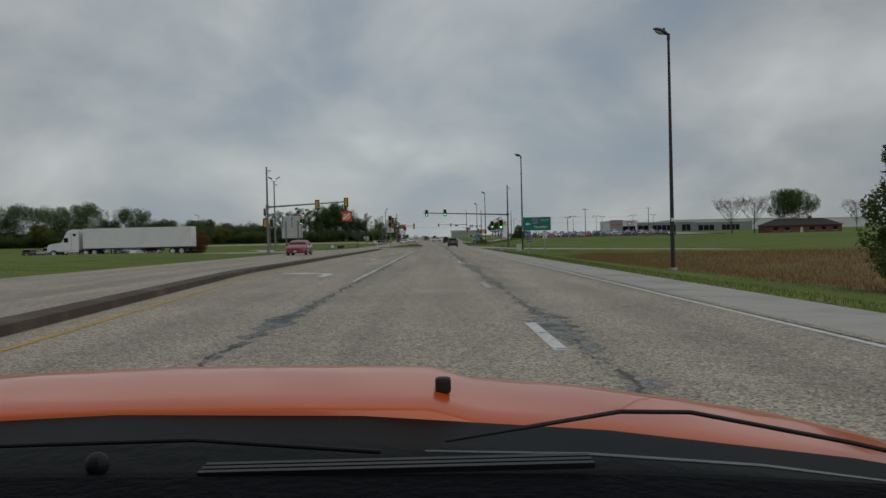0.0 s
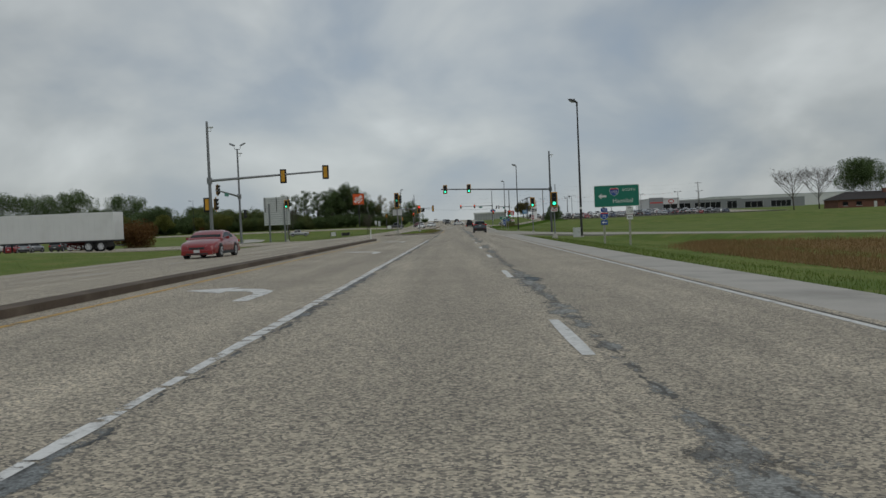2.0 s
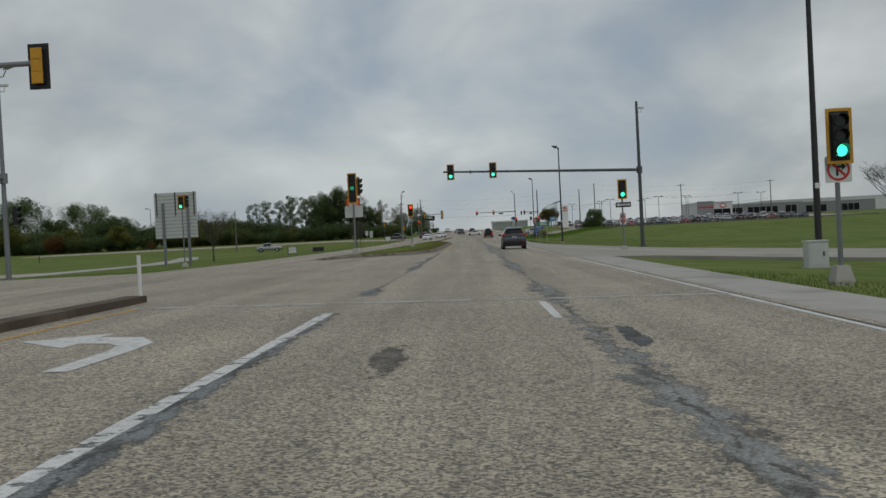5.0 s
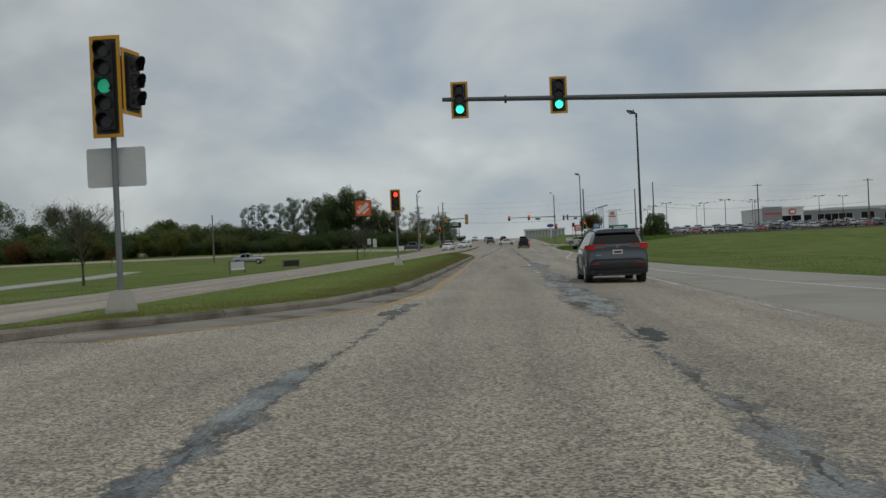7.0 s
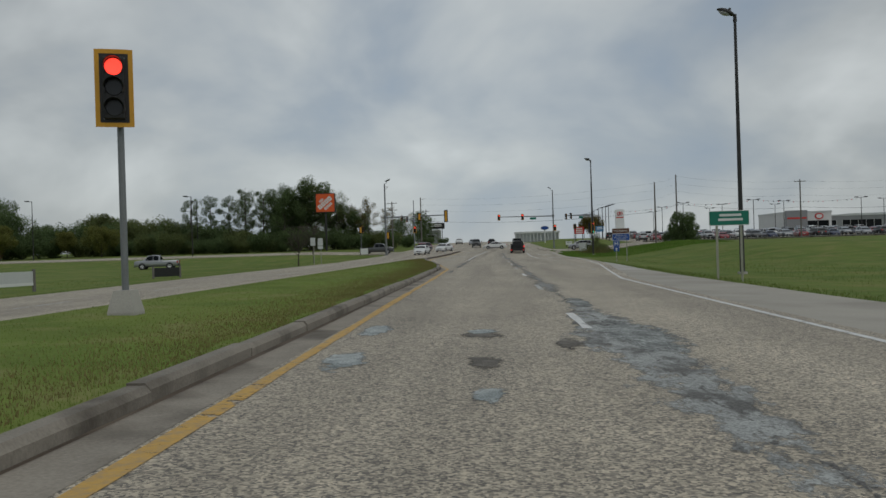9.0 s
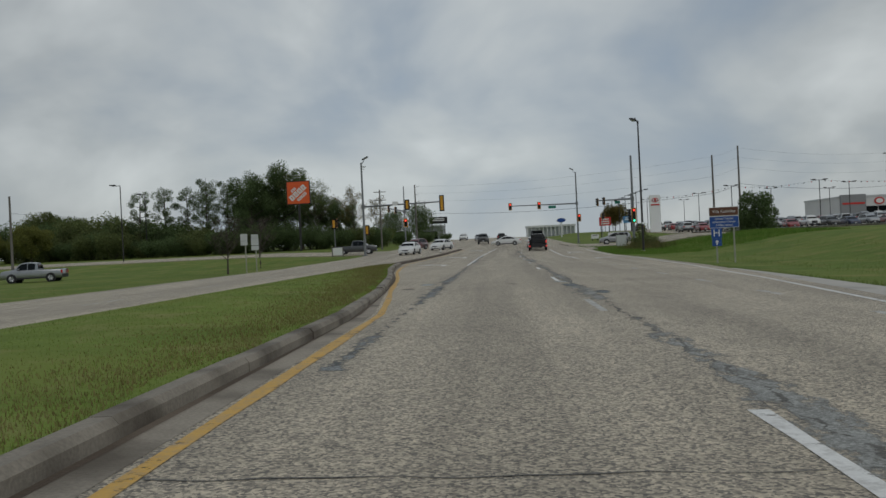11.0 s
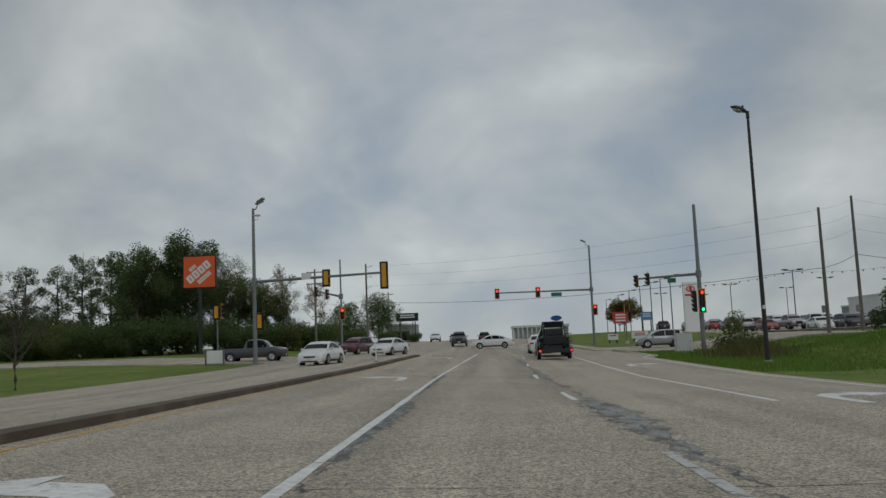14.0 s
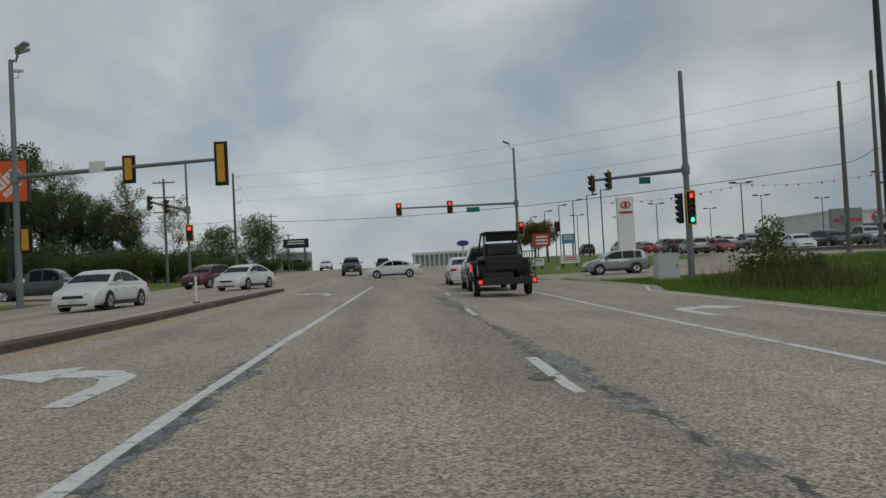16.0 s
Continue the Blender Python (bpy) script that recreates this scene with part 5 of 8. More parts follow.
yard = realty_sign(-25.05, 174.3, 2.5, 0.78, 0.72, SIGN_BACK, 74, "weathered pale board sign on two wooden posts in the lawn", 0)
part("lower_strip", box(nb(), -1.17, 1.17, -0.045, -0.0301, 0.34, 0.5, 0.004), SIGN_WHITE, yard, "white lower strip")
realty_sign(-25.4, 196.9, 2.2, 0.72, 0.48, SIGN_BLACK, 43, "dark board sign on two wooden posts in the lawn", 0)
realty_sign(-21.5, 278.2, 1.4, 1.0, 0.7, SIGN_WHITE, 10, "small white box sign beside the side road", 0)


def billboard_back():
    x, y = -29.0, 138.0
    z = ground_z(x, y)
    t = thing("large_sign_back", pose(x, y, z), "back of a large slatted road sign on two posts", "road sign")
    for i in range(13):
        part("slat", box(nb(), -2.15, 2.15, -0.02, 0.02, 2.8 + 0.355 * i, 3.11 + 0.355 * i, 0.008), SIGN_BACK, t)
    part("backing", box(nb(), -2.13, 2.13, 0.021, 0.03, 2.8, 7.37), STEEL, t)
    for px in (-1.25, 1.25):
        part("post", box(nb(), px - 0.13, px + 0.13, -0.16, -0.021, -0.2, 6.3, 0.01), STEEL, t)
    for px in (-1.9, 0.0, 1.9):
        part("stiffener", box(nb(), px - 0.05, px + 0.05, -0.07, -0.021, 5.0, 7.4), POLE_DARK, t)


billboard_back()


def delineator(x, y, h=1.0):
    z = road_z(x, y)
    t = thing("marker_post", pose(x, y, z), "white flexible marker post on a black foot", "marker post")
    part("post", tube(nb(), (0, 0, 0.03), (0, 0, h), 0.045, 0.045, 10), SIGN_WHITE, t)
    part("foot", tube(nb(), (0, 0, -0.01), (0, 0, 0.05), 0.16, 0.1, 12), SIGN_BLACK, t)


delineator(-7.0, 71.2)
delineator(-6.8, 264.2)


def orange_store_sign():
    """A tall square store sign: white slanted bars on orange."""
    x, y = -35.7, 318.3
    z = ground_z(x, y)
    t = thing("store_sign", pose(x, y, z), "orange square store sign with white slanted lettering", "store sign")
    part("pole", box(nb(), -0.18, 0.18, 0.1, 0.46, -0.3, 10.1 - z, 0.02), POLE_DARK, t)
    c = 12.1 - z
    part("cabinet", box(nb(), -2.15, 2.15, 0.0, 0.55, c - 2.1, c + 2.1, 0.04), POLE_DARK, t)
    part("sign_face", box(nb(), -2.02, 2.02, -0.03, -0.002, c - 1.97, c + 1.97, 0.005), SIGN_ORANGE, t)
    slots = ((0.95, -0.3, 1.05, 0.45, 3), (0.06, 0.0, 3.7, 0.98, 4), (-0.98, 0.05, 2.1, 0.55, 5))
    a = radians(40)
    for off, along, length, tall, n in slots:
        for i in range(n):
            u0 = along - length / 2 + length * i / n
            u1 = u0 + length / n * 0.84
            quad = [(u0, off - tall / 2), (u1, off - tall / 2), (u1, off + tall / 2), (u0, off + tall / 2)]
            pts = [(u * math.cos(a) - v * math.sin(a), c + u * math.sin(a) + v * math.cos(a)) for u, v in quad]
            part("letter_bar", panel(nb(), pts, -0.045, -0.0305), SIGN_WHITE, t)
            part("letter_gap", panel(nb(), [(u * math.cos(a) - v * math.sin(a), c + u * math.sin(a) + v * math.cos(a)) for u, v in ((u0 + (u1 - u0) * 0.42, off - tall * 0.28), (u0 + (u1 - u0) * 0.6, off - tall * 0.28), (u0 + (u1 - u0) * 0.6, off + tall * 0.26), (u0 + (u1 - u0) * 0.42, off + tall * 0.26))], -0.05, -0.0455), SIGN_ORANGE, t)


orange_store_sign()

# ---- utility poles and wires ----


def utility_pole(x, y, top, arms, label="weathered wooden utility pole with crossarms", turn=0):
    z = ground_z(x, y)
    t = thing("utility_pole", pose(x, y, z, 0, 0, turn), label, "utility pole", "utility poles")
    part("pole", tube(nb(), (0, 0, -0.4), (0, 0, top - z), 0.17, 0.11, 12), WOOD_POLE, t)
    for dz in arms:
        arm = part("crossarm", box(nb(), -1.1, 1.1, -0.06, 0.06, top - z - dz - 0.06, top - z - dz + 0.06, 0.01), WOOD_POLE, t)
        for dx in (-1.0, -0.4, 0.4, 1.0):
            part("insulator", tube(nb(), (dx, 0, top - z - dz + 0.06), (dx, 0, top - z - dz + 0.22), 0.045, 0.03, 8), SIGN_BACK, arm)
    return t


POLES = [(29.3, 283.7, 11.8, ()), (33.9, 287.8, 13.3, ()), (-21.3, 320.8, 12.0, (0.4, 1.9, 3.4)), (-15.5, 327.8, 13.1, ()), (-18.7, 387.0, 13.0, (0.5,)), (-20.5, 432.6, 11.8, (0.5,)), (-21.0, 480.0, 12.2, (0.5,)), (60, 300, 12.5, (0.4,)), (85.0, 300.0, 12.5, (0.4,)), (-57.0, 262.0, 9.5, ())]
for x, y, top, arms in POLES:
    utility_pole(x, y, top, arms)
# hardware on the two tall poles
for (x, y, top) in ((29.3, 283.7, 11.8), (33.9, 287.8, 13.3)):
    t = thing("pole_box", pose(x - 0.3, y - 0.05, 2.1 + ground_z(x, y)), "small grey meter box strapped to a utility pole", "meter box")
    part("case", box(nb(), -0.16, 0.16, -0.1, 0.1, -0.3, 0.3, 0.02), STEEL, t)


# side brackets and a stay on the pole without crossarms
t = thing("pole_bracket", pose(-15.5, 327.8, ground_z(-15.5, 327.8)), "grey side brackets with insulators on a utility pole", "pole bracket")
for k in range(4):
    z = 12.6 - 1.4 * k - ground_z(-15.5, 327.8)
    part("arm", tube(nb(), (0.1, 0, z), (0.75, 0, z + 0.12), 0.03, 0.025, 6), STEEL, t)
    part("insulator", tube(nb(), (0.75, 0, z + 0.1), (0.75, 0, z + 0.3), 0.06, 0.04, 8), SIGN_BACK, t)


def wire(a, b, sag, r=0.014):
    a, b = Vector(a), Vector(b)
    pts = [a.lerp(b, i / 24) - Vector((0, 0, sag * 4 * (i / 24) * (1 - i / 24))) for i in range(25)]
    ob = part("overhead_wire", sweep(nb(), pts, [r] * 25, 5), SIGN_BLACK)
    tagged(ob, "black overhead wire strung between poles", "wire", "overhead wires")


for dz, r in ((0.2, 0.007), (1.5, 0.007), (2.9, 0.007), (5.2, 0.021)):
    wire((29.3, 283.7, 11.8 - dz), (-15.5, 327.8, 13.0 - dz), 1.0, r)
    wire((33.9, 287.8, 13.2 - dz), (29.3, 283.7, 11.8 - dz), 0.15, r)
    wire((33.9, 287.8, 13.2 - dz), (60, 300, 12.4 - dz), 0.6, r)
    wire((60, 300, 12.4 - dz), (85, 300, 12.4 - dz), 0.5, r)
wire((-15.5, 327.8, 12.7), (-18.7, 387.0, 12.5), 0.9, 0.008)
wire((-18.7, 387.0, 12.5), (-20.5, 432.6, 11.4), 0.8, 0.008)
wire((-20.5, 432.6, 11.4), (-21.0, 480.0, 11.7), 0.9, 0.008)
wire((-15.5, 327.8, 8.0), (-21.3, 320.8, 7.6), 0.3, 0.014)
wire((-21.3, 320.8, 7.6), (-57.0, 262.0, 7.5), 1.2, 0.014)

# ---- roadside boxes ----


def cabinet(x, y, w, d, h, label):
    z = ground_z(x, y)
    t = thing("signal_cabinet", pose(x, y, z), label, "utility cabinet")
    part("case", box(nb(), -w / 2, w / 2, -d / 2, d / 2, 0.12, h, 0.02), SIGN_BACK, t)
    part("door", box(nb(), -w / 2 + 0.06, w / 2 - 0.06, -d / 2 - 0.015, -d / 2 - 0.001, 0.2, h - 0.1, 0.004), SIGN_BACK, t)
    part("handle", box(nb(), w / 2 - 0.2, w / 2 - 0.16, -d / 2 - 0.05, -d / 2 - 0.016, h * 0.5, h * 0.5 + 0.16), POLE_DARK, t)
    part("plinth", box(nb(), -w / 2 - 0.08, w / 2 + 0.08, -d / 2 - 0.08, d / 2 + 0.08, -0.3, 0.119, 0.02), CONCRETE, t)
    part("roof", box(nb(), -w / 2 - 0.03, w / 2 + 0.03, -d / 2 - 0.03, d / 2 + 0.03, h + 0.001, h + 0.05, 0.01), SIGN_BACK, t)


cabinet(16.0, 279.0, 1.25, 0.8, 1.5, "pale grey metal signal cabinet on a concrete plinth")
cabinet(12.6, 82.5, 0.7, 0.5, 1.0, "small grey metal cabinet beside the ramp")
# ---- vehicles ----
TYRE = mat("black_tyre_rubber", (0.018, 0.018, 0.019), 0.85, 0, 0.2, 6, 60, 0.2)
RIM = mat("silver_alloy_rim", (0.55, 0.56, 0.57), 0.3, 0.85, 0.05, 4, 40)
# darker rim metal: shade behind the spokes is put into its colour
RIM_DARK = mat("shaded_wheel_cover", (0.16, 0.165, 0.17), 0.5, 0.5, 0.1, 4, 40)
TRIM = mat("black_plastic_trim", (0.022, 0.022, 0.024), 0.6, 0, 0.15, 4, 50)
CAR_GLASS = glassy("tinted_car_glass", (0.006, 0.008, 0.009), 0.06)
CLEAR_LENS = mat("clear_lamp_lens", (0.24, 0.25, 0.26), 0.08, 0, 0.05, 3, 30)
TAIL_RED = mat("red_tail_lens", (0.52, 0.018, 0.018), 0.15, 0, 0.05, 3, 30)
TAIL_LIT = glow("lit_red_tail_lamp", (0.9, 0.05, 0.04), 0.9)
LAMP_SMOKE = mat("smoky_lamp_lens", (0.14, 0.13, 0.13), 0.15, 0, 0.05, 3, 30)
CHROME = mat("chrome_trim", (0.62, 0.63, 0.64), 0.15, 1.0, 0.04, 3, 30)
PLATE = mat("white_number_plate", (0.55, 0.56, 0.56), 0.5)


def car_paint(name, color, metal=0.25):
    return mat(name, color, 0.32, metal, 0.05, 0.8, 300, 0.0, (color[0] * 0.75, color[1] * 0.73, color[2] * 0.7), 0.35, coat=0.8)


SLATE = car_paint("slate_grey_car_paint", (0.085, 0.106, 0.128), 0.35)
WHITE_CAR = car_paint("white_car_paint", (0.66, 0.67, 0.66), 0.0)
RED_CAR = car_paint("red_car_paint", (0.23, 0.006, 0.008), 0.0)
MAROON_CAR = car_paint("maroon_car_paint", (0.10, 0.010, 0.014), 0.3)
BLACK_CAR = car_paint("black_car_paint", (0.010, 0.010, 0.011), 0.2)
SILVER_CAR = car_paint("silver_car_paint", (0.32, 0.33, 0.34), 0.6)
GREY_CAR = car_paint("dark_grey_car_paint", (0.075, 0.078, 0.078), 0.5)
BLUE_CAR = car_paint("dark_blue_car_paint", (0.02, 0.03, 0.07), 0.4)
ORANGE_CAR = car_paint("orange_car_paint", (0.62, 0.125, 0.018), 0.15)

ORANGE_GLOSS = mat("polished_orange_paint", (0.70, 0.115, 0.010), 0.32, 0.1, 0.03, 0.8, 300, coat=0.5)
ORANGE_GLOSS.node_tree.nodes["Principled BSDF"].inputs["Coat Roughness"].default_value = 0.012

DASH = mat("dark_grey_dashboard", (0.0065, 0.008, 0.0105), 0.8, 0, 0.12, 6, 120, 0.25, spec=0.05)
COWL = mat("black_cowl_plastic", (0.006, 0.0075, 0.008), 0.55, 0, 0.2, 5, 60, 0.1, spec=0.12)

_wheel = {}


def wheel_meshes(r, w):
    key = (round(r, 3), w)
    if key not in _wheel:
        bm = nb()
        prof = [(r * 0.66, -w / 2), (r * 0.93, -w / 2), (r, -w / 2 + 0.03), (r, w / 2 - 0.03), (r * 0.93, w / 2), (r * 0.66, w / 2)]
        k = 28
        rings = [[bm.verts.new((x, rr * math.cos(2 * math.pi * i / k), rr * math.sin(2 * math.pi * i / k))) for rr, x in prof] for i in range(k)]
        for i in range(k):
            a, b = rings[i], rings[(i + 1) % k]
            for j in range(len(prof) - 1):
                bm.faces.new((a[j], b[j], b[j + 1], a[j + 1]))
        bmesh.ops.recalc_face_normals(bm, faces=bm.faces)
        tyre = finish("tyre", bm, TYRE, True)
        bm = nb()
        # dish, hub and five paired spokes
        tube(bm, (-w * 0.1, 0, 0), (w * 0.18, 0, 0), r * 0.655, r * 0.655, 24)
        dark = finish("wheel_well_disc", bm, RIM_DARK)
        bm = nb()
        tube(bm, (w * 0.2, 0, 0), (w * 0.44, 0, 0), r * 0.15, r * 0.12, 14)
        for i in range(6):
            a = 2 * math.pi * i / 6
            for off in (-0.11, 0.11):
                p = Vector((w * 0.36, r * 0.12 * math.cos(a + off * 3), r * 0.12 * math.sin(a + off * 3)))
                q = Vector((w * 0.40, r * 0.63 * math.cos(a + off * 1.6), r * 0.63 * math.sin(a + off * 1.6)))
                tube(bm, p, q, r * 0.07, r * 0.105, 6)
        for i in range(28):
            a, b = 2 * math.pi * i / 28, 2 * math.pi * (i + 1) / 28
            vs = [bm.verts.new((x, rr * math.cos(t), rr * math.sin(t))) for t in (a, b) for rr, x in ((r * 0.66, w * 0.46), (r * 0.60, w * 0.40))]
            bm.faces.new((vs[0], vs[2], vs[3], vs[1]))
        rim = finish("rim", bm, RIM)
        _wheel[key] = (tyre, dark, rim)
    return _wheel[key]


def add_wheel(car, x, y, r, w, side, k):
    tyre, dark, rim = wheel_meshes(r, w)
    wheel = share("wheel", tyre, car, pose(x, y, r, 0, 0, 0 if side > 0 else 180))
    share("wheel_disc", dark, wheel)
    share("rim", rim, wheel)


def lower_body(stations, hw, zb):
    """Rings for a car's lower body; stations of y, width share, shoulder height, top height."""
    out = []
    for y, ws, zs, zt in stations:
        w = hw * ws
        half = [(w * 0.86, zb), (w * 0.97, zb + 0.10), (w * 1.0, zb + 0.30), (w * 0.985, zs * 0.82), (w * 0.955, zs), (w * 0.87, zs + (zt - zs) * 0.7), (w * 0.55, zt), (0.0, zt + 0.012)]
        ring = [(x, y, z) for x, z in half] + [(-x, y, z) for x, z in half[-2::-1]]
        out.append(ring)
    return out


SHAPES = {
    # cabin: the side outline of the greenhouse from its rear base over the roof to its front base; panes: side windows from rear to front
    "sedan": dict(L=4.75, W=1.82, H=1.46, zs=0.88, hood=0.95, tail=1.03, cabin=((-1.85, 0.99), (-1.45, 1.16), (-0.95, 1.36), (-0.6, 1.43), (-0.1, 1.46), (0.3, 1.43), (0.6, 1.33), (1.0, 1.12), (1.32, 0.96)), panes=((-1.35, -0.86), (-0.80, 0.0), (0.06, 0.98)), wb=2.72, r=0.33, zb=0.2),
    "suv": dict(L=4.6, W=1.86, H=1.70, zs=1.02, hood=1.09, tail=1.10, cabin=((-2.22, 1.06), (-2.10, 1.34), (-1.98, 1.58), (-1.75, 1.66), (-1.0, 1.70), (-0.2, 1.69), (0.35, 1.63), (0.75, 1.45), (1.32, 1.05)), panes=((-1.78, -1.32), (-1.26, -0.42), (-0.36, 0.92)), wb=2.69, r=0.365, zb=0.25),
    "pickup": dict(L=5.7, W=2.0, H=1.9, zs=1.18, hood=1.24, tail=1.20, cabin=((-0.62, 1.16), (-0.55, 1.6), (-0.42, 1.82), (-0.1, 1.89), (0.5, 1.90), (0.9, 1.86), (1.15, 1.75), (1.65, 1.20)), panes=((-0.36, 0.32), (0.38, 1.3)), wb=3.6, r=0.40, zb=0.36),
    "coupe": dict(L=4.78, W=1.9, H=1.38, zs=0.88, hood=0.95, tail=1.02, cabin=((-1.85, 0.99), (-1.3, 1.18), (-0.75, 1.33), (-0.3, 1.38), (0.15, 1.35), (0.5, 1.22), (1.05, 0.96)), panes=((-1.1, -0.6), (-0.54, 0.72)), wb=2.72, r=0.345, zb=0.2),
}


def outline(cabin, y):
    """The height of the cabin's side outline over y."""
    if y <= cabin[0][0] or y >= cabin[-1][0]:
        return cabin[0][1]
    for (y0, z0), (y1, z1) in zip(cabin, cabin[1:]):
        if y <= y1:
            return z0 + (z1 - z0) * (y - y0) / (y1 - y0)


def add_cabin(t, s, paint, hw):
    """The greenhouse in body colour, with its panes set 5 mm proud of it."""
    cabin, z0 = s["cabin"], s["tail"] - 0.05
    gw, lean = hw * 0.945, 0.42
    wide = lambda z: gw - max(0.0, z - z0) * lean

    bm = nb()
    rows = []
    for y, z in cabin:
        w = wide(z)
        rows.append([bm.verts.new(p) for p in ((-w, y, z), (-w * 0.86, y, z + 0.022), (-w * 0.4, y, z + 0.036), (w * 0.4, y, z + 0.036), (w * 0.86, y, z + 0.022), (w, y, z))])
    for a, b in zip(rows, rows[1:]):
        for i in range(5):
            bm.faces.new((a[i], a[i + 1], b[i + 1], b[i]))
    low = {}
    for k in (0, -1):
        low[k] = [[bm.verts.new((sg * gw, y, z0 - 0.06)) for y, z in cabin] for sg in (-1, 1)][0 if k == 0 else 1]
    for i in range(len(cabin) - 1):
        bm.faces.new((low[0][i], rows[i][0], rows[i + 1][0], low[0][i + 1]))
        bm.faces.new((rows[i][5], low[-1][i], low[-1][i + 1], rows[i + 1][5]))
    bm.faces.new((low[-1][0], low[0][0], *rows[0]) if False else (low[0][0], low[-1][0], *rows[0][::-1]))
    bm.faces.new((low[-1][-1], low[0][-1], *rows[-1]))
    bmesh.ops.recalc_face_normals(bm, faces=bm.faces)
    body = part("cabin", bm, paint, t)
    body.data.polygons.foreach_set("use_smooth", [True] * len(body.data.polygons))
    bev = body.modifiers.new("split", "EDGE_SPLIT")
    bev.split_angle = radians(38)

    belt = z0 + 0.055
    for sg in (-1, 1):
        for ya, yb in s["panes"]:
            k = 7
            top, bot = [], []
            for i in range(k + 1):
                y = ya + (yb - ya) * i / k
                zt = max(belt + 0.012, min(outline(cabin, y - 0.06), outline(cabin, y + 0.06), outline(cabin, y)) - 0.065)
                top.append((y, zt))
                bot.append((y, belt))
            bm = nb()
            up = [bm.verts.new((sg * (wide(z) + 0.006), y, z)) for y, z in top]
            dn = [bm.verts.new((sg * (wide(z) + 0.006), y, z)) for y, z in bot]
            for i in range(k):
                bm.faces.new((dn[i], dn[i + 1], up[i + 1], up[i]) if sg > 0 else (dn[i], up[i], up[i + 1], dn[i + 1]))
            part("side_window", bm, CAR_GLASS, t, "dark tinted side glass")
    ends = {"rear_window": [p for p in cabin if p[0] < cabin[0][0] + 1.0 and p[1] < s["H"] - 0.06][:4], "windscreen": [p for p in cabin if p[0] > cabin[-1][0] - 0.9 and p[1] < s["H"] - 0.05][-4:]}
    for name, run in ends.items():
        bm = nb()
        push = -1 if name == "rear_window" else 1
        pts = []
        for (y0, z0_), (y1, z1_) in zip(run, run[1:]):
            pts += [(y0 + (y1 - y0) * q / 4, z0_ + (z1_ - z0_) * q / 4) for q in range(4)]
        pts.append(run[-1])
        pts = pts[1:-1]
        prev = None
        for y, z in pts:
            w = wide(z)
            row = [bm.verts.new((x * w, y + push * 0.006, z + dz + 0.007)) for x, dz in ((-0.91, 0.016), (-0.4, 0.036), (0.4, 0.036), (0.91, 0.016))]
            if prev:
                for i in range(3):
                    bm.faces.new((prev[i], prev[i + 1], row[i + 1], row[i]))
            prev = row
        bmesh.ops.recalc_face_normals(bm, faces=bm.faces)
        pane = part(name, bm, CAR_GLASS, t, "dark tinted glass")
        pane.data.polygons.foreach_set("use_smooth", [True] * len(pane.data.polygons))


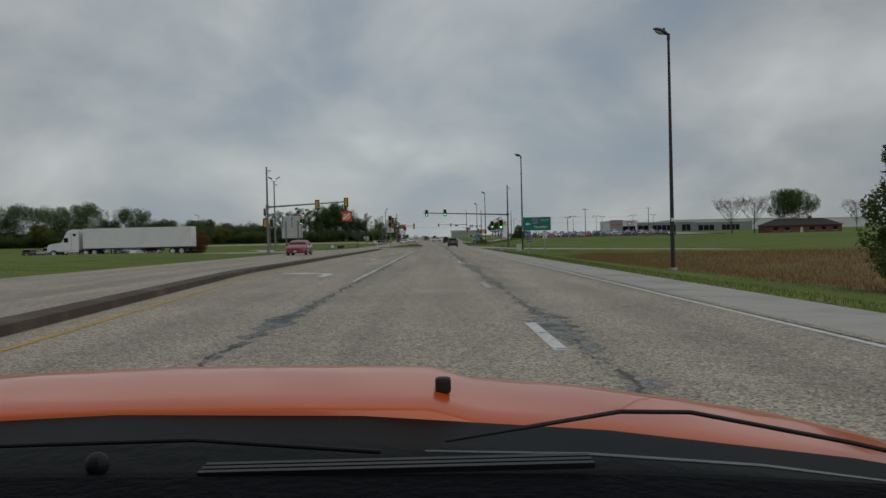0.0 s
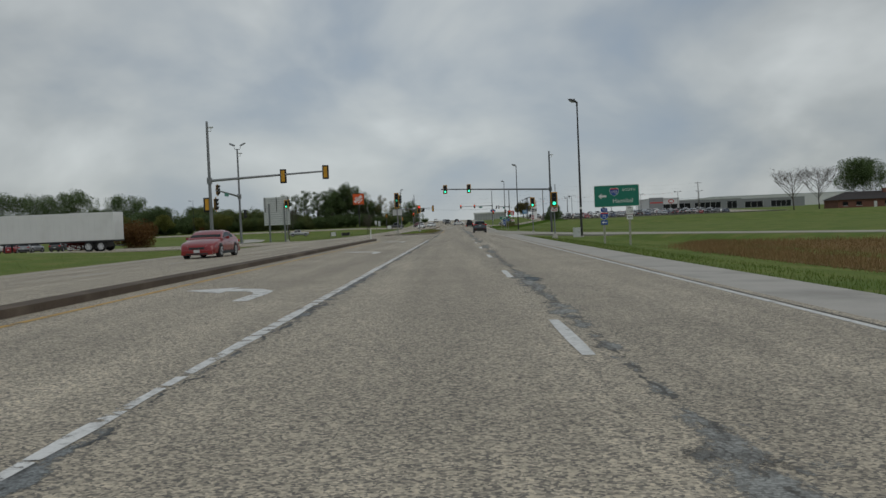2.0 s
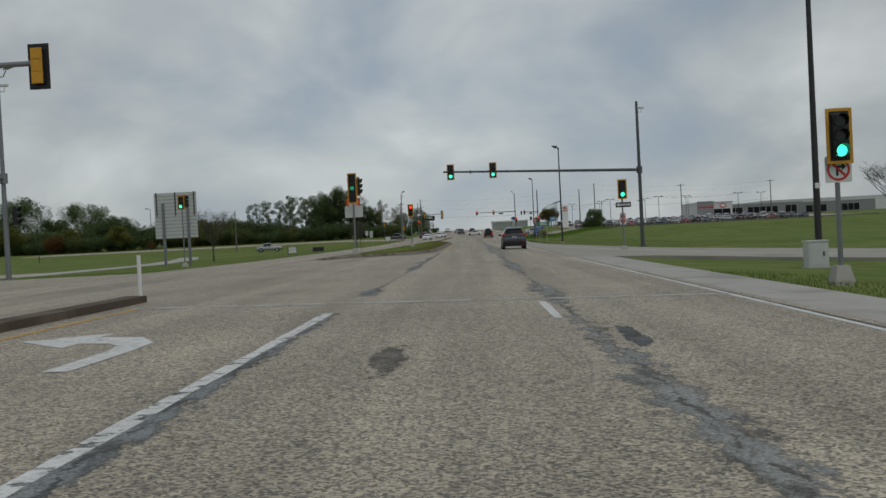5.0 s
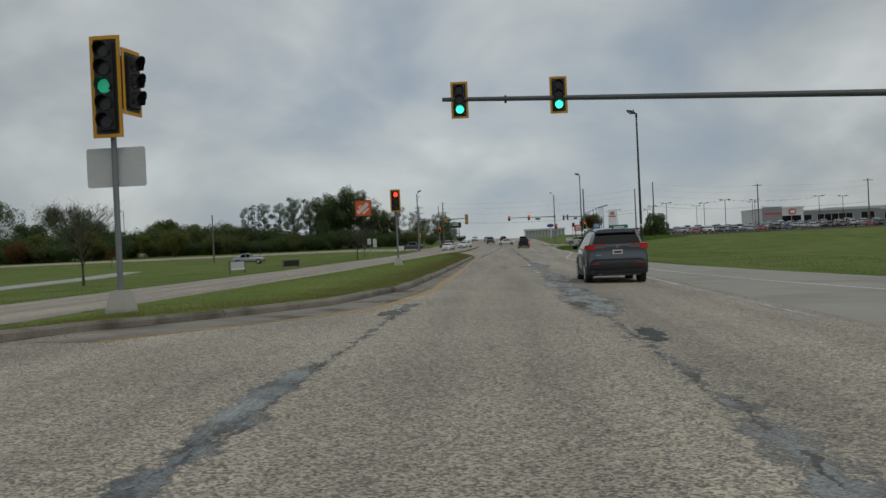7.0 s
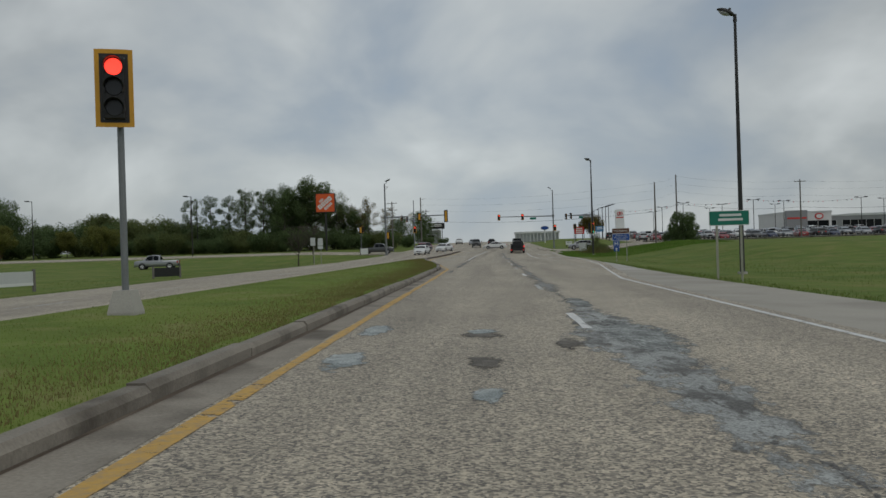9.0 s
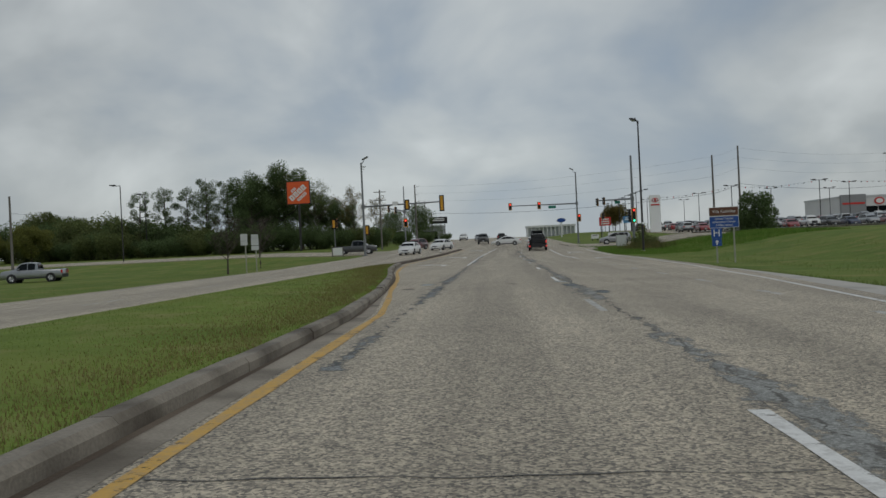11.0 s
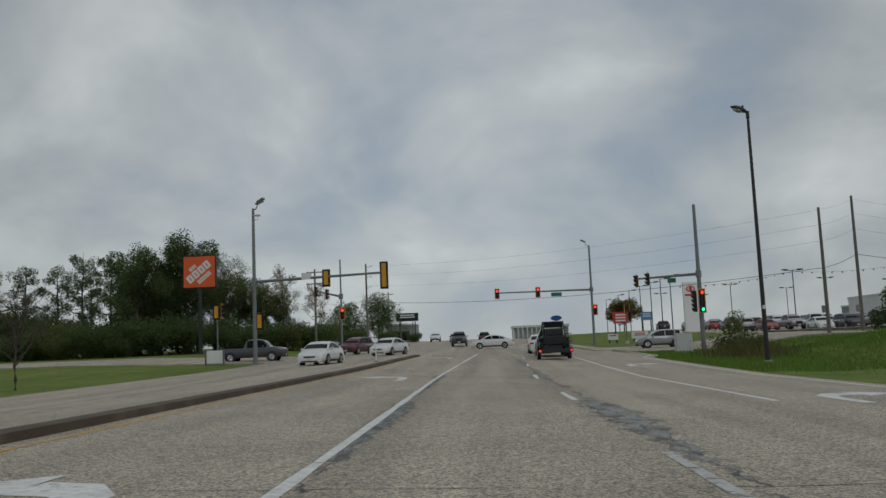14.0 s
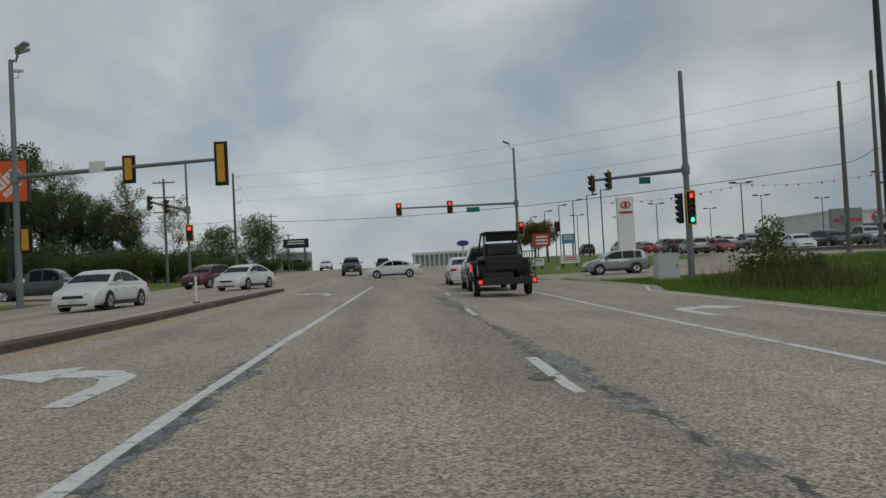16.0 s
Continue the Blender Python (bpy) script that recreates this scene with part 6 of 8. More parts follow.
def car(shape, paint, x, y, turn, label, category="car", lit=False, group="", z=None, dark_sides=False, own_tail=False, panes=None):
    """A vehicle standing with its nose towards local +y: body, glasshouse, roof, wheels, lamps and trim."""
    s = dict(SHAPES[shape], panes=panes or SHAPES[shape]["panes"])
    L, W, H, zs, hood, tail, wb, r, zb = s["L"], s["W"], s["H"], s["zs"], s["hood"], s["tail"], s["wb"], s["r"], s["zb"]
    hw = W / 2
    rb, fb = s["cabin"][0][0], s["cabin"][-1][0] - 0.08
    z = road_z(x, y) if z is None else z
    name = {"pickup": "pickup_truck", "suv": "sport_utility_car"}.get(shape, "car")
    t = thing(name, pose(x, y, z, 0, 0, turn), label, category, group)
    b, f = -L / 2, L / 2
    top_r = tail
    st = [(b, 0.86, zs * 0.80, zs * 0.86), (b + 0.06, 0.93, zs * 0.94, top_r - 0.03), (b + 0.35, 0.98, zs, top_r), (rb, 1.0, zs, top_r), (0.0, 1.0, zs, top_r), (fb - 0.15, 1.0, zs, hood + 0.03), (fb + 0.25, 0.995, zs * 0.99, hood + 0.02), (f - 0.75, 0.985, zs * 0.96, hood - 0.05), (f - 0.3, 0.95, zs * 0.9, hood - 0.12), (f - 0.08, 0.88, zs * 0.8, hood - 0.24), (f, 0.80, zs * 0.66, zs * 0.74)]
    if shape == "pickup":
        st = [(b, 0.96, zs * 0.98, tail - 0.01), (b + 0.06, 0.985, zs, tail), (rb - 0.1, 0.99, zs, tail), (rb, 1.0, zs, tail), (0.4, 1.0, zs, tail), (fb - 0.1, 1.0, zs, hood + 0.03), (fb + 0.25, 0.995, zs, hood + 0.02), (f - 0.5, 0.985, zs * 0.97, hood - 0.03), (f - 0.14, 0.96, zs * 0.93, hood - 0.1), (f, 0.92, zs * 0.84, hood - 0.26)]
    if shape in ("sedan", "coupe"):
        st[7:] = [(f - 0.75, 0.985, zs * 0.94, hood - 0.09), (f - 0.3, 0.95, zs * 0.84, hood - 0.19), (f - 0.08, 0.88, zs * 0.72, hood - 0.29), (f, 0.80, zs * 0.58, zs * 0.66)]
    if own_tail:
        st[0], st[1] = (b + 0.03, 0.74, zs * 0.80, zs * 0.86), (b + 0.10, 0.90, zs * 0.94, top_r - 0.03)
    body = part("body", loft(nb(), lower_body(st, hw, zb)), paint, t, smooth=False)
    body.data.polygons.foreach_set("use_smooth", [True] * len(body.data.polygons))
    add_cabin(t, s, paint, hw)
    # sill, arches, bumpers
    for sgn in (-1, 1):
        part("sill_trim", box(nb(), sgn * hw * 0.995 - 0.02, sgn * hw * 0.995 + 0.02, -wb / 2 + r, wb / 2 - r, zb - 0.01, zb + 0.13, 0.01), TRIM if not dark_sides else paint, t)
    for sgn in (-1, 1):
        for yy in (-wb / 2, wb / 2):
            # no hole is cut: a dark disc gives arch trim and the well's shade
            bm = nb()
            tube(bm, (sgn * (hw - 0.20), yy, r + 0.02), (sgn * (hw + 0.006), yy, r + 0.02), r + (0.065 if shape in ("suv", "pickup") else 0.03), r + (0.065 if shape in ("suv", "pickup") else 0.03), 26)
            part("wheel_arch", bm, TRIM, t, "dark disc for arch trim and shaded wheel well")
            add_wheel(t, sgn * (hw - 0.10), yy, r, 0.23, sgn, 0)
    bm = nb()
    box(bm, -hw * 0.93, hw * 0.93, b - 0.035, b + 0.10, zb + 0.04, zb + 0.36, 0.03)
    if own_tail:
        bm.free()
    else:
        part("rear_bumper", bm, TRIM if shape != "sedan" and shape != "coupe" else paint, t)
    bm = nb()
    box(bm, -hw * 0.84, hw * 0.84, f - 0.12, f + 0.03, zb - 0.02, zb + 0.22, 0.03)
    part("front_bumper", bm, paint if shape in ("sedan", "coupe") else TRIM, t)
    bm = nb()
    box(bm, -hw * 0.42, hw * 0.42, f - 0.10, f + 0.012, zb + 0.26, zb + (0.37 if shape != "pickup" else 0.66), 0.02)
    part("grille", bm, TRIM, t)
    lo_ = 0.60 if shape in ("sedan", "coupe") else 0.68
    if not own_tail:
        part("front_plate", box(nb(), -0.15, 0.15, f + 0.031, f + 0.04, zb + 0.10, zb + 0.24), PLATE, t, "white number plate")
    part("air_intake", box(nb(), -hw * 0.6, hw * 0.6, f + 0.012, f + 0.034, zb + 0.0, zb + 0.08, 0.01), TRIM, t)
    for sgn in (-1, 1):
        bm = nb()
        loft(bm, [[(sgn * hw * 0.48, f - 0.10, zs * lo_), (sgn * hw * 0.48, f - 0.14, zs * (lo_ + 0.13)), (sgn * hw * 0.88, f - 0.42, zs * (lo_ + 0.18)), (sgn * hw * 0.86, f - 0.30, zs * (lo_ + 0.01))], [(sgn * hw * 0.49, f + 0.005, zs * lo_), (sgn * hw * 0.49, f - 0.03, zs * (lo_ + 0.13)), (sgn * hw * 0.965, f - 0.36, zs * (lo_ + 0.18)), (sgn * hw * 0.91, f - 0.18, zs * (lo_ + 0.01))]])
        part("headlight", bm, CLEAR_LENS, t, "clear headlight")
        bm = nb()
        zl0, zl1 = (tail - 0.42, tail - 0.10) if shape == "pickup" else (zs * 0.84, zs * 0.98)
        box(bm, min(sgn * hw * 0.60, sgn * hw * 0.95), max(sgn * hw * 0.60, sgn * hw * 0.95), b - 0.006, b + 0.22, zl0, zl1, 0.02) if shape != "pickup" else box(bm, min(sgn * hw * 0.80, sgn * hw * 0.975), max(sgn * hw * 0.80, sgn * hw * 0.975), b - 0.02, b + 0.12, zl0, zl1, 0.02)
        if own_tail:
            bm.free()
        else:
            part("tail_light", bm, TAIL_LIT if lit else TAIL_RED, t, "red tail light")
        bm = nb()
        box(bm, min(sgn * (hw + 0.02), sgn * (hw + 0.20)), max(sgn * (hw + 0.02), sgn * (hw + 0.20)), fb - 0.55, fb - 0.42, zs + 0.06, zs + 0.20, 0.03)
        tube(bm, (sgn * hw * 0.93, fb - 0.47, zs + 0.08), (sgn * (hw + 0.05), fb - 0.47, zs + 0.11), 0.025, 0.025, 6)
        part("mirror", bm, paint, t)
        for u in ((0.15, -0.75) if shape != "coupe" else (-0.2,)):
            bm = nb()
            box(bm, min(sgn * hw * 0.965, sgn * (hw * 0.985 + 0.025)), max(sgn * hw * 0.965, sgn * (hw * 0.985 + 0.025)), u - 0.1, u + 0.1, zs * 0.88, zs * 0.88 + 0.035, 0.008)
            part("door_handle", bm, paint, t)
        bm = nb()
        for u in ((fb - 0.35, -0.02, -0.95) if shape != "coupe" else (fb - 0.35, -0.55)):
            box(bm, sgn * hw * 0.99 - 0.004, sgn * hw * 0.99 + 0.004, u - 0.004, u + 0.004, zb + 0.14, zs * 0.86)
        part("door_seam", bm, TRIM, t)
    bm = nb()
    box(bm, -0.155, 0.155, b - 0.016, b - 0.002, zs * 0.62 if shape != "pickup" else zb + 0.2, zs * 0.62 + 0.15 if shape != "pickup" else zb + 0.35, 0.004)
    if own_tail:
        bm.free()
    else:
        part("number_plate", bm, PLATE, t, "white number plate")
    if shape == "pickup":
        # no hollow bed: a flat dark sheet stands for the shade in it
        bm = nb()
        box(bm, -hw * 0.84, hw * 0.84, b + 0.10, rb - 0.12, tail + 0.014, tail + 0.018)
        part("bed_shade_sheet", bm, TRIM, t, "dark sheet for the shade in the load bed")
    return t


def hero_suv(x, y, turn):
    """The slate-grey sport utility car in the next lane, with its tail worked out."""
    t = car("suv", SLATE, x, y, turn, "slate-grey metallic sport utility car with black lower cladding", "car", z=road_z(x, y) - 0.02, own_tail=True, panes=((-1.64, -1.30), (-1.27, -0.39), (-0.36, 0.92)))
    b = -2.3

    def slab(name, pts, y0, y1, material, parent, label="", shrink=0.94):
        """A panel over an x, z outline from y0 back to y1, its rear face drawn in a little."""
        bm = nb()
        cx, cz = sum(p[0] for p in pts) / len(pts), sum(p[1] for p in pts) / len(pts)
        loft(bm, [[(px, y0, pz) for px, pz in pts], [(px, (y0 + y1) / 2 + (y1 - y0) * 0.25, pz) for px, pz in pts], [(cx + (px - cx) * shrink, y1, cz + (pz - cz) * shrink) for px, pz in pts]])
        return part(name, bm, material, parent, label)

    # the tail wraps from flank to flank along one rounded plan line
    half = [(0.0, -0.033), (0.30, -0.030), (0.52, -0.023), (0.68, -0.010), (0.78, 0.008), (0.845, 0.038), (0.89, 0.085), (0.917, 0.15), (0.935, 0.25), (0.944, 0.37), (0.946, 0.49)]
    plan = [(-px, b + py) for px, py in half[:0:-1]] + [(px, b + py) for px, py in half]

    def wrap(name, run, profile, material, parent, label="", thick=0.05):
        """A panel swept along a run of the plan line; profile gives z and outward step for each x, y."""
        bm = nb()
        rings = []
        for k, (px, py) in enumerate(run):
            (ax, ay), (cx, cy) = run[max(0, k - 1)], run[min(len(run) - 1, k + 1)]
            nx, ny = cy - ay, -(cx - ax)
            q = math.hypot(nx, ny)
            nx, ny = nx / q, ny / q
            pr = profile(abs(px), py - b)
            rings.append([(px + nx * o, py + ny * o, z) for z, o in pr] + [(px - nx * thick, py - ny * thick, z) for z in (pr[-1][0], pr[0][0])])
        loft(bm, rings)
        ob = part(name, bm, material, parent, label)
        ob.data.polygons.foreach_set("use_smooth", [True] * len(ob.data.polygons))
        ob.modifiers.new("split", "EDGE_SPLIT").split_angle = radians(42)
        return ob

    def seam(px, py):
        """Height of the joint between paint and cladding: level behind, falling towards the wheel arch."""
        return 0.735 - 0.17 * min(1.0, max(0.0, (px - 0.74) / 0.16)) - 0.10 * max(0.0, py - 0.1)

    def paint_profile(px, py):
        z0, f = seam(px, py), 1.0 - 0.85 * min(1.0, max(0.0, (px - 0.70) / 0.22))
        return [(z0 + (1.235 - z0) * u, o * f - (0.03 if u > 0.99 else 0)) for u, o in ((0.0, 0.006), (0.03, 0.026), (0.09, 0.036), (0.18, 0.030), (0.34, 0.008), (0.52, 0.0), (0.66, 0.003), (0.74, 0.022), (0.80, 0.036), (0.90, 0.038), (0.96, 0.026), (1.0, 0.0))]

    def clad_profile(px, py):
        z1, f = seam(px, py) - 0.006, 1.0 - 0.75 * min(1.0, max(0.0, (px - 0.74) / 0.2))
        return [(0.30 + (z1 - 0.30) * u, o * f + 0.004) for u, o in ((0.0, -0.07), (0.05, -0.035), (0.16, -0.012), (0.33, -0.004), (0.37, 0.022), (0.55, 0.045), (0.80, 0.052), (0.93, 0.042), (1.0, 0.012))]

    gate = wrap("tailgate", plan, paint_profile, SLATE, t)
    wrap("cladding", plan, clad_profile, TRIM, t, "black lower bumper cladding")
    for sgn in (-1, 1):
        bm = nb()
        sweep(bm, [(sgn * 0.70, b - 0.004 - o * 1.02, z) for z, o in paint_profile(0.70, 0.0)[:-1]], [0.0045] * 11, 6)
        part("gate_seam", bm, TRIM, gate)
    part("plate_frame", box(nb(), -0.160, 0.160, b - 0.046, b - 0.030, 0.913, 1.057, 0.004), SIGN_RED, gate, "thin red plate frame")
    part("plate", box(nb(), -0.153, 0.153, b - 0.052, b - 0.0465, 0.920, 1.050), PLATE, gate, "white number plate")
    part("text_bar", box(nb(), -0.115, 0.115, b - 0.055, b - 0.0525, 0.955, 1.010), POLE_DARK, gate)
    bm = nb()
    k = 24
    rings = [[bm.verts.new((rr * 1.35 * math.cos(2 * math.pi * i / k), b - 0.069 - 0.010 * j, 1.158 + rr * math.sin(2 * math.pi * i / k))) for i in range(k)] for j, rr in ((0, 0.042), (1, 0.04), (1, 0.03), (0, 0.028))]
    for a, c in zip(rings, rings[1:]):
        for i in range(k):
            bm.faces.new((a[i], a[(i + 1) % k], c[(i + 1) % k], c[i]))
    part("emblem", bm, CHROME, gate, "plain chrome oval emblem")
    part("emblem_bar", box(nb(), -0.045, 0.045, b - 0.079, b - 0.069, 1.162, 1.170), CHROME, gate)
    part("badge", box(nb(), -0.66, -0.50, b - 0.050, b - 0.015, 0.890, 0.908, 0.003), CHROME, gate)
    for sgn in (-1, 1):
        # wraparound lamp: a red strip over a red outer block and a clear inner one, tapering on the flank
        arm = [(sgn * px, b + py) for px, py in half if 0.30 < px]
        arm = [(sgn * 0.37, b - 0.028)] + arm
        arm = arm if sgn > 0 else arm[::-1]

        def lamp(lo, hi, x_in, y_out, out):
            """A band of the lamp between two height functions."""
            run = [p for p in arm if abs(p[0]) >= x_in - 0.001 and p[1] - b <= y_out]
            return run, lambda px, py: [(lo(px, py), out - 0.008), (lo(px, py) + 0.006, out), (hi(px, py) - 0.006, out), (hi(px, py), out - 0.008)]

        top = lambda px, py: 1.232 - 0.36 * max(0.0, py - 0.06)
        mid = lambda px, py: 1.196 - 0.33 * max(0.0, py - 0.06)
        low = lambda px, py: 1.070 - 0.02 * max(0.0, py - 0.06)
        light = wrap("tail_light", *lamp(mid, top, 0.37, 0.44, 0.046), TAIL_RED, t, "red wraparound tail light")
        wrap("brake_lens", *lamp(low, lambda px, py: mid(px, py) - 0.003, 0.68, 0.42, 0.042), TAIL_RED, light, "deep red outer lens")
        wrap("reversing_light", *lamp(lambda px, py: 1.105, lambda px, py: 1.19, 0.37, 0.0, 0.037), LAMP_SMOKE, light, "smoky clear inner lens")
        part("reflector", box(nb(), min(sgn * 0.56, sgn * 0.76), max(sgn * 0.56, sgn * 0.76), b - 0.095, b - 0.075, 0.62, 0.65, 0.005), TAIL_RED, t)
        part("mirror_glass", box(nb(), min(sgn * 0.965, sgn * 1.115), max(sgn * 0.965, sgn * 1.115), 0.685, 0.692, 1.095, 1.205, 0.003), CAR_GLASS, t, "dark mirror glass")
        bm = nb()
        sweep(bm, [(sgn * 0.64, -1.8, 1.635), (sgn * 0.655, -1.55, 1.672), (sgn * 0.66, -0.6, 1.70), (sgn * 0.65, 0.15, 1.668), (sgn * 0.64, 0.42, 1.61)], [0.016] * 5, 8)
        part("roof_rail", bm, TRIM, t, "black roof rail")
        bm = nb()
        sweep(bm, [(sgn * 0.888, -1.72, 1.10), (sgn * 0.893, -0.9, 1.10), (sgn * 0.893, 0.2, 1.095), (sgn * 0.888, 1.0, 1.08)], [0.008] * 4, 6)
        part("belt_moulding", bm, CHROME, t, "thin chrome belt moulding")
    pipe = part("exhaust", tube(nb(), (-0.55, b + 0.15, 0.29), (-0.55, b - 0.0, 0.285), 0.038, 0.038, 14), CHROME, t)
    # the pipe is solid: a dark disc paints the shade of its bore
    part("bore_shade", tube(nb(), (-0.55, b + 0.01, 0.285), (-0.55, b - 0.004, 0.285), 0.030, 0.030, 14), TYRE, pipe, "dark disc for the shade inside the pipe")
    slab("spoiler", [(-0.645, 1.605), (-0.60, 1.585), (0.60, 1.585), (0.645, 1.605), (0.60, 1.672), (0.3, 1.70), (-0.3, 1.70), (-0.60, 1.672)], b + 0.60, b + 0.19, SLATE, t, "", 0.95)
    bm = nb()
    loft(bm, [[(-0.02, -1.45, 1.70), (0.02, -1.45, 1.70), (0.0, -1.48, 1.79)], [(-0.03, -1.25, 1.71), (0.03, -1.25, 1.71), (0.0, -1.30, 1.735)]])
    part("antenna", bm, TRIM, t, "small shark-fin antenna")
    bm = nb()
    tube(bm, (-0.05, b + 0.045, 1.26), (0.32, b + 0.075, 1.30), 0.010, 0.006, 6)
    part("rear_wiper", bm, TRIM, t)


hero_suv(3.87, 122.05, 0)

# traffic at the far crossing
car("pickup", BLACK_CAR, 4.7, 269.3, -1.5, "black pickup truck with lit tail lights waiting in line", "pickup truck", lit=True)


def trailer(x, y):
    """A low utility trailer with mesh sides that carries a dark caged buggy."""
    z = road_z(x, y)
    t = thing("utility_trailer", pose(x, y, z), "black utility trailer with a mesh ramp and lit lamps", "trailer")
    part("deck", box(nb(), -0.78, 0.78, -1.6, 1.6, 0.52, 0.60, 0.01), TRIM, t)
    part("tail_beam", box(nb(), -1.02, 1.02, -1.68, -1.601, 0.40, 0.62, 0.01), TRIM, t)
    part("tongue", box(nb(), -0.06, 0.06, 1.601, 3.0, 0.46, 0.56, 0.01), TRIM, t)
    for sgn in (-1, 1):
        add_wheel(t, sgn * 0.92, -0.3, 0.34, 0.2, sgn, 0)
        part("mudguard", box(nb(), min(sgn * 0.80, sgn * 1.04), max(sgn * 0.80, sgn * 1.04), -0.75, 0.15, 0.72, 0.76, 0.015), TRIM, t)
        part("tail_lamp", box(nb(), min(sgn * 0.86, sgn * 0.98), max(sgn * 0.86, sgn * 0.98), -1.70, -1.681, 0.46, 0.58, 0.005), TAIL_LIT, t, "lit red lamp")
        bm = nb()
        for zz in (0.75, 0.95):
            tube(bm, (sgn * 0.77, -1.58, zz), (sgn * 0.77, 1.58, zz), 0.02, 0.02, 6)
        for yy in (-1.55, -0.5, 0.5, 1.55):
            tube(bm, (sgn * 0.77, yy, 0.6), (sgn * 0.77, yy, 0.97), 0.02, 0.02, 6)
        part("side_rail", bm, TRIM, t)
    gate = part("ramp_gate", tube(nb(), (0.53, -1.62, 1.5), (1.0, -1.62, 1.5), 0.018, 0.018, 6), TRIM, t, "raised mesh ramp gate")
    for zz in (0.65, 1.05):
        part("gate_rail", tube(nb(), (0.53, -1.62, zz), (1.0, -1.62, zz), 0.018, 0.018, 6), TRIM, gate)
    for i in range(6):
        part("gate_bar", tube(nb(), (0.55 + 0.085 * i, -1.64, 0.62), (0.55 + 0.085 * i, -1.60, 1.5), 0.012, 0.012, 5), TRIM, gate)
    part("number_plate", box(nb(), 0.2, 0.5, -1.70, -1.685, 0.44, 0.58), TRIM, t)
    part("load_strap", tube(nb(), (-0.7, -1.6, 0.7), (-0.25, -1.3, 1.0), 0.02, 0.02, 5), TRIM, t)


BUGGY_BLACK = mat("dull_black_plastic", (0.011, 0.012, 0.015), 0.5, 0, 0.2, 3, 40)


def buggy(x, y):
    z = road_z(x, y) + 0.60
    t = thing("buggy", pose(x, y, z), "dark caged off-road buggy strapped on the trailer", "buggy")
    part("tub", box(nb(), -0.68, 0.68, -1.2, 1.25, 0.22, 0.82, 0.08), BUGGY_BLACK, t)
    part("seat_back", box(nb(), -0.6, 0.6, -0.55, -0.35, 0.7, 1.25, 0.08), BUGGY_BLACK, t)
    bm = nb()
    for sgn in (-1, 1):
        sweep(bm, [(sgn * 0.66, -1.1, 0.8), (sgn * 0.60, -0.75, 1.56), (sgn * 0.58, 0.35, 1.58), (sgn * 0.66, 0.95, 0.85)], [0.035] * 4, 8)
    for yy, zz in ((-0.75, 1.56), (0.35, 1.58), (-0.95, 1.2)):
        tube(bm, (-0.6, yy, zz), (0.6, yy, zz), 0.03, 0.03, 8)
    part("roll_cage", bm, TRIM, t, "black tube roll cage")
    part("roof", box(nb(), -0.62, 0.62, -0.85, 0.45, 1.59, 1.66, 0.03), TRIM, t)
    for sgn in (-1, 1):
        for yy in (-0.85, 0.9):
            add_wheel(t, sgn * 0.78, yy, 0.31, 0.24, sgn, 0)
    part("cooler_box", box(nb(), -0.5, 0.5, -1.15, -0.7, 0.83, 1.2, 0.04), BUGGY_BLACK, t)
    tail = part("tailgate", box(nb(), -0.6, 0.6, -1.26, -1.201, 0.3, 0.78, 0.02), BUGGY_BLACK, t)
    part("tailgate_bar", tube(nb(), (-0.5, -1.28, 0.55), (0.5, -1.28, 0.55), 0.018, 0.018, 6), TRIM, tail)
    part("rear_screen", box(nb(), -0.56, 0.56, -0.86, -0.84, 1.30, 1.55, 0.01), CAR_GLASS, t, "dark rear screen")
    for sgn in (-1, 1):
        part("fender", box(nb(), min(sgn * 0.66, sgn * 0.92), max(sgn * 0.66, sgn * 0.92), -1.22, -0.45, 0.63, 0.7, 0.03), BUGGY_BLACK, t)
        part("shock_absorber", tube(nb(), (sgn * 0.5, -1.24, 0.2), (sgn * 0.62, -1.1, 0.62), 0.035, 0.035, 8), TRIM, t)


trailer(4.3, 262.2)
buggy(4.3, 262.3)
car("sedan", WHITE_CAR, 4.6, 279.0, -1, "white sedan waiting ahead of the pickup truck", "car")
car("sedan", WHITE_CAR, -10.5, 265.3, 172, "white sedan coming towards the camera in the far lanes", "car")
car("sedan", WHITE_CAR, -8.0, 284.0, 161, "white sedan turning through the crossing", "car")
car("suv", MAROON_CAR, -12.7, 297.0, 160, "maroon sport utility car behind the turning sedan", "car")
car("sedan", WHITE_CAR, 1.15, 304.6, 88, "white sedan crossing the highway", "car")
car("pickup", GREY_CAR, -2.9, 324.0, 180, "dark grey pickup truck facing the camera", "pickup truck")
car("pickup", GREY_CAR, -20.0, 284.5, -88, "dark grey pickup truck on the side road", "pickup truck", z=ground_z(-20, 284.5) + 0.07)
car("suv", SILVER_CAR, 17.2, 294.0, 88, "silver-grey sport utility car leaving the side road", "car", z=ground_z(17.2, 294) + 0.09)
car("suv", BLACK_CAR, 0.5, 345.0, 0, "dark car driving away beyond the crossing", "car")
car("sedan", SILVER_CAR, -4.5, 360.0, 180, "silver car far up the road", "car")
car("suv", WHITE_CAR, -8.5, 372.0, 180, "white car far up the road", "car")
# traffic and trucks at the first crossing
car("coupe", RED_CAR, -12.45, 40.7, 179, "red coupe driving towards the camera in the far lanes", "car")
car("pickup", SILVER_CAR, -45.0, 245.0, 100, "silver pickup truck parked beyond the lawn", "pickup truck", z=ground_z(-45, 245))


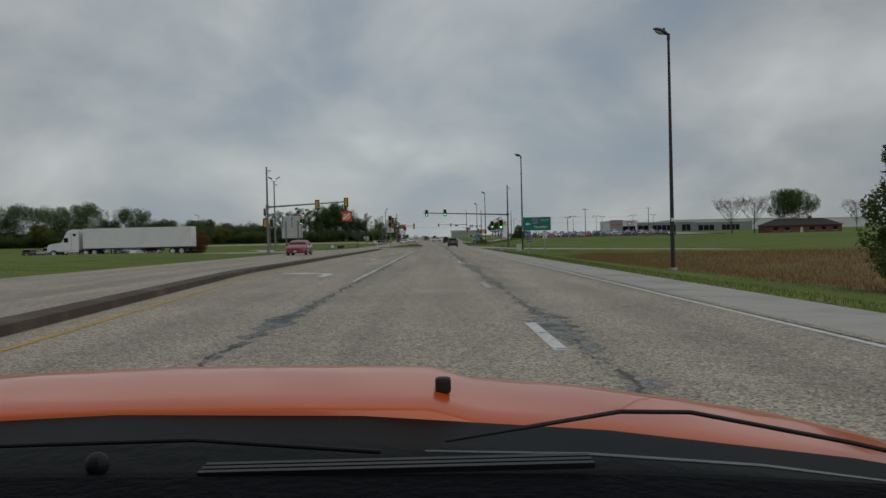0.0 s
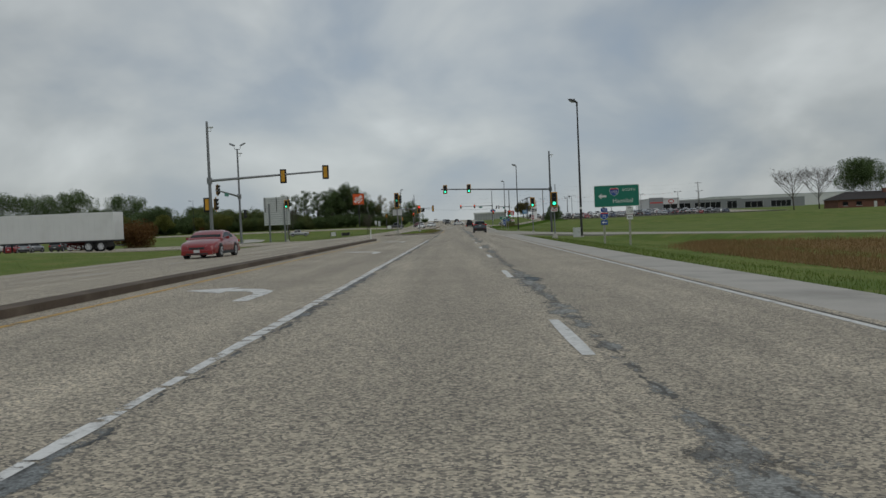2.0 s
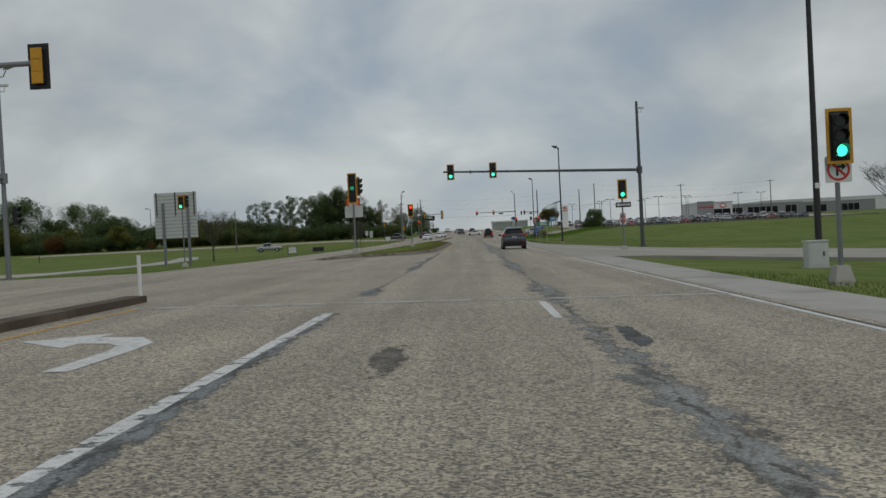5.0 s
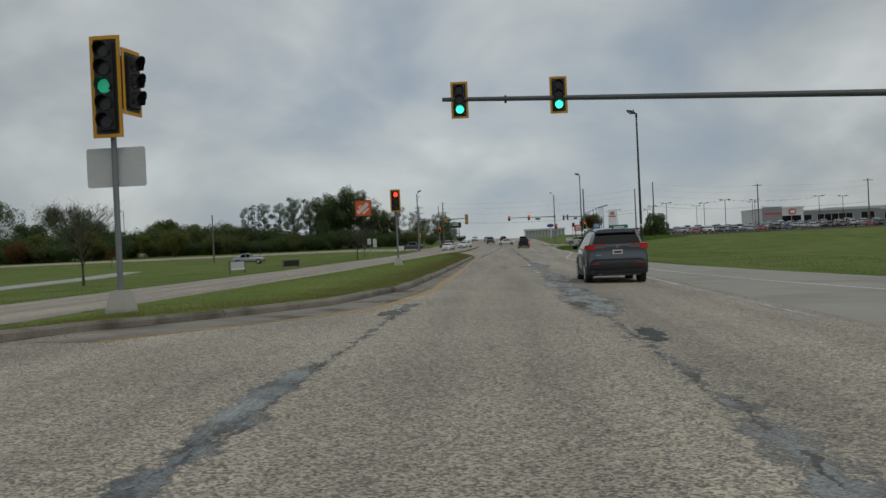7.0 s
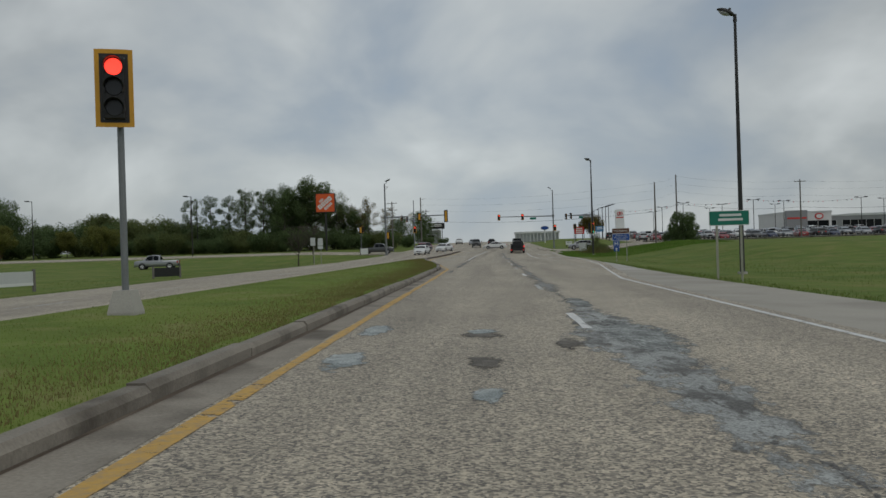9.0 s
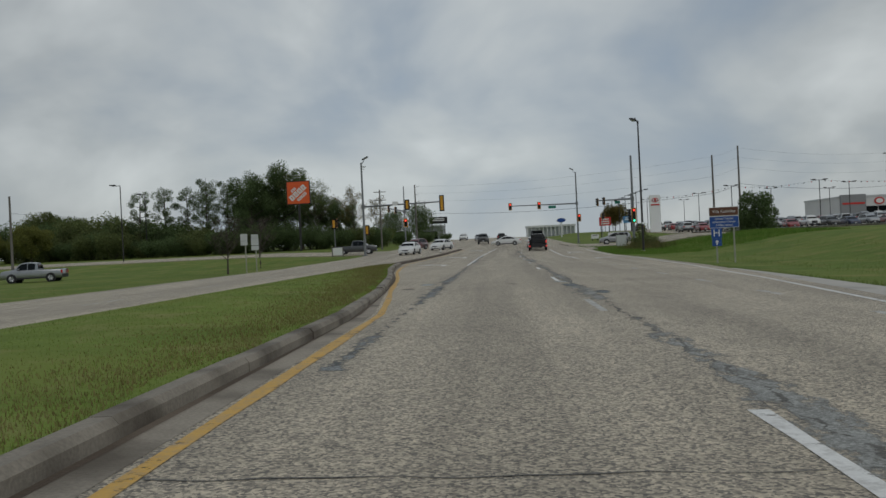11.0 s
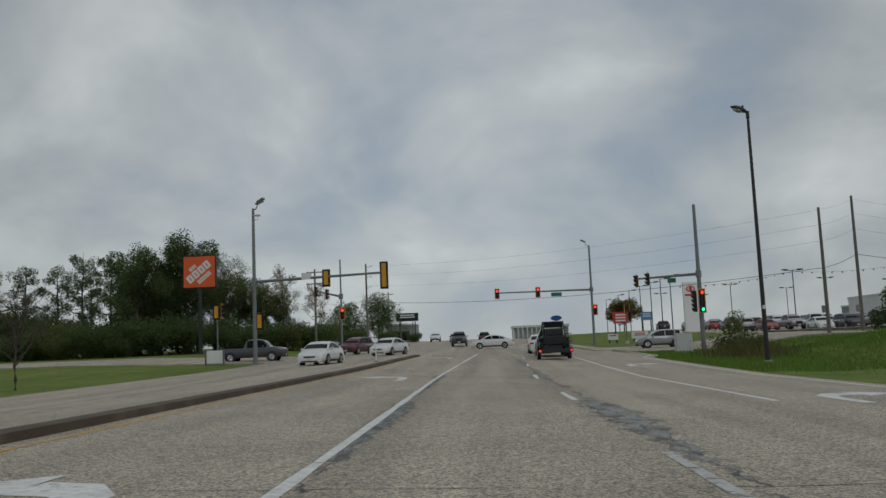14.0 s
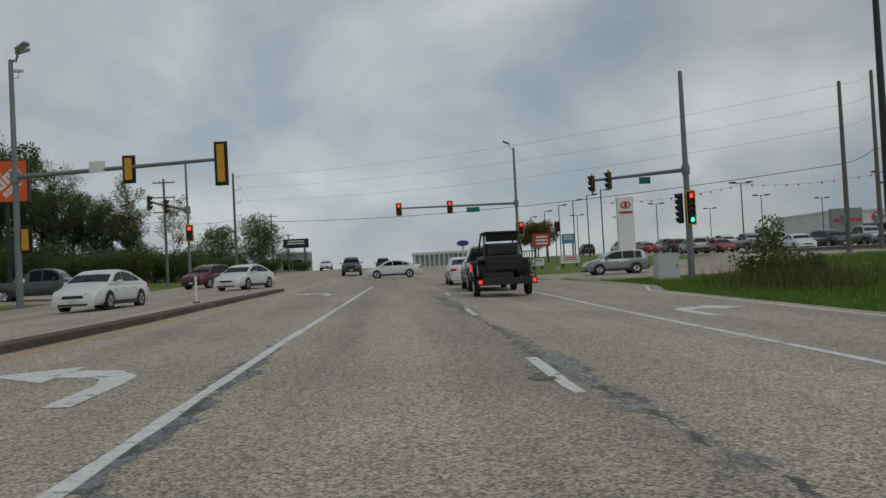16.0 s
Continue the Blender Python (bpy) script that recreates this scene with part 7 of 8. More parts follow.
def semi_truck(x, y, turn):
    """A white sleeper tractor with a long white box trailer."""
    z = ground_z(x, y) + 0.07
    t = thing("semi_truck", pose(x, y, z, 0, 0, turn), "white sleeper-cab semi truck with a long white trailer", "truck")
    box_part = part("trailer_box", box(nb(), -1.28, 1.28, -16.0, -0.2, 1.15, 4.05, 0.03), WHITE_CAR, t)
    rib = finish("side_rib", box(nb(), -0.006, 0.006, 0, 0.02, 1.3, 3.95), SIGN_BACK)
    for i in range(26):
        for sgn in (-1, 1):
            share("side_rib", rib, box_part, Matrix.Translation((sgn * 1.285, -15.8 + 0.61 * i, 0)))
    part("bottom_rail", box(nb(), -1.3, 1.3, -16.02, -0.18, 1.0, 1.149, 0.01), TRIM, t)
    bm = nb()
    prof = [(0.45, 0.75), (0.45, 3.9), (1.3, 4.0), (2.1, 3.75), (2.75, 2.55), (3.0, 2.1), (4.75, 1.85), (5.05, 1.6), (5.1, 0.75)]
    lo = [bm.verts.new((-1.2, yy, zz)) for yy, zz in prof]
    hi = [bm.verts.new((1.2, yy, zz)) for yy, zz in prof]
    bm.faces.new(lo)
    bm.faces.new(hi[::-1])
    for i in range(len(prof)):
        j = (i + 1) % len(prof)
        bm.faces.new((lo[i], hi[i], hi[j], lo[j]))
    bmesh.ops.recalc_face_normals(bm, faces=bm.faces)
    bmesh.ops.bevel(bm, geom=bm.edges[:], offset=0.08, segments=2, affect="EDGES")
    cab = part("cab", bm, WHITE_CAR, t)
    for sgn in (-1, 1):
        part("side_window", box(nb(), sgn * 1.205 - 0.008, sgn * 1.205 + 0.008, 1.95, 2.6, 2.1, 2.75, 0.004), CAR_GLASS, cab)
        part("sleeper_window", box(nb(), sgn * 1.205 - 0.008, sgn * 1.205 + 0.008, 0.85, 1.25, 3.0, 3.35, 0.004), CAR_GLASS, cab)
        part("door_seam", box(nb(), sgn * 1.206 - 0.008, sgn * 1.206 + 0.008, 1.5, 1.53, 0.9, 3.4), TRIM, cab)
        part("fuel_tank", tube(nb(), (sgn * 1.0, 0.4, 0.75), (sgn * 1.0, 2.2, 0.75), 0.3, 0.3, 16), CHROME, t)
        for yy in (4.1, -0.6, -1.85, -13.2, -14.5):
            add_wheel(t, sgn * 1.1, yy, 0.52, 0.3, sgn, 0)
        part("landing_leg", box(nb(), sgn * 0.8 - 0.06, sgn * 0.8 + 0.06, -4.2, -4.05, 0.2, 0.999), TRIM, t)
    part("frame_rail", box(nb(), -0.45, 0.45, -2.6, 4.6, 0.7, 0.98, 0.02), TRIM, t)
    part("trailer_axle", box(nb(), -0.9, 0.9, -15.0, -12.7, 0.45, 0.99, 0.05), TRIM, t)
    part("rear_guard", box(nb(), -1.1, 1.1, -16.0, -15.92, 0.5, 0.62, 0.01), TRIM, t)


semi_truck(-51.0, 86.0, 90)

# ---- the filming car at its starting place ----


def camera_car():
    """An orange car seen from its dashboard: bonnet, cowl, wipers and dash top."""
    x, y = 0.22, -42.61
    z = road_z(x, y) - 0.009
    t = thing("orange_car", pose(x, y, z), "glossy orange car bonnet with black cowl and dashboard", "car")
    rings = []
    profile = ((0.0, 0.0), (0.16, -0.002), (0.29, -0.006), (0.34, -0.020), (0.46, -0.032), (0.57, -0.048), (0.70, -0.070), (0.79, -0.092), (0.86, -0.115), (0.915, -0.15), (0.93, -0.22), (0.93, -0.6))
    for yy, w, zt in ((0.795, 0.985, 1.0105), (0.802, 0.985, 1.0135), (0.85, 0.985, 1.0175), (0.9, 0.985, 1.0205), (0.95, 0.985, 1.022), (1.0, 0.985, 1.021), (1.05, 0.98, 1.0165), (1.1, 0.98, 1.0085), (1.2, 0.98, 0.989), (1.35, 0.975, 0.956), (1.5, 0.965, 0.914), (1.65, 0.95, 0.86), (1.8, 0.92, 0.785), (1.92, 0.88, 0.69), (2.0, 0.84, 0.61)):
        half = [(px * w, zt + dz) for px, dz in profile[::-1]]
        rings.append([(px, yy, pz) for px, pz in half] + [(-px, yy, pz) for px, pz in half[-2::-1]])
    bonnet = part("bonnet", loft(nb(), rings), ORANGE_GLOSS, t, "glossy orange bonnet", True)
    for px in (-0.30, 0.30):
        bm = nb()
        box(bm, px - 0.008, px + 0.008, 0.868, 0.884, 1.008, 1.024, 0.004)
        part("washer_nozzle", bm, TRIM, bonnet, "small black washer nozzle")
    bm = nb()
    loft(bm, [[(sx * w, yy, zz - 0.10 * sx * sx) for sx in (-1, -0.75, -0.5, -0.25, 0, 0.25, 0.5, 0.75, 1)] + [(sx * w, yy, zz - 0.3) for sx in (1, 0.75, 0.5, 0.25, 0, -0.25, -0.5, -0.75, -1)] for yy, zz, w in ((0.50, 0.965, 0.88), (0.60, 0.975, 0.9), (0.72, 0.997, 0.9), (0.793, 1.0095, 0.9))])
    part("cowl", bm, COWL, t, "black plastic cowl", True)
    bm = nb()
    sweep(bm, [(0.30, 0.70, 1.0), (0.45, 0.74, 1.012), (0.51, 0.74, 1.01), (0.64, 0.72, 0.985), (0.78, 0.70, 0.952)], [0.0016, 0.002, 0.002, 0.002, 0.0016], 8)
    part("wiper_arm", bm, SIGN_BLACK, t, "black wiper arm")
    bm = nb()
    sweep(bm, [(0.285, 0.6, 1.016), (0.40, 0.6, 1.011), (0.52, 0.6, 1.0), (0.62, 0.6, 0.985)], [0.001, 0.0014, 0.0014, 0.001], 6)
    part("wiper_blade", bm, STEEL, t, "slim metal-backed wiper blade")
    bm = nb()
    sweep(bm, [(-0.55, 0.68, 0.985), (-0.2, 0.70, 1.004), (0.1, 0.69, 1.008), (0.25, 0.66, 1.002)], [0.002] * 4, 8)
    part("wiper_arm", bm, SIGN_BLACK, t, "black wiper arm")
    bm = nb()
    loft(bm, [[(-0.8, yy, zz - 0.04), (-0.4, yy, zz - 0.008), (0.0, yy, zz), (0.4, yy, zz - 0.008), (0.8, yy, zz - 0.04), (0.8, yy, zz - 0.35), (-0.8, yy, zz - 0.35)] for yy, zz in ((0.10, 1.03), (0.3, 1.046), (0.44, 1.048), (0.48, 1.04), (0.492, 1.02))])
    dash = part("dashboard", bm, DASH, t, "dark grey dashboard top", False)
    for i in range(3):
        part("vent_slot", box(nb(), 0.17, 0.375, 0.445 + 0.008 * i, 0.450 + 0.008 * i, 1.0425, 1.0455), SIGN_BLACK, dash)
    bm = nb()
    bmesh.ops.create_uvsphere(bm, u_segments=14, v_segments=8, radius=0.0065)
    bmesh.ops.translate(bm, verts=bm.verts, vec=(0.111, 0.466, 1.046))
    part("sun_sensor", bm, TRIM, dash)
    part("panel_seam", box(nb(), 0.05, 0.052, 0.2, 0.47, 1.0445, 1.0475), SIGN_BLACK, dash)
    part("underbody", box(nb(), -0.85, 0.85, -2.0, 2.0, 0.25, 0.55, 0.05), TRIM, t)
    for sgn in (-1, 1):
        part("door_side", box(nb(), min(sgn * 0.86, sgn * 0.92), max(sgn * 0.86, sgn * 0.92), -2.2, 0.77, 0.3, 0.86, 0.03), ORANGE_CAR, t)
        for yy in (1.45, -1.3):
            add_wheel(t, sgn * 0.82, yy, 0.34, 0.22, sgn, 0)
    # unseen cabin parts, added to close over the dashboard and shade it
    part("roof", box(nb(), -0.62, 0.62, -1.9, 0.34, 1.44, 1.50, 0.02), ORANGE_CAR, t)
    part("seat_row", box(nb(), -0.75, 0.75, -0.95, -0.6, 0.56, 1.30, 0.08), TRIM, t)
    part("rear_shelf", box(nb(), -0.80, 0.80, -2.1, -1.5, 0.60, 1.02, 0.05), TRIM, t)
    for sgn in (-1, 1):
        for ya, za, yb in ((0.82, 0.96, 0.36), (-0.62, 0.87, -0.60), (-2.05, 0.90, -1.85)):
            part("pillar", sweep(nb(), [(sgn * 0.80, ya, za), (sgn * 0.60, yb, 1.45)], [0.045, 0.04], 8), ORANGE_CAR, t)
    part("tail_panel", box(nb(), -0.86, 0.86, -2.25, -2.15, 0.3, 0.86, 0.04), ORANGE_CAR, t)


camera_car()

# car lot
LOT = ((WHITE_CAR, "sedan"), (BLACK_CAR, "suv"), (SILVER_CAR, "pickup"), (RED_CAR, "sedan"), (WHITE_CAR, "pickup"), (GREY_CAR, "suv"), (BLUE_CAR, "sedan"), (SILVER_CAR, "suv"))
NAMES = {"sedan": "sedan", "suv": "sport utility car", "pickup": "pickup truck"}
proto = []
rl = random.Random(21)
for i, (paint, shape) in enumerate(LOT):
    x, y = 37.5 + 3.1 * i, 307.0
    colour = ("white", "black", "silver", "red", "white", "dark grey", "dark blue", "silver")[i]
    proto.append(car(shape, paint, x, y, rl.uniform(-6, 6) + 180, "%s %s parked on the sales lot" % (colour, NAMES[shape]), "car", group="cars on the sales lot", z=ground_z(x, y) + 0.085))
for row, y in enumerate((307.0, 322.0, 333.0, 348.0, 364.0)):
    for k in range(22):
        x = (37.5 if row == 0 else 32.0) + 3.1 * k + (1.3 if row % 2 else 0)
        if row == 0 and k < 8 or rl.random() < 0.12:
            continue
        copy_thing(proto[rl.randrange(8)], pose(x, y + rl.uniform(-0.4, 0.4), ground_z(x, y) + 0.085, 0, 0, rl.choice((0, 180)) + rl.uniform(-5, 5)))
for k in range(8):
    x, y = -78 + 3.4 * k, 128 + rl.uniform(-2, 2)
    copy_thing(proto[rl.randrange(8)], pose(x, y, ground_z(x, y) + 0.02, 0, 0, rl.uniform(-5, 5)))
# ---- trees ----


def leaf_material(name, color, island=0.35):
    m = mat(name, color, 0.7, 0, 0.2, 0.6, 12, island=island, spec=0.25)
    t = m.node_tree
    b, end = t.nodes["Principled BSDF"], t.nodes["Material Output"]
    thin, both = t.nodes.new("ShaderNodeBsdfTranslucent"), t.nodes.new("ShaderNodeMixShader")
    both.inputs[0].default_value = 0.5
    t.links.new(b.inputs["Base Color"].links[0].from_socket, thin.inputs["Color"])
    t.links.new(b.outputs[0], both.inputs[1])
    t.links.new(thin.outputs[0], both.inputs[2])
    t.links.new(both.outputs[0], end.inputs["Surface"])
    return m


LEAF = leaf_material("dark_green_leaves", (0.115, 0.165, 0.065))
LEAF_OLIVE = leaf_material("olive_green_leaves", (0.150, 0.180, 0.065))
LEAF_PINE = leaf_material("dull_pine_needles", (0.140, 0.185, 0.095))
LEAF_AUTUMN = leaf_material("brown_autumn_leaves", (0.16, 0.085, 0.030))
LEAF_RED = leaf_material("dark_red_leaves", (0.13, 0.022, 0.022))
LEAF_LIME = leaf_material("yellow_green_leaves", (0.19, 0.20, 0.055))
LEAF_RUST = leaf_material("yellowed_leaves", (0.15, 0.125, 0.035))
BARK = mat("grey_brown_bark", (0.075, 0.062, 0.050), 0.95, 0, 0.3, 2, 25, 0.5)


def leaf_cloud(rnd, centres, per, size, squash=1.0):
    """Many small bent leaves scattered round clump centres; each is a folded pair of triangles."""
    verts, faces = [], []
    for cx, cy, cz, rr in centres:
        for _ in range(per):
            d = Vector((rnd.gauss(0, 1), rnd.gauss(0, 1), rnd.gauss(0, 1) * squash)).normalized() * rr * rnd.uniform(0.35, 1.0) ** 0.6
            p = Vector((cx, cy, cz)) + d
            u = Vector((rnd.gauss(0, 1), rnd.gauss(0, 1), rnd.gauss(0, 0.6))).normalized()
            v = u.cross(Vector((rnd.gauss(0, 1), rnd.gauss(0, 1), rnd.gauss(0, 1)))).normalized()
            s = size * rnd.uniform(0.6, 1.3)
            k = len(verts)
            w = u.cross(v) * s * 0.25
            verts += [p - u * s, p - v * s * 0.55 + w, p + u * s, p + v * s * 0.55 + w]
            faces += [(k, k + 1, k + 2), (k, k + 2, k + 3)]
    return verts, faces


def tree(kind, x, y, h, width, seed, leaves, label, parent_z=None, density=1.0):
    """One tree: tapered trunk, limbs that fork, and a crown of small leaves in uneven clumps."""
    rnd = random.Random(seed)
    z = ground_z(x, y) - 0.1 if parent_z is None else parent_z
    t = thing("bush" if kind == "bush" else "tree", pose(x, y, z, 0, 0, rnd.uniform(0, 360)), label, "bush" if kind == "bush" else "tree")
    bm = nb()
    tips = []
    r0 = h * {"pine": 0.016, "bare": 0.017, "sparse": 0.012}.get(kind, 0.022)
    fork = {"broad": 0.28, "sparse": 0.3, "bare": 0.25, "pine": 0.3, "bush": 0.06, "evergreen": 0.12}[kind]
    lean = Vector((rnd.uniform(-0.03, 0.03), rnd.uniform(-0.03, 0.03), 1))
    stem = [lean * (h * k) for k in (0, fork * 0.5, fork, 0.55, 0.8, 0.95)]
    stem = [p + Vector((rnd.uniform(-0.015, 0.015) * h, rnd.uniform(-0.015, 0.015) * h, 0)) * (i > 1) for i, p in enumerate(stem)]
    if kind != "bush":
        sweep(bm, stem, [r0 * 1.25, r0, r0 * 0.85, r0 * 0.5, r0 * 0.28, r0 * 0.08], 8)
    n = {"broad": 13, "sparse": 12, "bare": 24, "pine": 16, "bush": 9, "evergreen": 12}[kind]
    for i in range(n):
        a = 2.4 * i + rnd.uniform(-0.5, 0.5)
        k = fork + (0.88 - fork) * (i + 0.5) / n
        start = Vector((0, 0, 0)) if kind == "bush" else lean * (h * k)
        reach = {"broad": width * (0.5 * (1 - 0.55 * max(0, (k - 0.45)) / 0.5)), "sparse": width * 0.5 * (1.15 - 0.8 * k), "bare": width * 0.5 * (1.1 - 0.5 * k), "pine": width * 0.5 * (1.1 - 0.55 * k), "bush": width * 0.42, "evergreen": width * 0.5 * (1.02 - k * 0.72)}[kind] * rnd.uniform(0.75, 1.15)
        up = {"broad": 0.55, "sparse": 0.9, "bare": 1.05, "pine": 0.35, "bush": 1.4, "evergreen": 0.2}[kind] * reach
        out = Vector((math.cos(a), math.sin(a), 0))
        end = start + out * reach + Vector((0, 0, up))
        end.z = min(end.z, h * 0.97)
        mid = start.lerp(end, 0.5) + Vector((0, 0, -0.08 * reach))
        rr = r0 * (0.45 if kind != "bush" else 0.5) * (1.1 - 0.6 * k)
        sweep(bm, [start, mid, end], [rr, rr * 0.7, rr * 0.25], 5)
        tips.append(end)
        tips.append(mid.lerp(end, 0.5) + Vector((rnd.uniform(-1, 1), rnd.uniform(-1, 1), rnd.uniform(-0.3, 0.8))) * reach * 0.18)
        if kind in ("bare", "sparse"):
            for _ in range(8 if kind == "bare" else 5):
                s = mid.lerp(end, rnd.uniform(0, 0.9))
                e = s + Vector((rnd.uniform(-1, 1), rnd.uniform(-1, 1), rnd.uniform(0.2, 1.1))) * reach * 0.38
                sweep(bm, [s, s.lerp(e, 0.5), e], [rr * 0.35, rr * 0.25, rr * 0.08], 4)
                for _ in range(6 if kind == "bare" else 3):
                    s2 = s.lerp(e, rnd.uniform(0.3, 1))
                    e2 = s2 + Vector((rnd.uniform(-1, 1), rnd.uniform(-1, 1), rnd.uniform(0, 1))) * reach * 0.2
                    sweep(bm, [s2, e2], [rr * 0.2, rr * 0.07], 3)
                tips.append(e)
    part("trunk", bm, BARK, t)
    if kind == "bare":
        return t
    clump = {"broad": 0.185, "sparse": 0.12, "pine": 0.165, "bush": 0.235, "evergreen": 0.18}[kind] * width
    centres = [(p.x, p.y, p.z, clump * rnd.uniform(0.7, 1.25)) for p in tips]
    if kind in ("broad", "evergreen", "bush"):
        for _ in range(10):
            a, rr, zz = rnd.uniform(0, 6.28), rnd.uniform(0, 0.3) * width, rnd.uniform(0.35 if kind == "broad" else 0.15, 0.85) * h
            centres.append((rr * math.cos(a), rr * math.sin(a), zz, clump * 1.2))
    per = int({"broad": 400, "sparse": 34, "pine": 150, "bush": 260, "evergreen": 300}[kind] * density)
    verts, faces = leaf_cloud(rnd, centres, per, {"broad": 0.050, "sparse": 0.032, "pine": 0.05, "bush": 0.055, "evergreen": 0.042}[kind] * (width ** 0.5) * 1.1, 0.8)
    me = bpy.data.meshes.new("crown")
    me.from_pydata(verts, [], faces)
    me.materials.append(leaves)
    crown = new("crown", me)
    crown.parent = t
    return t


TREES = {}
TREES["broad"] = [tree("broad", -112, 324, 10.0, 10.5, 1, LEAF, "dark green broad-crowned tree at the field edge"), tree("broad", -140, 364, 15.5, 15.5, 2, LEAF, "dark green broad-crowned tree at the field edge"), tree("broad", -41.3, 329.5, 16.6, 9.0, 3, LEAF, "tall dark green tree behind the store sign"), tree("broad", -103, 356, 10.2, 9, 4, LEAF_OLIVE, "olive-green broad-crowned tree at the field edge")]
TREES["pine"] = [tree("pine", -66.2, 333, 14.6, 5.0, 5, LEAF_PINE, "tall loose pine with gaps between its limbs"), tree("pine", -53.2, 332.5, 15.4, 5.4, 6, LEAF_PINE, "tall loose pine with gaps between its limbs")]
TREES["bush"] = [tree("bush", -80, 330, 4.5, 6, 7, LEAF, "dense dark green thicket bush at the field edge"), tree("bush", -72, 322, 5, 6, 8, LEAF_OLIVE, "loose olive green thicket bush at the field edge"), tree("bush", -128, 316, 6.4, 7.0, 9, LEAF_AUTUMN, "brown autumn bush tree beyond the lawn")]
TREES["sparse"] = [tree("sparse", -28.6, 334, 12.0, 6.5, 10, LEAF_RUST, "sparse autumn tree with yellowed leaves", density=1.4), tree("sparse", -41, 330, 16, 9, 11, LEAF_OLIVE, "tall thinning tree with bare upper limbs", density=1.8)]
rt_ = random.Random(33)


def again(kind, i, x, y, s):
    src = TREES[kind][i]
    copy_thing(src, pose(x, y, ground_z(x, y) - 0.1, 0, 0, rt_.uniform(0, 360)) @ Matrix.Diagonal((s, s, s * rt_.uniform(0.9, 1.1), 1)))


# the field edge: tall crowns, then the hedge in front of them
for i, x, y, k in ((1, -186, 346, 1.1), (1, -171, 348, 1.12), (1, -155, 346, 1.05), (0, -149, 358, 1.15), (0, -121, 332, 0.85), (3, -109, 360, 0.8), (3, -95, 352, 0.85), (0, -120, 396, 1.0), (3, -90, 364, 0.7), (0, -84, 350, 0.66), (3, -76, 345, 0.66), (0, -128, 372, 0.75), (1, -205, 352, 1.0), (0, -230, 360, 1.3), (1, -260, 365, 1.1)):
    again("broad", i, x, y, k)
HEDGE = [(-250, 345), (-185, 335), (-150, 328), (-116, 314), (-104, 322), (-96, 334), (-80, 328), (-64, 321), (-47, 317)]
for k in range(120):
    x = -200 + 154 * (k % 60) / 59 + rt_.uniform(-1.2, 1.2)
    back = k >= 60
    low = rt_.uniform(0.5, 0.9) if x > -72 else 1.0
    again("bush", rt_.choice((0, 0, 1)), x, edge(HEDGE, x) + (9 if back else 0) + rt_.uniform(-2, 2), low * (rt_.uniform(1.1, 1.7) if back else rt_.uniform(0.7, 1.15)))
YELLOWED = [tree("broad", -107, 314, 7.6, 6.0, 66, LEAF_LIME, "yellow-green rounded tree before the hedge"), tree("broad", -88, 322, 6.4, 6.5, 67, LEAF_LIME, "yellow-green rounded tree before the hedge")]
for x, y, s in ((-124, 318, 1.0), (-146, 322, 1.2), (-98, 326, 0.8), (-166, 326, 1.3)):
    copy_thing(YELLOWED[0], pose(x, y, ground_z(x, y) - 0.1, 0, 0, rt_.uniform(0, 360)) @ Matrix.Scale(s, 4))
for i, x, y, s in ((0, -62.0, 334, 1.0), (1, -57.6, 333, 0.97), (0, -69.3, 329, 0.9), (0, -49.5, 331, 0.98), (1, -60, 341, 0.85), (1, -55, 342, 0.9)):
    again("pine", i, x, y, s)
for x, y, s in ((-46.5, 325, 0.84), (-45.5, 331, 0.9), (-47, 342, 0.7), (-52, 345, 0.62), (-39.5, 337, 0.74), (-36.2, 338, 0.68), (-33.2, 337, 0.56), (-30.8, 341, 0.5), (-48, 330, 0.62)):
    again("broad", 2, x, y, s)
for x, y, s in ((-52, 326, 0.8), (-34, 331, 0.8), (-30, 336, 0.8), (-26, 334, 0.7), (-24, 342, 0.8), (-60, 324, 0.9), (-21, 352, 0.7), (-34, 345, 0.9)):
    again("bush", rt_.choice((0, 0, 1)), x, y, s)
for i, x, y, s in ((1, -35.5, 331, 0.85), (0, -24.5, 338, 0.8), (0, -33, 342, 0.95), (1, -44, 344, 1.0)):
    again("sparse", i, x, y, s)
for i, x, y, s in ((0, -33, 325, 0.8), (0, -38, 323, 0.95), (0, -30, 328, 0.8), (1, -27, 331, 0.8), (0, -43, 321, 1.0), (0, -48, 320, 0.9), (0, -24, 334, 0.8), (0, -36, 328, 1.0), (0, -41, 326, 1.1)):
    again("bush", i, x, y, s)
tree("sparse", -78.0, 262.0, 3.6, 2.6, 68, LEAF_AUTUMN, "small orange-leaved young tree in the lawn")
tree("bush", -47.0, 104.5, 3.3, 5.2, 64, LEAF_RED, "dark red autumn bush behind the crossing road")
tree("bush", -41.5, 107.0, 2.6, 5.5, 65, LEAF_AUTUMN, "orange-brown autumn bush behind the crossing road")
# small trees in the lawn by the route markers
tree("bare", -24.8, 241.5, 5.4, 3.4, 50, LEAF, "small bare young tree in the lawn")
tree("bare", -25.8, 256.0, 5.6, 3.8, 51, LEAF, "small bare young tree in the lawn")
tree("bare", -30.3, 154.3, 5.8, 6.4, 52, LEAF, "small bare-limbed tree beside the far carriageway")
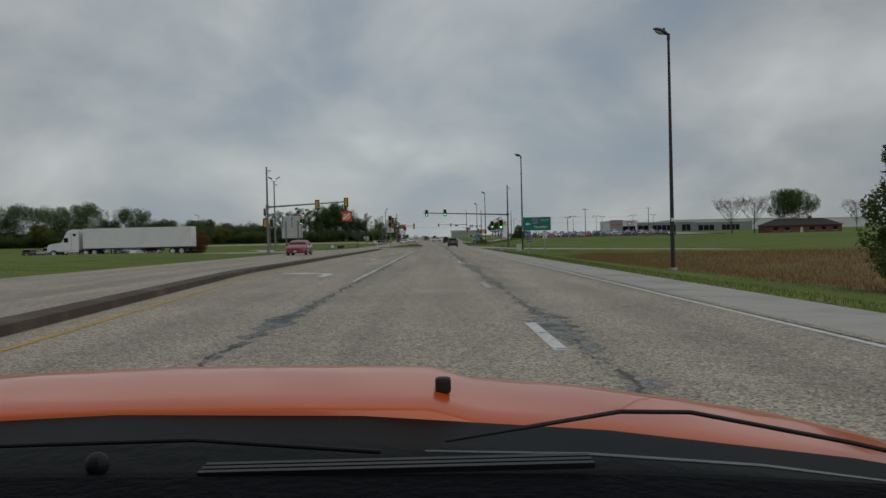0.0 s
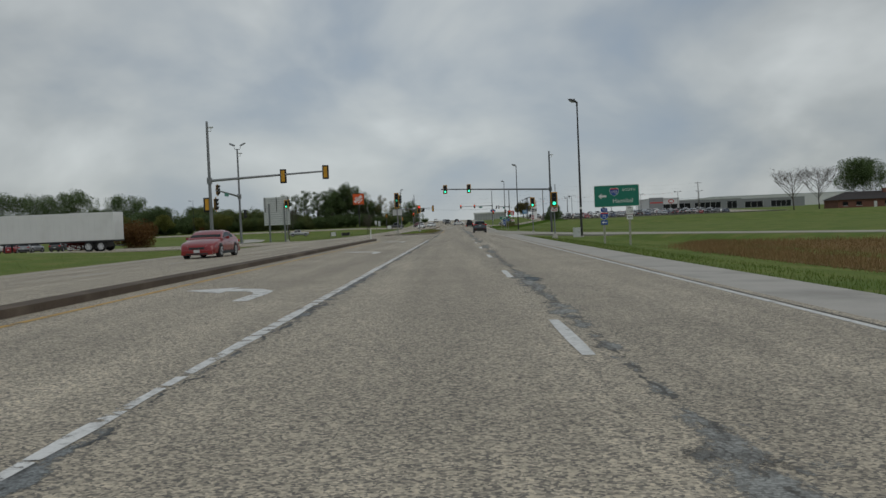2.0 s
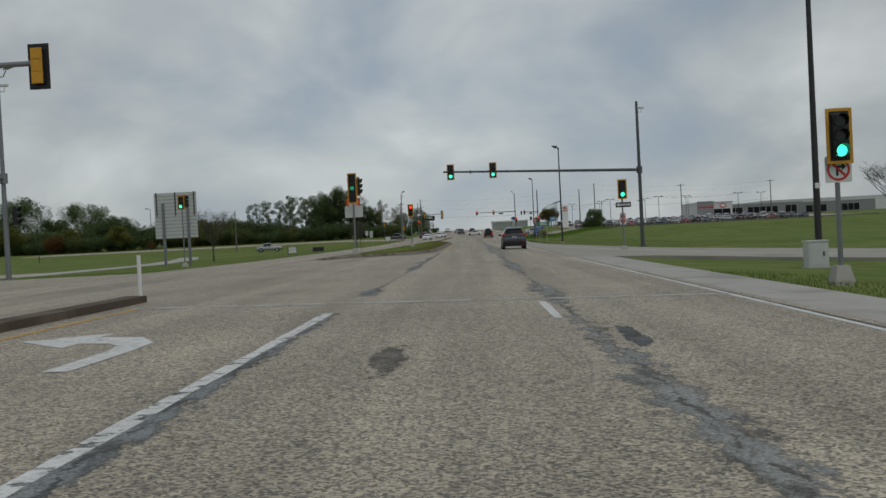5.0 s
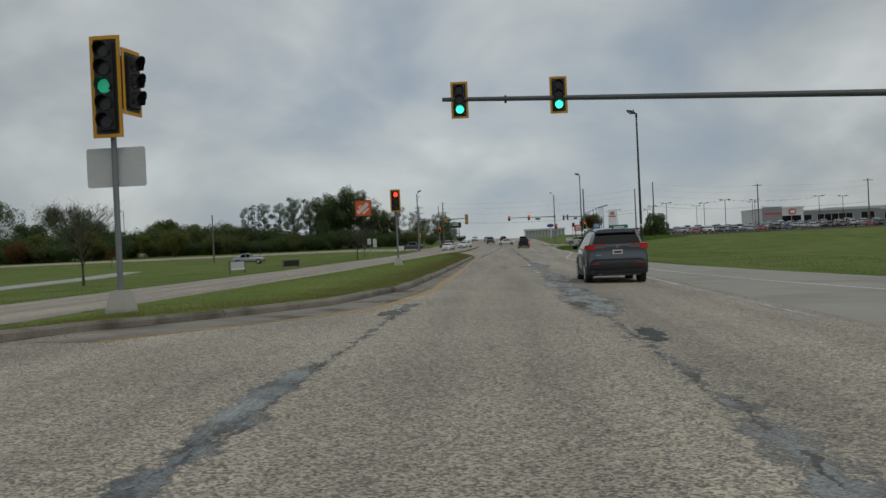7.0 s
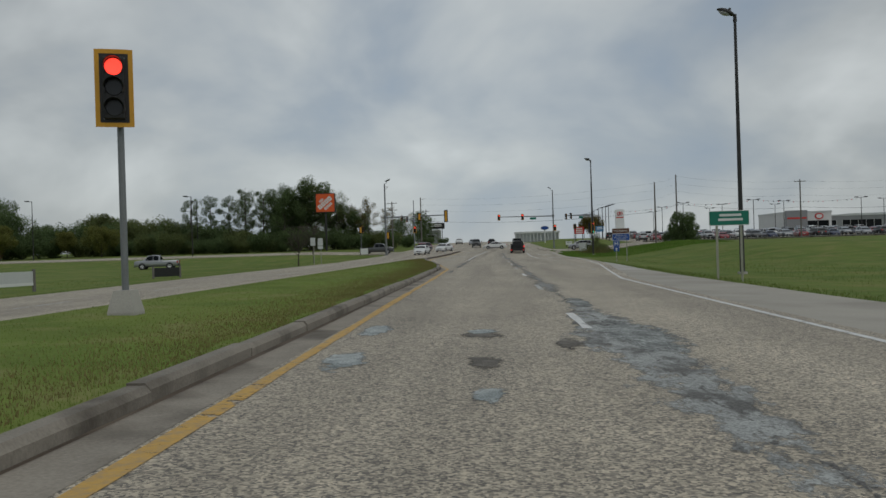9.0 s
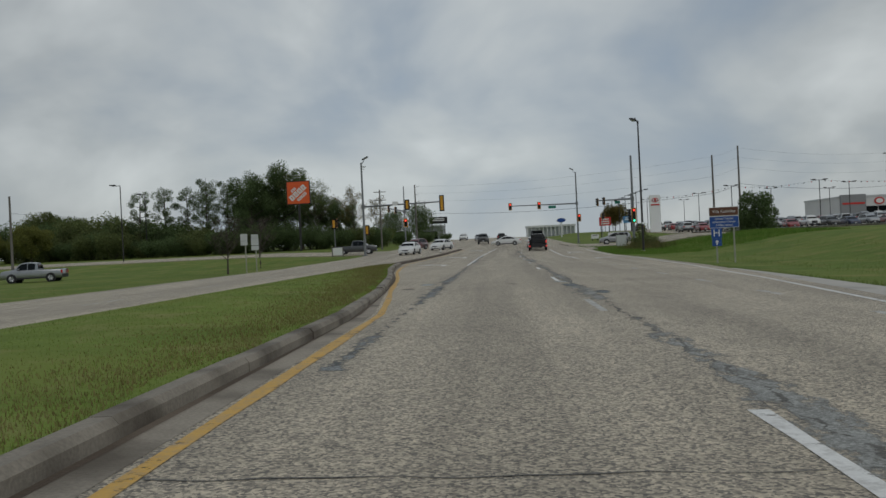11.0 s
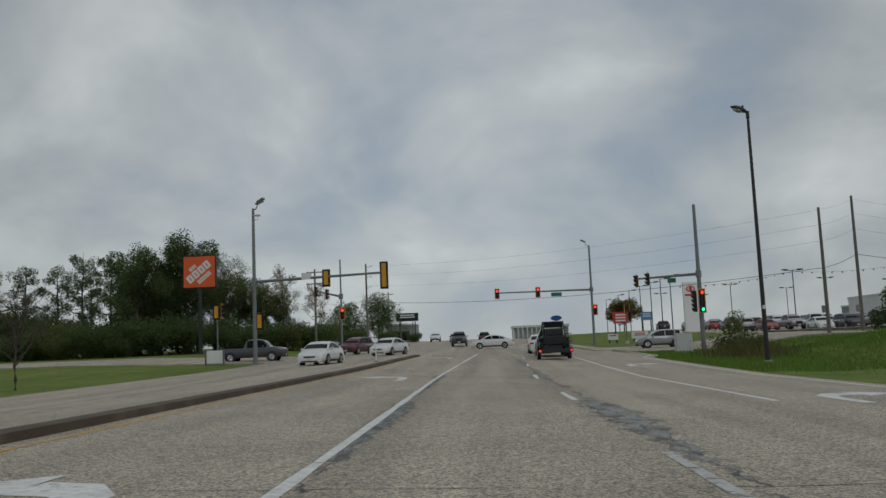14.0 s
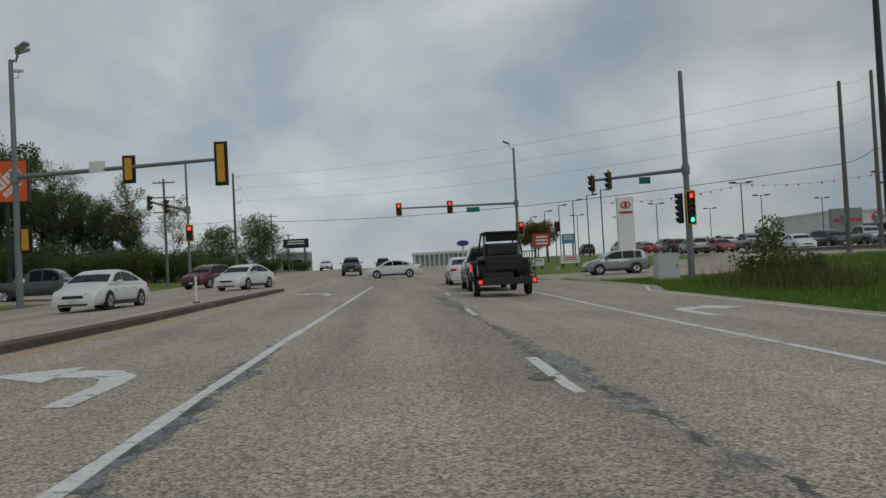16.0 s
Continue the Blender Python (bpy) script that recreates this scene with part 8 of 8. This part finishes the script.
# beyond the crossing on the left
tree("evergreen", -19.5, 376.0, 9.6, 9.8, 53, LEAF, "dense dark evergreen beyond the crossing")
tree("evergreen", -25.5, 373.0, 8.0, 9.0, 54, LEAF, "dense dark evergreen beyond the crossing")
for x, y, s in ((-17, 368, 0.6), (-22, 362, 0.6), (-28, 368, 0.8), (-14, 392, 0.5)):
    again("bush", 0, x, y, s)
# right-hand side
tree("evergreen", 31.4, 272.5, 5.6, 5.8, 55, LEAF, "round dark green shrub tree on the grass bank", density=1.3)
tree("bush", 16.7, 268.0, 3.3, 2.2, 56, LEAF_OLIVE, "scrubby green bush in the ditch beside the street light", density=0.3)
tree("bush", 17.6, 266.5, 1.8, 2.0, 57, LEAF_OLIVE, "low scrubby green bush in the ditch", density=0.3)
tree("evergreen", 17.0, -13.0, 6.2, 3.6, 58, LEAF_OLIVE, "leafy green tree beside the ditch", density=1.3)
tree("bare", 118, 300, 13, 15, 59, LEAF, "large bare spreading tree beyond the field")
tree("bare", 128, 303, 14, 15, 60, LEAF, "large bare spreading tree beyond the field")
tree("broad", 142, 300, 16, 16, 61, LEAF, "large green spreading tree beside the brick house", density=1.5)
tree("bare", 170, 305, 12, 12, 62, LEAF, "large bare spreading tree beyond the field")
tree("broad", 31.5, 402, 6.5, 7, 63, LEAF_RUST, "rounded yellowing tree beyond the sales lot")

# ---- buildings far off ----
WALL_GREY = mat("grey_metal_cladding", (0.24, 0.25, 0.26), 0.6, 0.1, 0.1, 0.3, 8)
WALL_WHITE = mat("white_metal_cladding", (0.62, 0.63, 0.63), 0.6, 0, 0.08, 0.3, 8)
BRICK = mat("red_brown_brick", (0.17, 0.075, 0.055), 0.9, 0, 0.2, 0.8, 14, 0.2)
PYLON_WHITE = mat("white_sign_cladding", (0.82, 0.83, 0.83), 0.5, 0, 0.04, 0.3, 8)
ROOF_DARK = mat("dark_shingle_roof", (0.045, 0.040, 0.040), 0.9, 0, 0.2, 1, 14, 0.2)
ROOF_PALE = mat("pale_metal_roof", (0.55, 0.57, 0.58), 0.5, 0.2, 0.06, 0.3, 8)


def hall(x0, x1, y0, y1, h, wall, label, openings=(), parapet=0.5, z=None):
    """A flat-roofed building that faces -y, with window bays cut as recessed panes."""
    cx = (x0 + x1) / 2
    z = ground_z(cx, y0) if z is None else z
    t = thing("building", pose(cx, y0, z), label, "building")
    a, b = x0 - cx, x1 - cx
    part("wall", box(nb(), a, b, 0, y1 - y0, -0.5, h, 0.02), wall, t)
    part("roof", box(nb(), a - 0.15, b + 0.15, -0.15, y1 - y0 + 0.15, h + 0.001, h + parapet, 0.03), ROOF_PALE, t)
    for u0, u1, z0, z1 in openings:
        w = part("window", box(nb(), a + u0, a + u1, -0.06, -0.002, z0, z1, 0.01), CAR_GLASS, t)
        bm = nb()
        k = max(1, int((u1 - u0) / 2.5))
        for i in range(k + 1):
            xx = a + u0 + (u1 - u0) * i / k
            box(bm, xx - 0.05, xx + 0.05, -0.11, -0.061, z0, z1)
        part("frame", bm, WALL_WHITE, w)
    return t


hall(108, 142, 430, 474, 5.0, WALL_GREY, "long grey flat-roofed car dealership", ((3, 9, 0.2, 3.6), (11, 24, 0.2, 3.6), (27, 32, 0.3, 3.8)))
hall(142.2, 175, 434, 474, 4.6, WALL_GREY, "lower grey dealership wing with dark bays", ((3, 12, 0.3, 3.2), (16, 26, 0.3, 3.2)))
hall(150, 230, 500, 540, 6.5, WALL_WHITE, "long white warehouse behind the dealership", ((8, 20, 0.3, 5), (30, 44, 0.3, 5)))
hall(230, 330, 520, 560, 6, WALL_WHITE, "long white warehouse behind the dealership")
dealer = hall(89.4, 103.2, 398, 424, 5.8, WALL_WHITE, "white showroom with a red entrance portal", ((6.5, 13, 0.3, 3.4),))
part("portal", box(nb(), -6.9, -0.6, -1.2, -0.07, 0.0, 6.6, 0.05), WALL_GREY, dealer, "grey entrance portal")
part("portal_band", box(nb(), -6.6, -0.9, -1.26, -1.201, 4.0, 4.5, 0.02), SIGN_RED, dealer, "red band")


def oval(parent, name, x, y, z, rx, rz, material, thick=0.2, k=28, label=""):
    bm = nb()
    panel(bm, [(x + rx * math.cos(2 * math.pi * i / k), z + rz * math.sin(2 * math.pi * i / k)) for i in range(k)], y - thick, y)
    return part(name, bm, material, parent, label)


oval(dealer, "emblem", 3.2, -0.1, 4.7, 1.3, 0.95, SIGN_RED, 0.1, label="plain red oval emblem")
oval(dealer, "emblem_core", 3.2, -0.205, 4.7, 0.9, 0.6, SIGN_WHITE, 0.05)


def brick_house():
    x, y = 142, 288
    z = ground_z(x, y)
    t = thing("house", pose(x, y, z), "low red-brown brick house with a dark hipped roof", "house")
    part("wall", box(nb(), -14, 14, 0, 11, -0.4, 2.9, 0.02), BRICK, t)
    bm = nb()
    lo = [bm.verts.new(p) for p in ((-14.8, -0.8, 2.9), (14.8, -0.8, 2.9), (14.8, 11.8, 2.9), (-14.8, 11.8, 2.9))]
    hi = [bm.verts.new(p) for p in ((-9, 5.5, 5.6), (9, 5.5, 5.6))]
    bm.faces.new((lo[0], lo[1], hi[1], hi[0]))
    bm.faces.new((lo[1], lo[2], hi[1]))
    bm.faces.new((lo[2], lo[3], hi[0], hi[1]))
    bm.faces.new((lo[3], lo[0], hi[0]))
    bm.faces.new(lo[::-1])
    roof = part("roof", bm, ROOF_DARK, t)
    part("chimney", box(nb(), 3, 4.2, 4, 5, 4.2, 6.4, 0.03), BRICK, roof)
    for px in (-11.5, -7, 2.5, 7, 11.5):
        w = part("window", box(nb(), px - 0.9, px + 0.9, -0.05, -0.002, 0.9, 2.2, 0.01), CAR_GLASS, t)
        part("frame", box(nb(), px - 1.0, px + 1.0, -0.03, -0.001, 0.78, 0.899, 0.01), WALL_WHITE, w)
    part("door", box(nb(), -2.0, -1.0, -0.06, -0.002, 0.05, 2.15, 0.01), WALL_WHITE, t)


brick_house()


def column_front():
    """Far white dealership front: a row of columns under a band."""
    x, y = 20.0, 500.0
    z = ground_z(x, y)
    t = thing("building", pose(x, y, z), "far white showroom front with tall columns", "building")
    part("wall", box(nb(), -9.2, 9.2, 1.0, 12, -0.5, 3.7, 0.02), ROOF_PALE, t, "pale grey front")
    part("fascia", box(nb(), -9.5, 9.5, -0.4, 12.4, 3.701, 4.5, 0.05), WALL_WHITE, t)
    for i in range(13):
        part("column", box(nb(), -9.0 + 1.5 * i - 0.2, -9.0 + 1.5 * i + 0.2, -0.3, 0.9, -0.4, 3.7, 0.03), WALL_WHITE, t)


column_front()
hall(-60, -36, 470, 490, 5, WALL_WHITE, "pale commercial building beyond the trees", ((3, 16, 0.5, 3.5),))
hall(-32, -22, 505, 520, 5.5, WALL_GREY, "grey commercial building far up the road", ((2, 8, 0.5, 3.5),))


def pylon(x, y, w, h, material, label):
    z = ground_z(x, y)
    t = thing("pylon_sign", pose(x, y, z), label, "store sign")
    part("slab", box(nb(), -w / 2, w / 2, -0.35, 0.35, -0.3, h, 0.05), material, t)
    return t


toy = pylon(31.2, 339.0, 2.1, 7.4, PYLON_WHITE, "tall white pylon sign with a red oval emblem")
oval(toy, "emblem", 0, -0.352, 6.4, 0.68, 0.46, SIGN_RED, 0.04, label="plain red oval emblem")
oval(toy, "emblem_core", 0, -0.393, 6.4, 0.52, 0.32, WALL_WHITE, 0.02)
oval(toy, "emblem_bar", 0, -0.414, 6.43, 0.2, 0.36, SIGN_RED, 0.02)
part("name_bar", box(nb(), -0.85, 0.85, -0.4, -0.352, 5.35, 5.62, 0.01), SIGN_RED, toy)


def board_sign(x, y, w, h, zc, material, rows, label, bar=SIGN_WHITE, posts=(-0.35, 0.35)):
    z = ground_z(x, y)
    t = thing("store_sign", pose(x, y, z), label, "store sign")
    for p in posts:
        part("post", box(nb(), p * w - 0.1, p * w + 0.1, 0.05, 0.25, -0.3, zc, 0.02), POLE_DARK, t)
    part("board", box(nb(), -w / 2, w / 2, -0.2, 0.049, zc - h / 2, zc + h / 2, 0.03), material, t)
    if rows:
        bars(t, w * 0.75, rows, 0, -0.201, zc + h * 0.18, h * 0.14, bar, h * 0.12, 12)
    return t


SIGN_SKY = mat("light_blue_sign_face", (0.10, 0.28, 0.50), 0.45, 0, 0.06, 1, 20)
board_sign(22.8, 352.0, 2.5, 1.8, 3.3, SIGN_RED, 3, "red store board with white lettering bars")
board_sign(29.7, 366.0, 2.1, 1.5, 2.8, SIGN_SKY, 2, "light blue store board with white lettering bars")
board_sign(-18.0, 424.0, 5.5, 2.0, 6.3, SIGN_BLACK, 2, "dark double store board on tall posts")
board_sign(21.5, 328.5, 2.2, 0.9, 0.9, SIGN_WHITE, 2, "low white board beside the side road", SIGN_RED)
board_sign(18.2, 330.5, 1.4, 0.8, 0.8, SIGN_WHITE, 1, "low white board beside the side road", SIGN_BLACK)
blue = thing("store_sign", pose(18.3, 420, ground_z(18.3, 420)), "tall blue oval store sign on a white post", "store sign")
part("post", box(nb(), -0.2, 0.2, -0.2, 0.2, -0.3, 4.4, 0.03), WALL_WHITE, blue)
oval(blue, "board", 0, 0.25, 4.9, 1.35, 0.68, WALL_WHITE, 0.5)
oval(blue, "sign_face", 0, -0.251, 4.9, 1.25, 0.58, SIGN_BLUE, 0.04, label="plain blue oval face")


def lot_lamp(x, y, h, double, group, turn=0):
    z = ground_z(x, y)
    t = thing("lot_lamp", pose(x, y, z, 0, 0, turn), "dark pole lamp with flat heads over the lot", "lamp post", group)
    part("pole", tube(nb(), (0, 0, -0.2), (0, 0, h), 0.09, 0.07, 8), POLE_DARK, t)
    for s in ((-1, 1) if double else (1,)):
        part("arm", box(nb(), min(0, s * 1.2), max(0, s * 1.2), -0.04, 0.04, h - 0.1, h - 0.02), POLE_DARK, t)
        part("lamp_head", box(nb(), min(s * 0.7, s * 1.5), max(s * 0.7, s * 1.5), -0.2, 0.2, h - 0.02, h + 0.14, 0.02), POLE_DARK, t)
    return t


for x, y in ((29, 342), (29.6, 352), (30.3, 364), (31.0, 378), (31.8, 395), (32.6, 415), (33.4, 440)):
    lot_lamp(x, y, 8.7, False, "lamps along the sales lot")
for x, y, h in ((46, 338, 8.5), (60, 330, 8.5), (74, 352, 8.5), (50, 384, 8.5), (64, 372, 8.5), (88, 340, 8.5), (84, 390, 8.5), (70, 410, 8.5), (102, 360, 8.5), (42, 412, 8.5), (56, 430, 8.5)):
    lot_lamp(x, y, h, True, "lamps along the sales lot")
for x, y, h in ((-66, 323, 12.0), (-54.7, 287, 11.2), (-92, 300, 12.0), (-100, 250, 11)):
    lot_lamp(x, y, h, False, "lamps over the store car park", 180)


def pennants(a, b, n):
    a, b = Vector(a), Vector(b)
    ob = thing("pennant_string", Matrix.Translation(a), "string of small pennants over the sales lot", "pennants")
    pts = [(b - a) * (i / n) - Vector((0, 0, 2.2 * (i / n) * (1 - i / n))) for i in range(n + 1)]
    part("cord", sweep(nb(), pts, [0.012] * (n + 1), 4), TRIM, ob)
    for i in range(1, n):
        bm = nb()
        p = pts[i]
        panel(bm, [(p.x - 0.14, p.z), (p.x + 0.14, p.z), (p.x, p.z - 0.3)], p.y, p.y + 0.01)
        part("pennant", bm, (SIGN_WHITE, SIGN_BLACK, SIGN_RED)[i % 3], ob)


pennants((29.2, 342, 9.0), (46, 338, 10.2), 14)
pennants((46, 338, 10.2), (60, 330, 10.2), 12)
pennants((60, 330, 10.2), (88, 340, 10.2), 22)
low = hall(30.2, 116, 302.0, 302.5, 0.28, CURB, "low concrete kerb wall along the sales lot", (), 0.04)

# ---- grass blades, counted by nobody ----
BLADE_DULL = grass_surface("dull_grass_blades", (0.145, 0.21, 0.045), (0.18, 0.225, 0.058), (0.24, 0.235, 0.092), 0.3)
BLADE = grass_surface("green_grass_blades", (0.125, 0.185, 0.042), (0.17, 0.21, 0.058), (0.21, 0.215, 0.08), 0.3)
BLADE_DRY = grass_surface("brown_grass_stalks", (0.27, 0.18, 0.085), (0.22, 0.15, 0.07), (0.24, 0.23, 0.085), 0.3)
BLADE_LUSH = grass_surface("lush_grass_blades", (0.11, 0.21, 0.035), (0.15, 0.23, 0.045), (0.2, 0.22, 0.07), 0.3)
REED = grass_surface("tall_green_reeds", (0.10, 0.12, 0.04), (0.16, 0.14, 0.06), (0.22, 0.17, 0.08), 0.4)


def blades(name, n, place, height, lo, hi, width, material, label, seed):
    """Loose grass blades; place draws a spot, height gives the ground there."""
    r = random.Random(seed)
    verts, faces = [], []
    while len(faces) < n:
        x, y = place(r)
        z = height(x, y)
        a, h = r.uniform(0, 6.283), r.uniform(lo, hi)
        dx, dy = math.cos(a) * width, math.sin(a) * width
        bx, by = r.uniform(-0.5, 0.5) * h, r.uniform(-0.5, 0.5) * h
        k = len(verts)
        verts += [(x - dx, y - dy, z - 0.02), (x + dx, y + dy, z - 0.02), (x + bx, y + by, z + h)]
        faces.append((k, k + 1, k + 2))
    me = bpy.data.meshes.new(name)
    me.from_pydata(verts, [], faces)
    me.materials.append(material)
    tagged(new(name, me), label, "grass", kind="stuff")


def lawn_z(x, y):
    return road_z(x, y) + 0.13 + 0.03 * smooth(-2.5, -6.5, x) - 0.12 * smooth(-6.0, -10.0, x)


def median_spot(r):
    y = r.uniform(105, 215)
    a, b = edge(NOSE_L, y) + 0.22, edge(NOSE_R, y) - 0.24
    return b - (b - a) * r.random() ** 1.7, y


blades("grass", 130000, median_spot, lawn_z, 0.01, 0.034, 0.007, BLADE_DULL, "short mown grass blades on the median", 71)
blades("grass", 24000, lambda r: (7.6 + 12 * r.random() ** 1.5, r.uniform(-38, 78)), ground_z, 0.03, 0.12, 0.012, BLADE, "rough verge grass beside the shoulder", 72)
blades("grass", 34000, lambda r: (max(edge(ROAD_R, (y := r.uniform(118, 278))), edge(RAMP_OUT, y) if y < 175 else 0, 9.3 if 175 <= y < 205 else 0) + 0.15 + 14 * r.random() ** 1.5, y), ground_z, 0.03, 0.13, 0.012, BLADE, "rough verge grass beside the turn lane", 73)
BLADE_STRAW = grass_surface("straw_coloured_blades", (0.215, 0.185, 0.075), (0.17, 0.15, 0.06), (0.28, 0.24, 0.115), 0.6)


def kerb_spot(r):
    y = r.uniform(105, 216)
    return edge(NOSE_R, y) - 0.2 - abs(r.gauss(0, 0.85)) - 0.25 * math.sin(0.8 * y) ** 2, y


blades("dry_grass", 85000, kerb_spot, lawn_z, 0.015, 0.05, 0.008, BLADE_STRAW, "dry straw-coloured grass along the kerb", 78)
def field_spot(r):
    y = r.uniform(-45, 66)
    a, b = edge(FIELD_NEAR, y), edge(FIELD_FAR, y)
    return a + (b - a) * r.random() ** 1.3 + r.gauss(0, 0.7), y + r.gauss(0, 1.5)


blades("dry_grass", 60000, field_spot, ground_z, 0.12, 0.38, 0.02, BLADE_DRY, "brown dry tall grass in the ditch field", 74)
blades("grass", 60000, lambda r: (10.6 + 22 * r.random() ** 1.2, r.uniform(246, 282)), ground_z, 0.08, 0.3, 0.02, BLADE_LUSH, "tall lush green grass on the ditch bank", 79)
blades("reeds", 2600, lambda r: (r.gauss(16.9, 1.2), r.gauss(266.0, 2.2)), ground_z, 0.5, 1.25, 0.02, REED, "tall green reeds in the ditch", 75)
blades("grass", 30000, lambda r: (-18.8 - 16 * r.random() ** 1.4, r.uniform(102, 276)), ground_z, 0.03, 0.09, 0.014, BLADE, "mown grass along the far carriageway", 76)
blades("grass", 14000, lambda r: (-17.0 - 10 * r.random() ** 1.3, r.uniform(-25, 74)), ground_z, 0.03, 0.09, 0.014, BLADE, "mown grass along the far carriageway", 77)
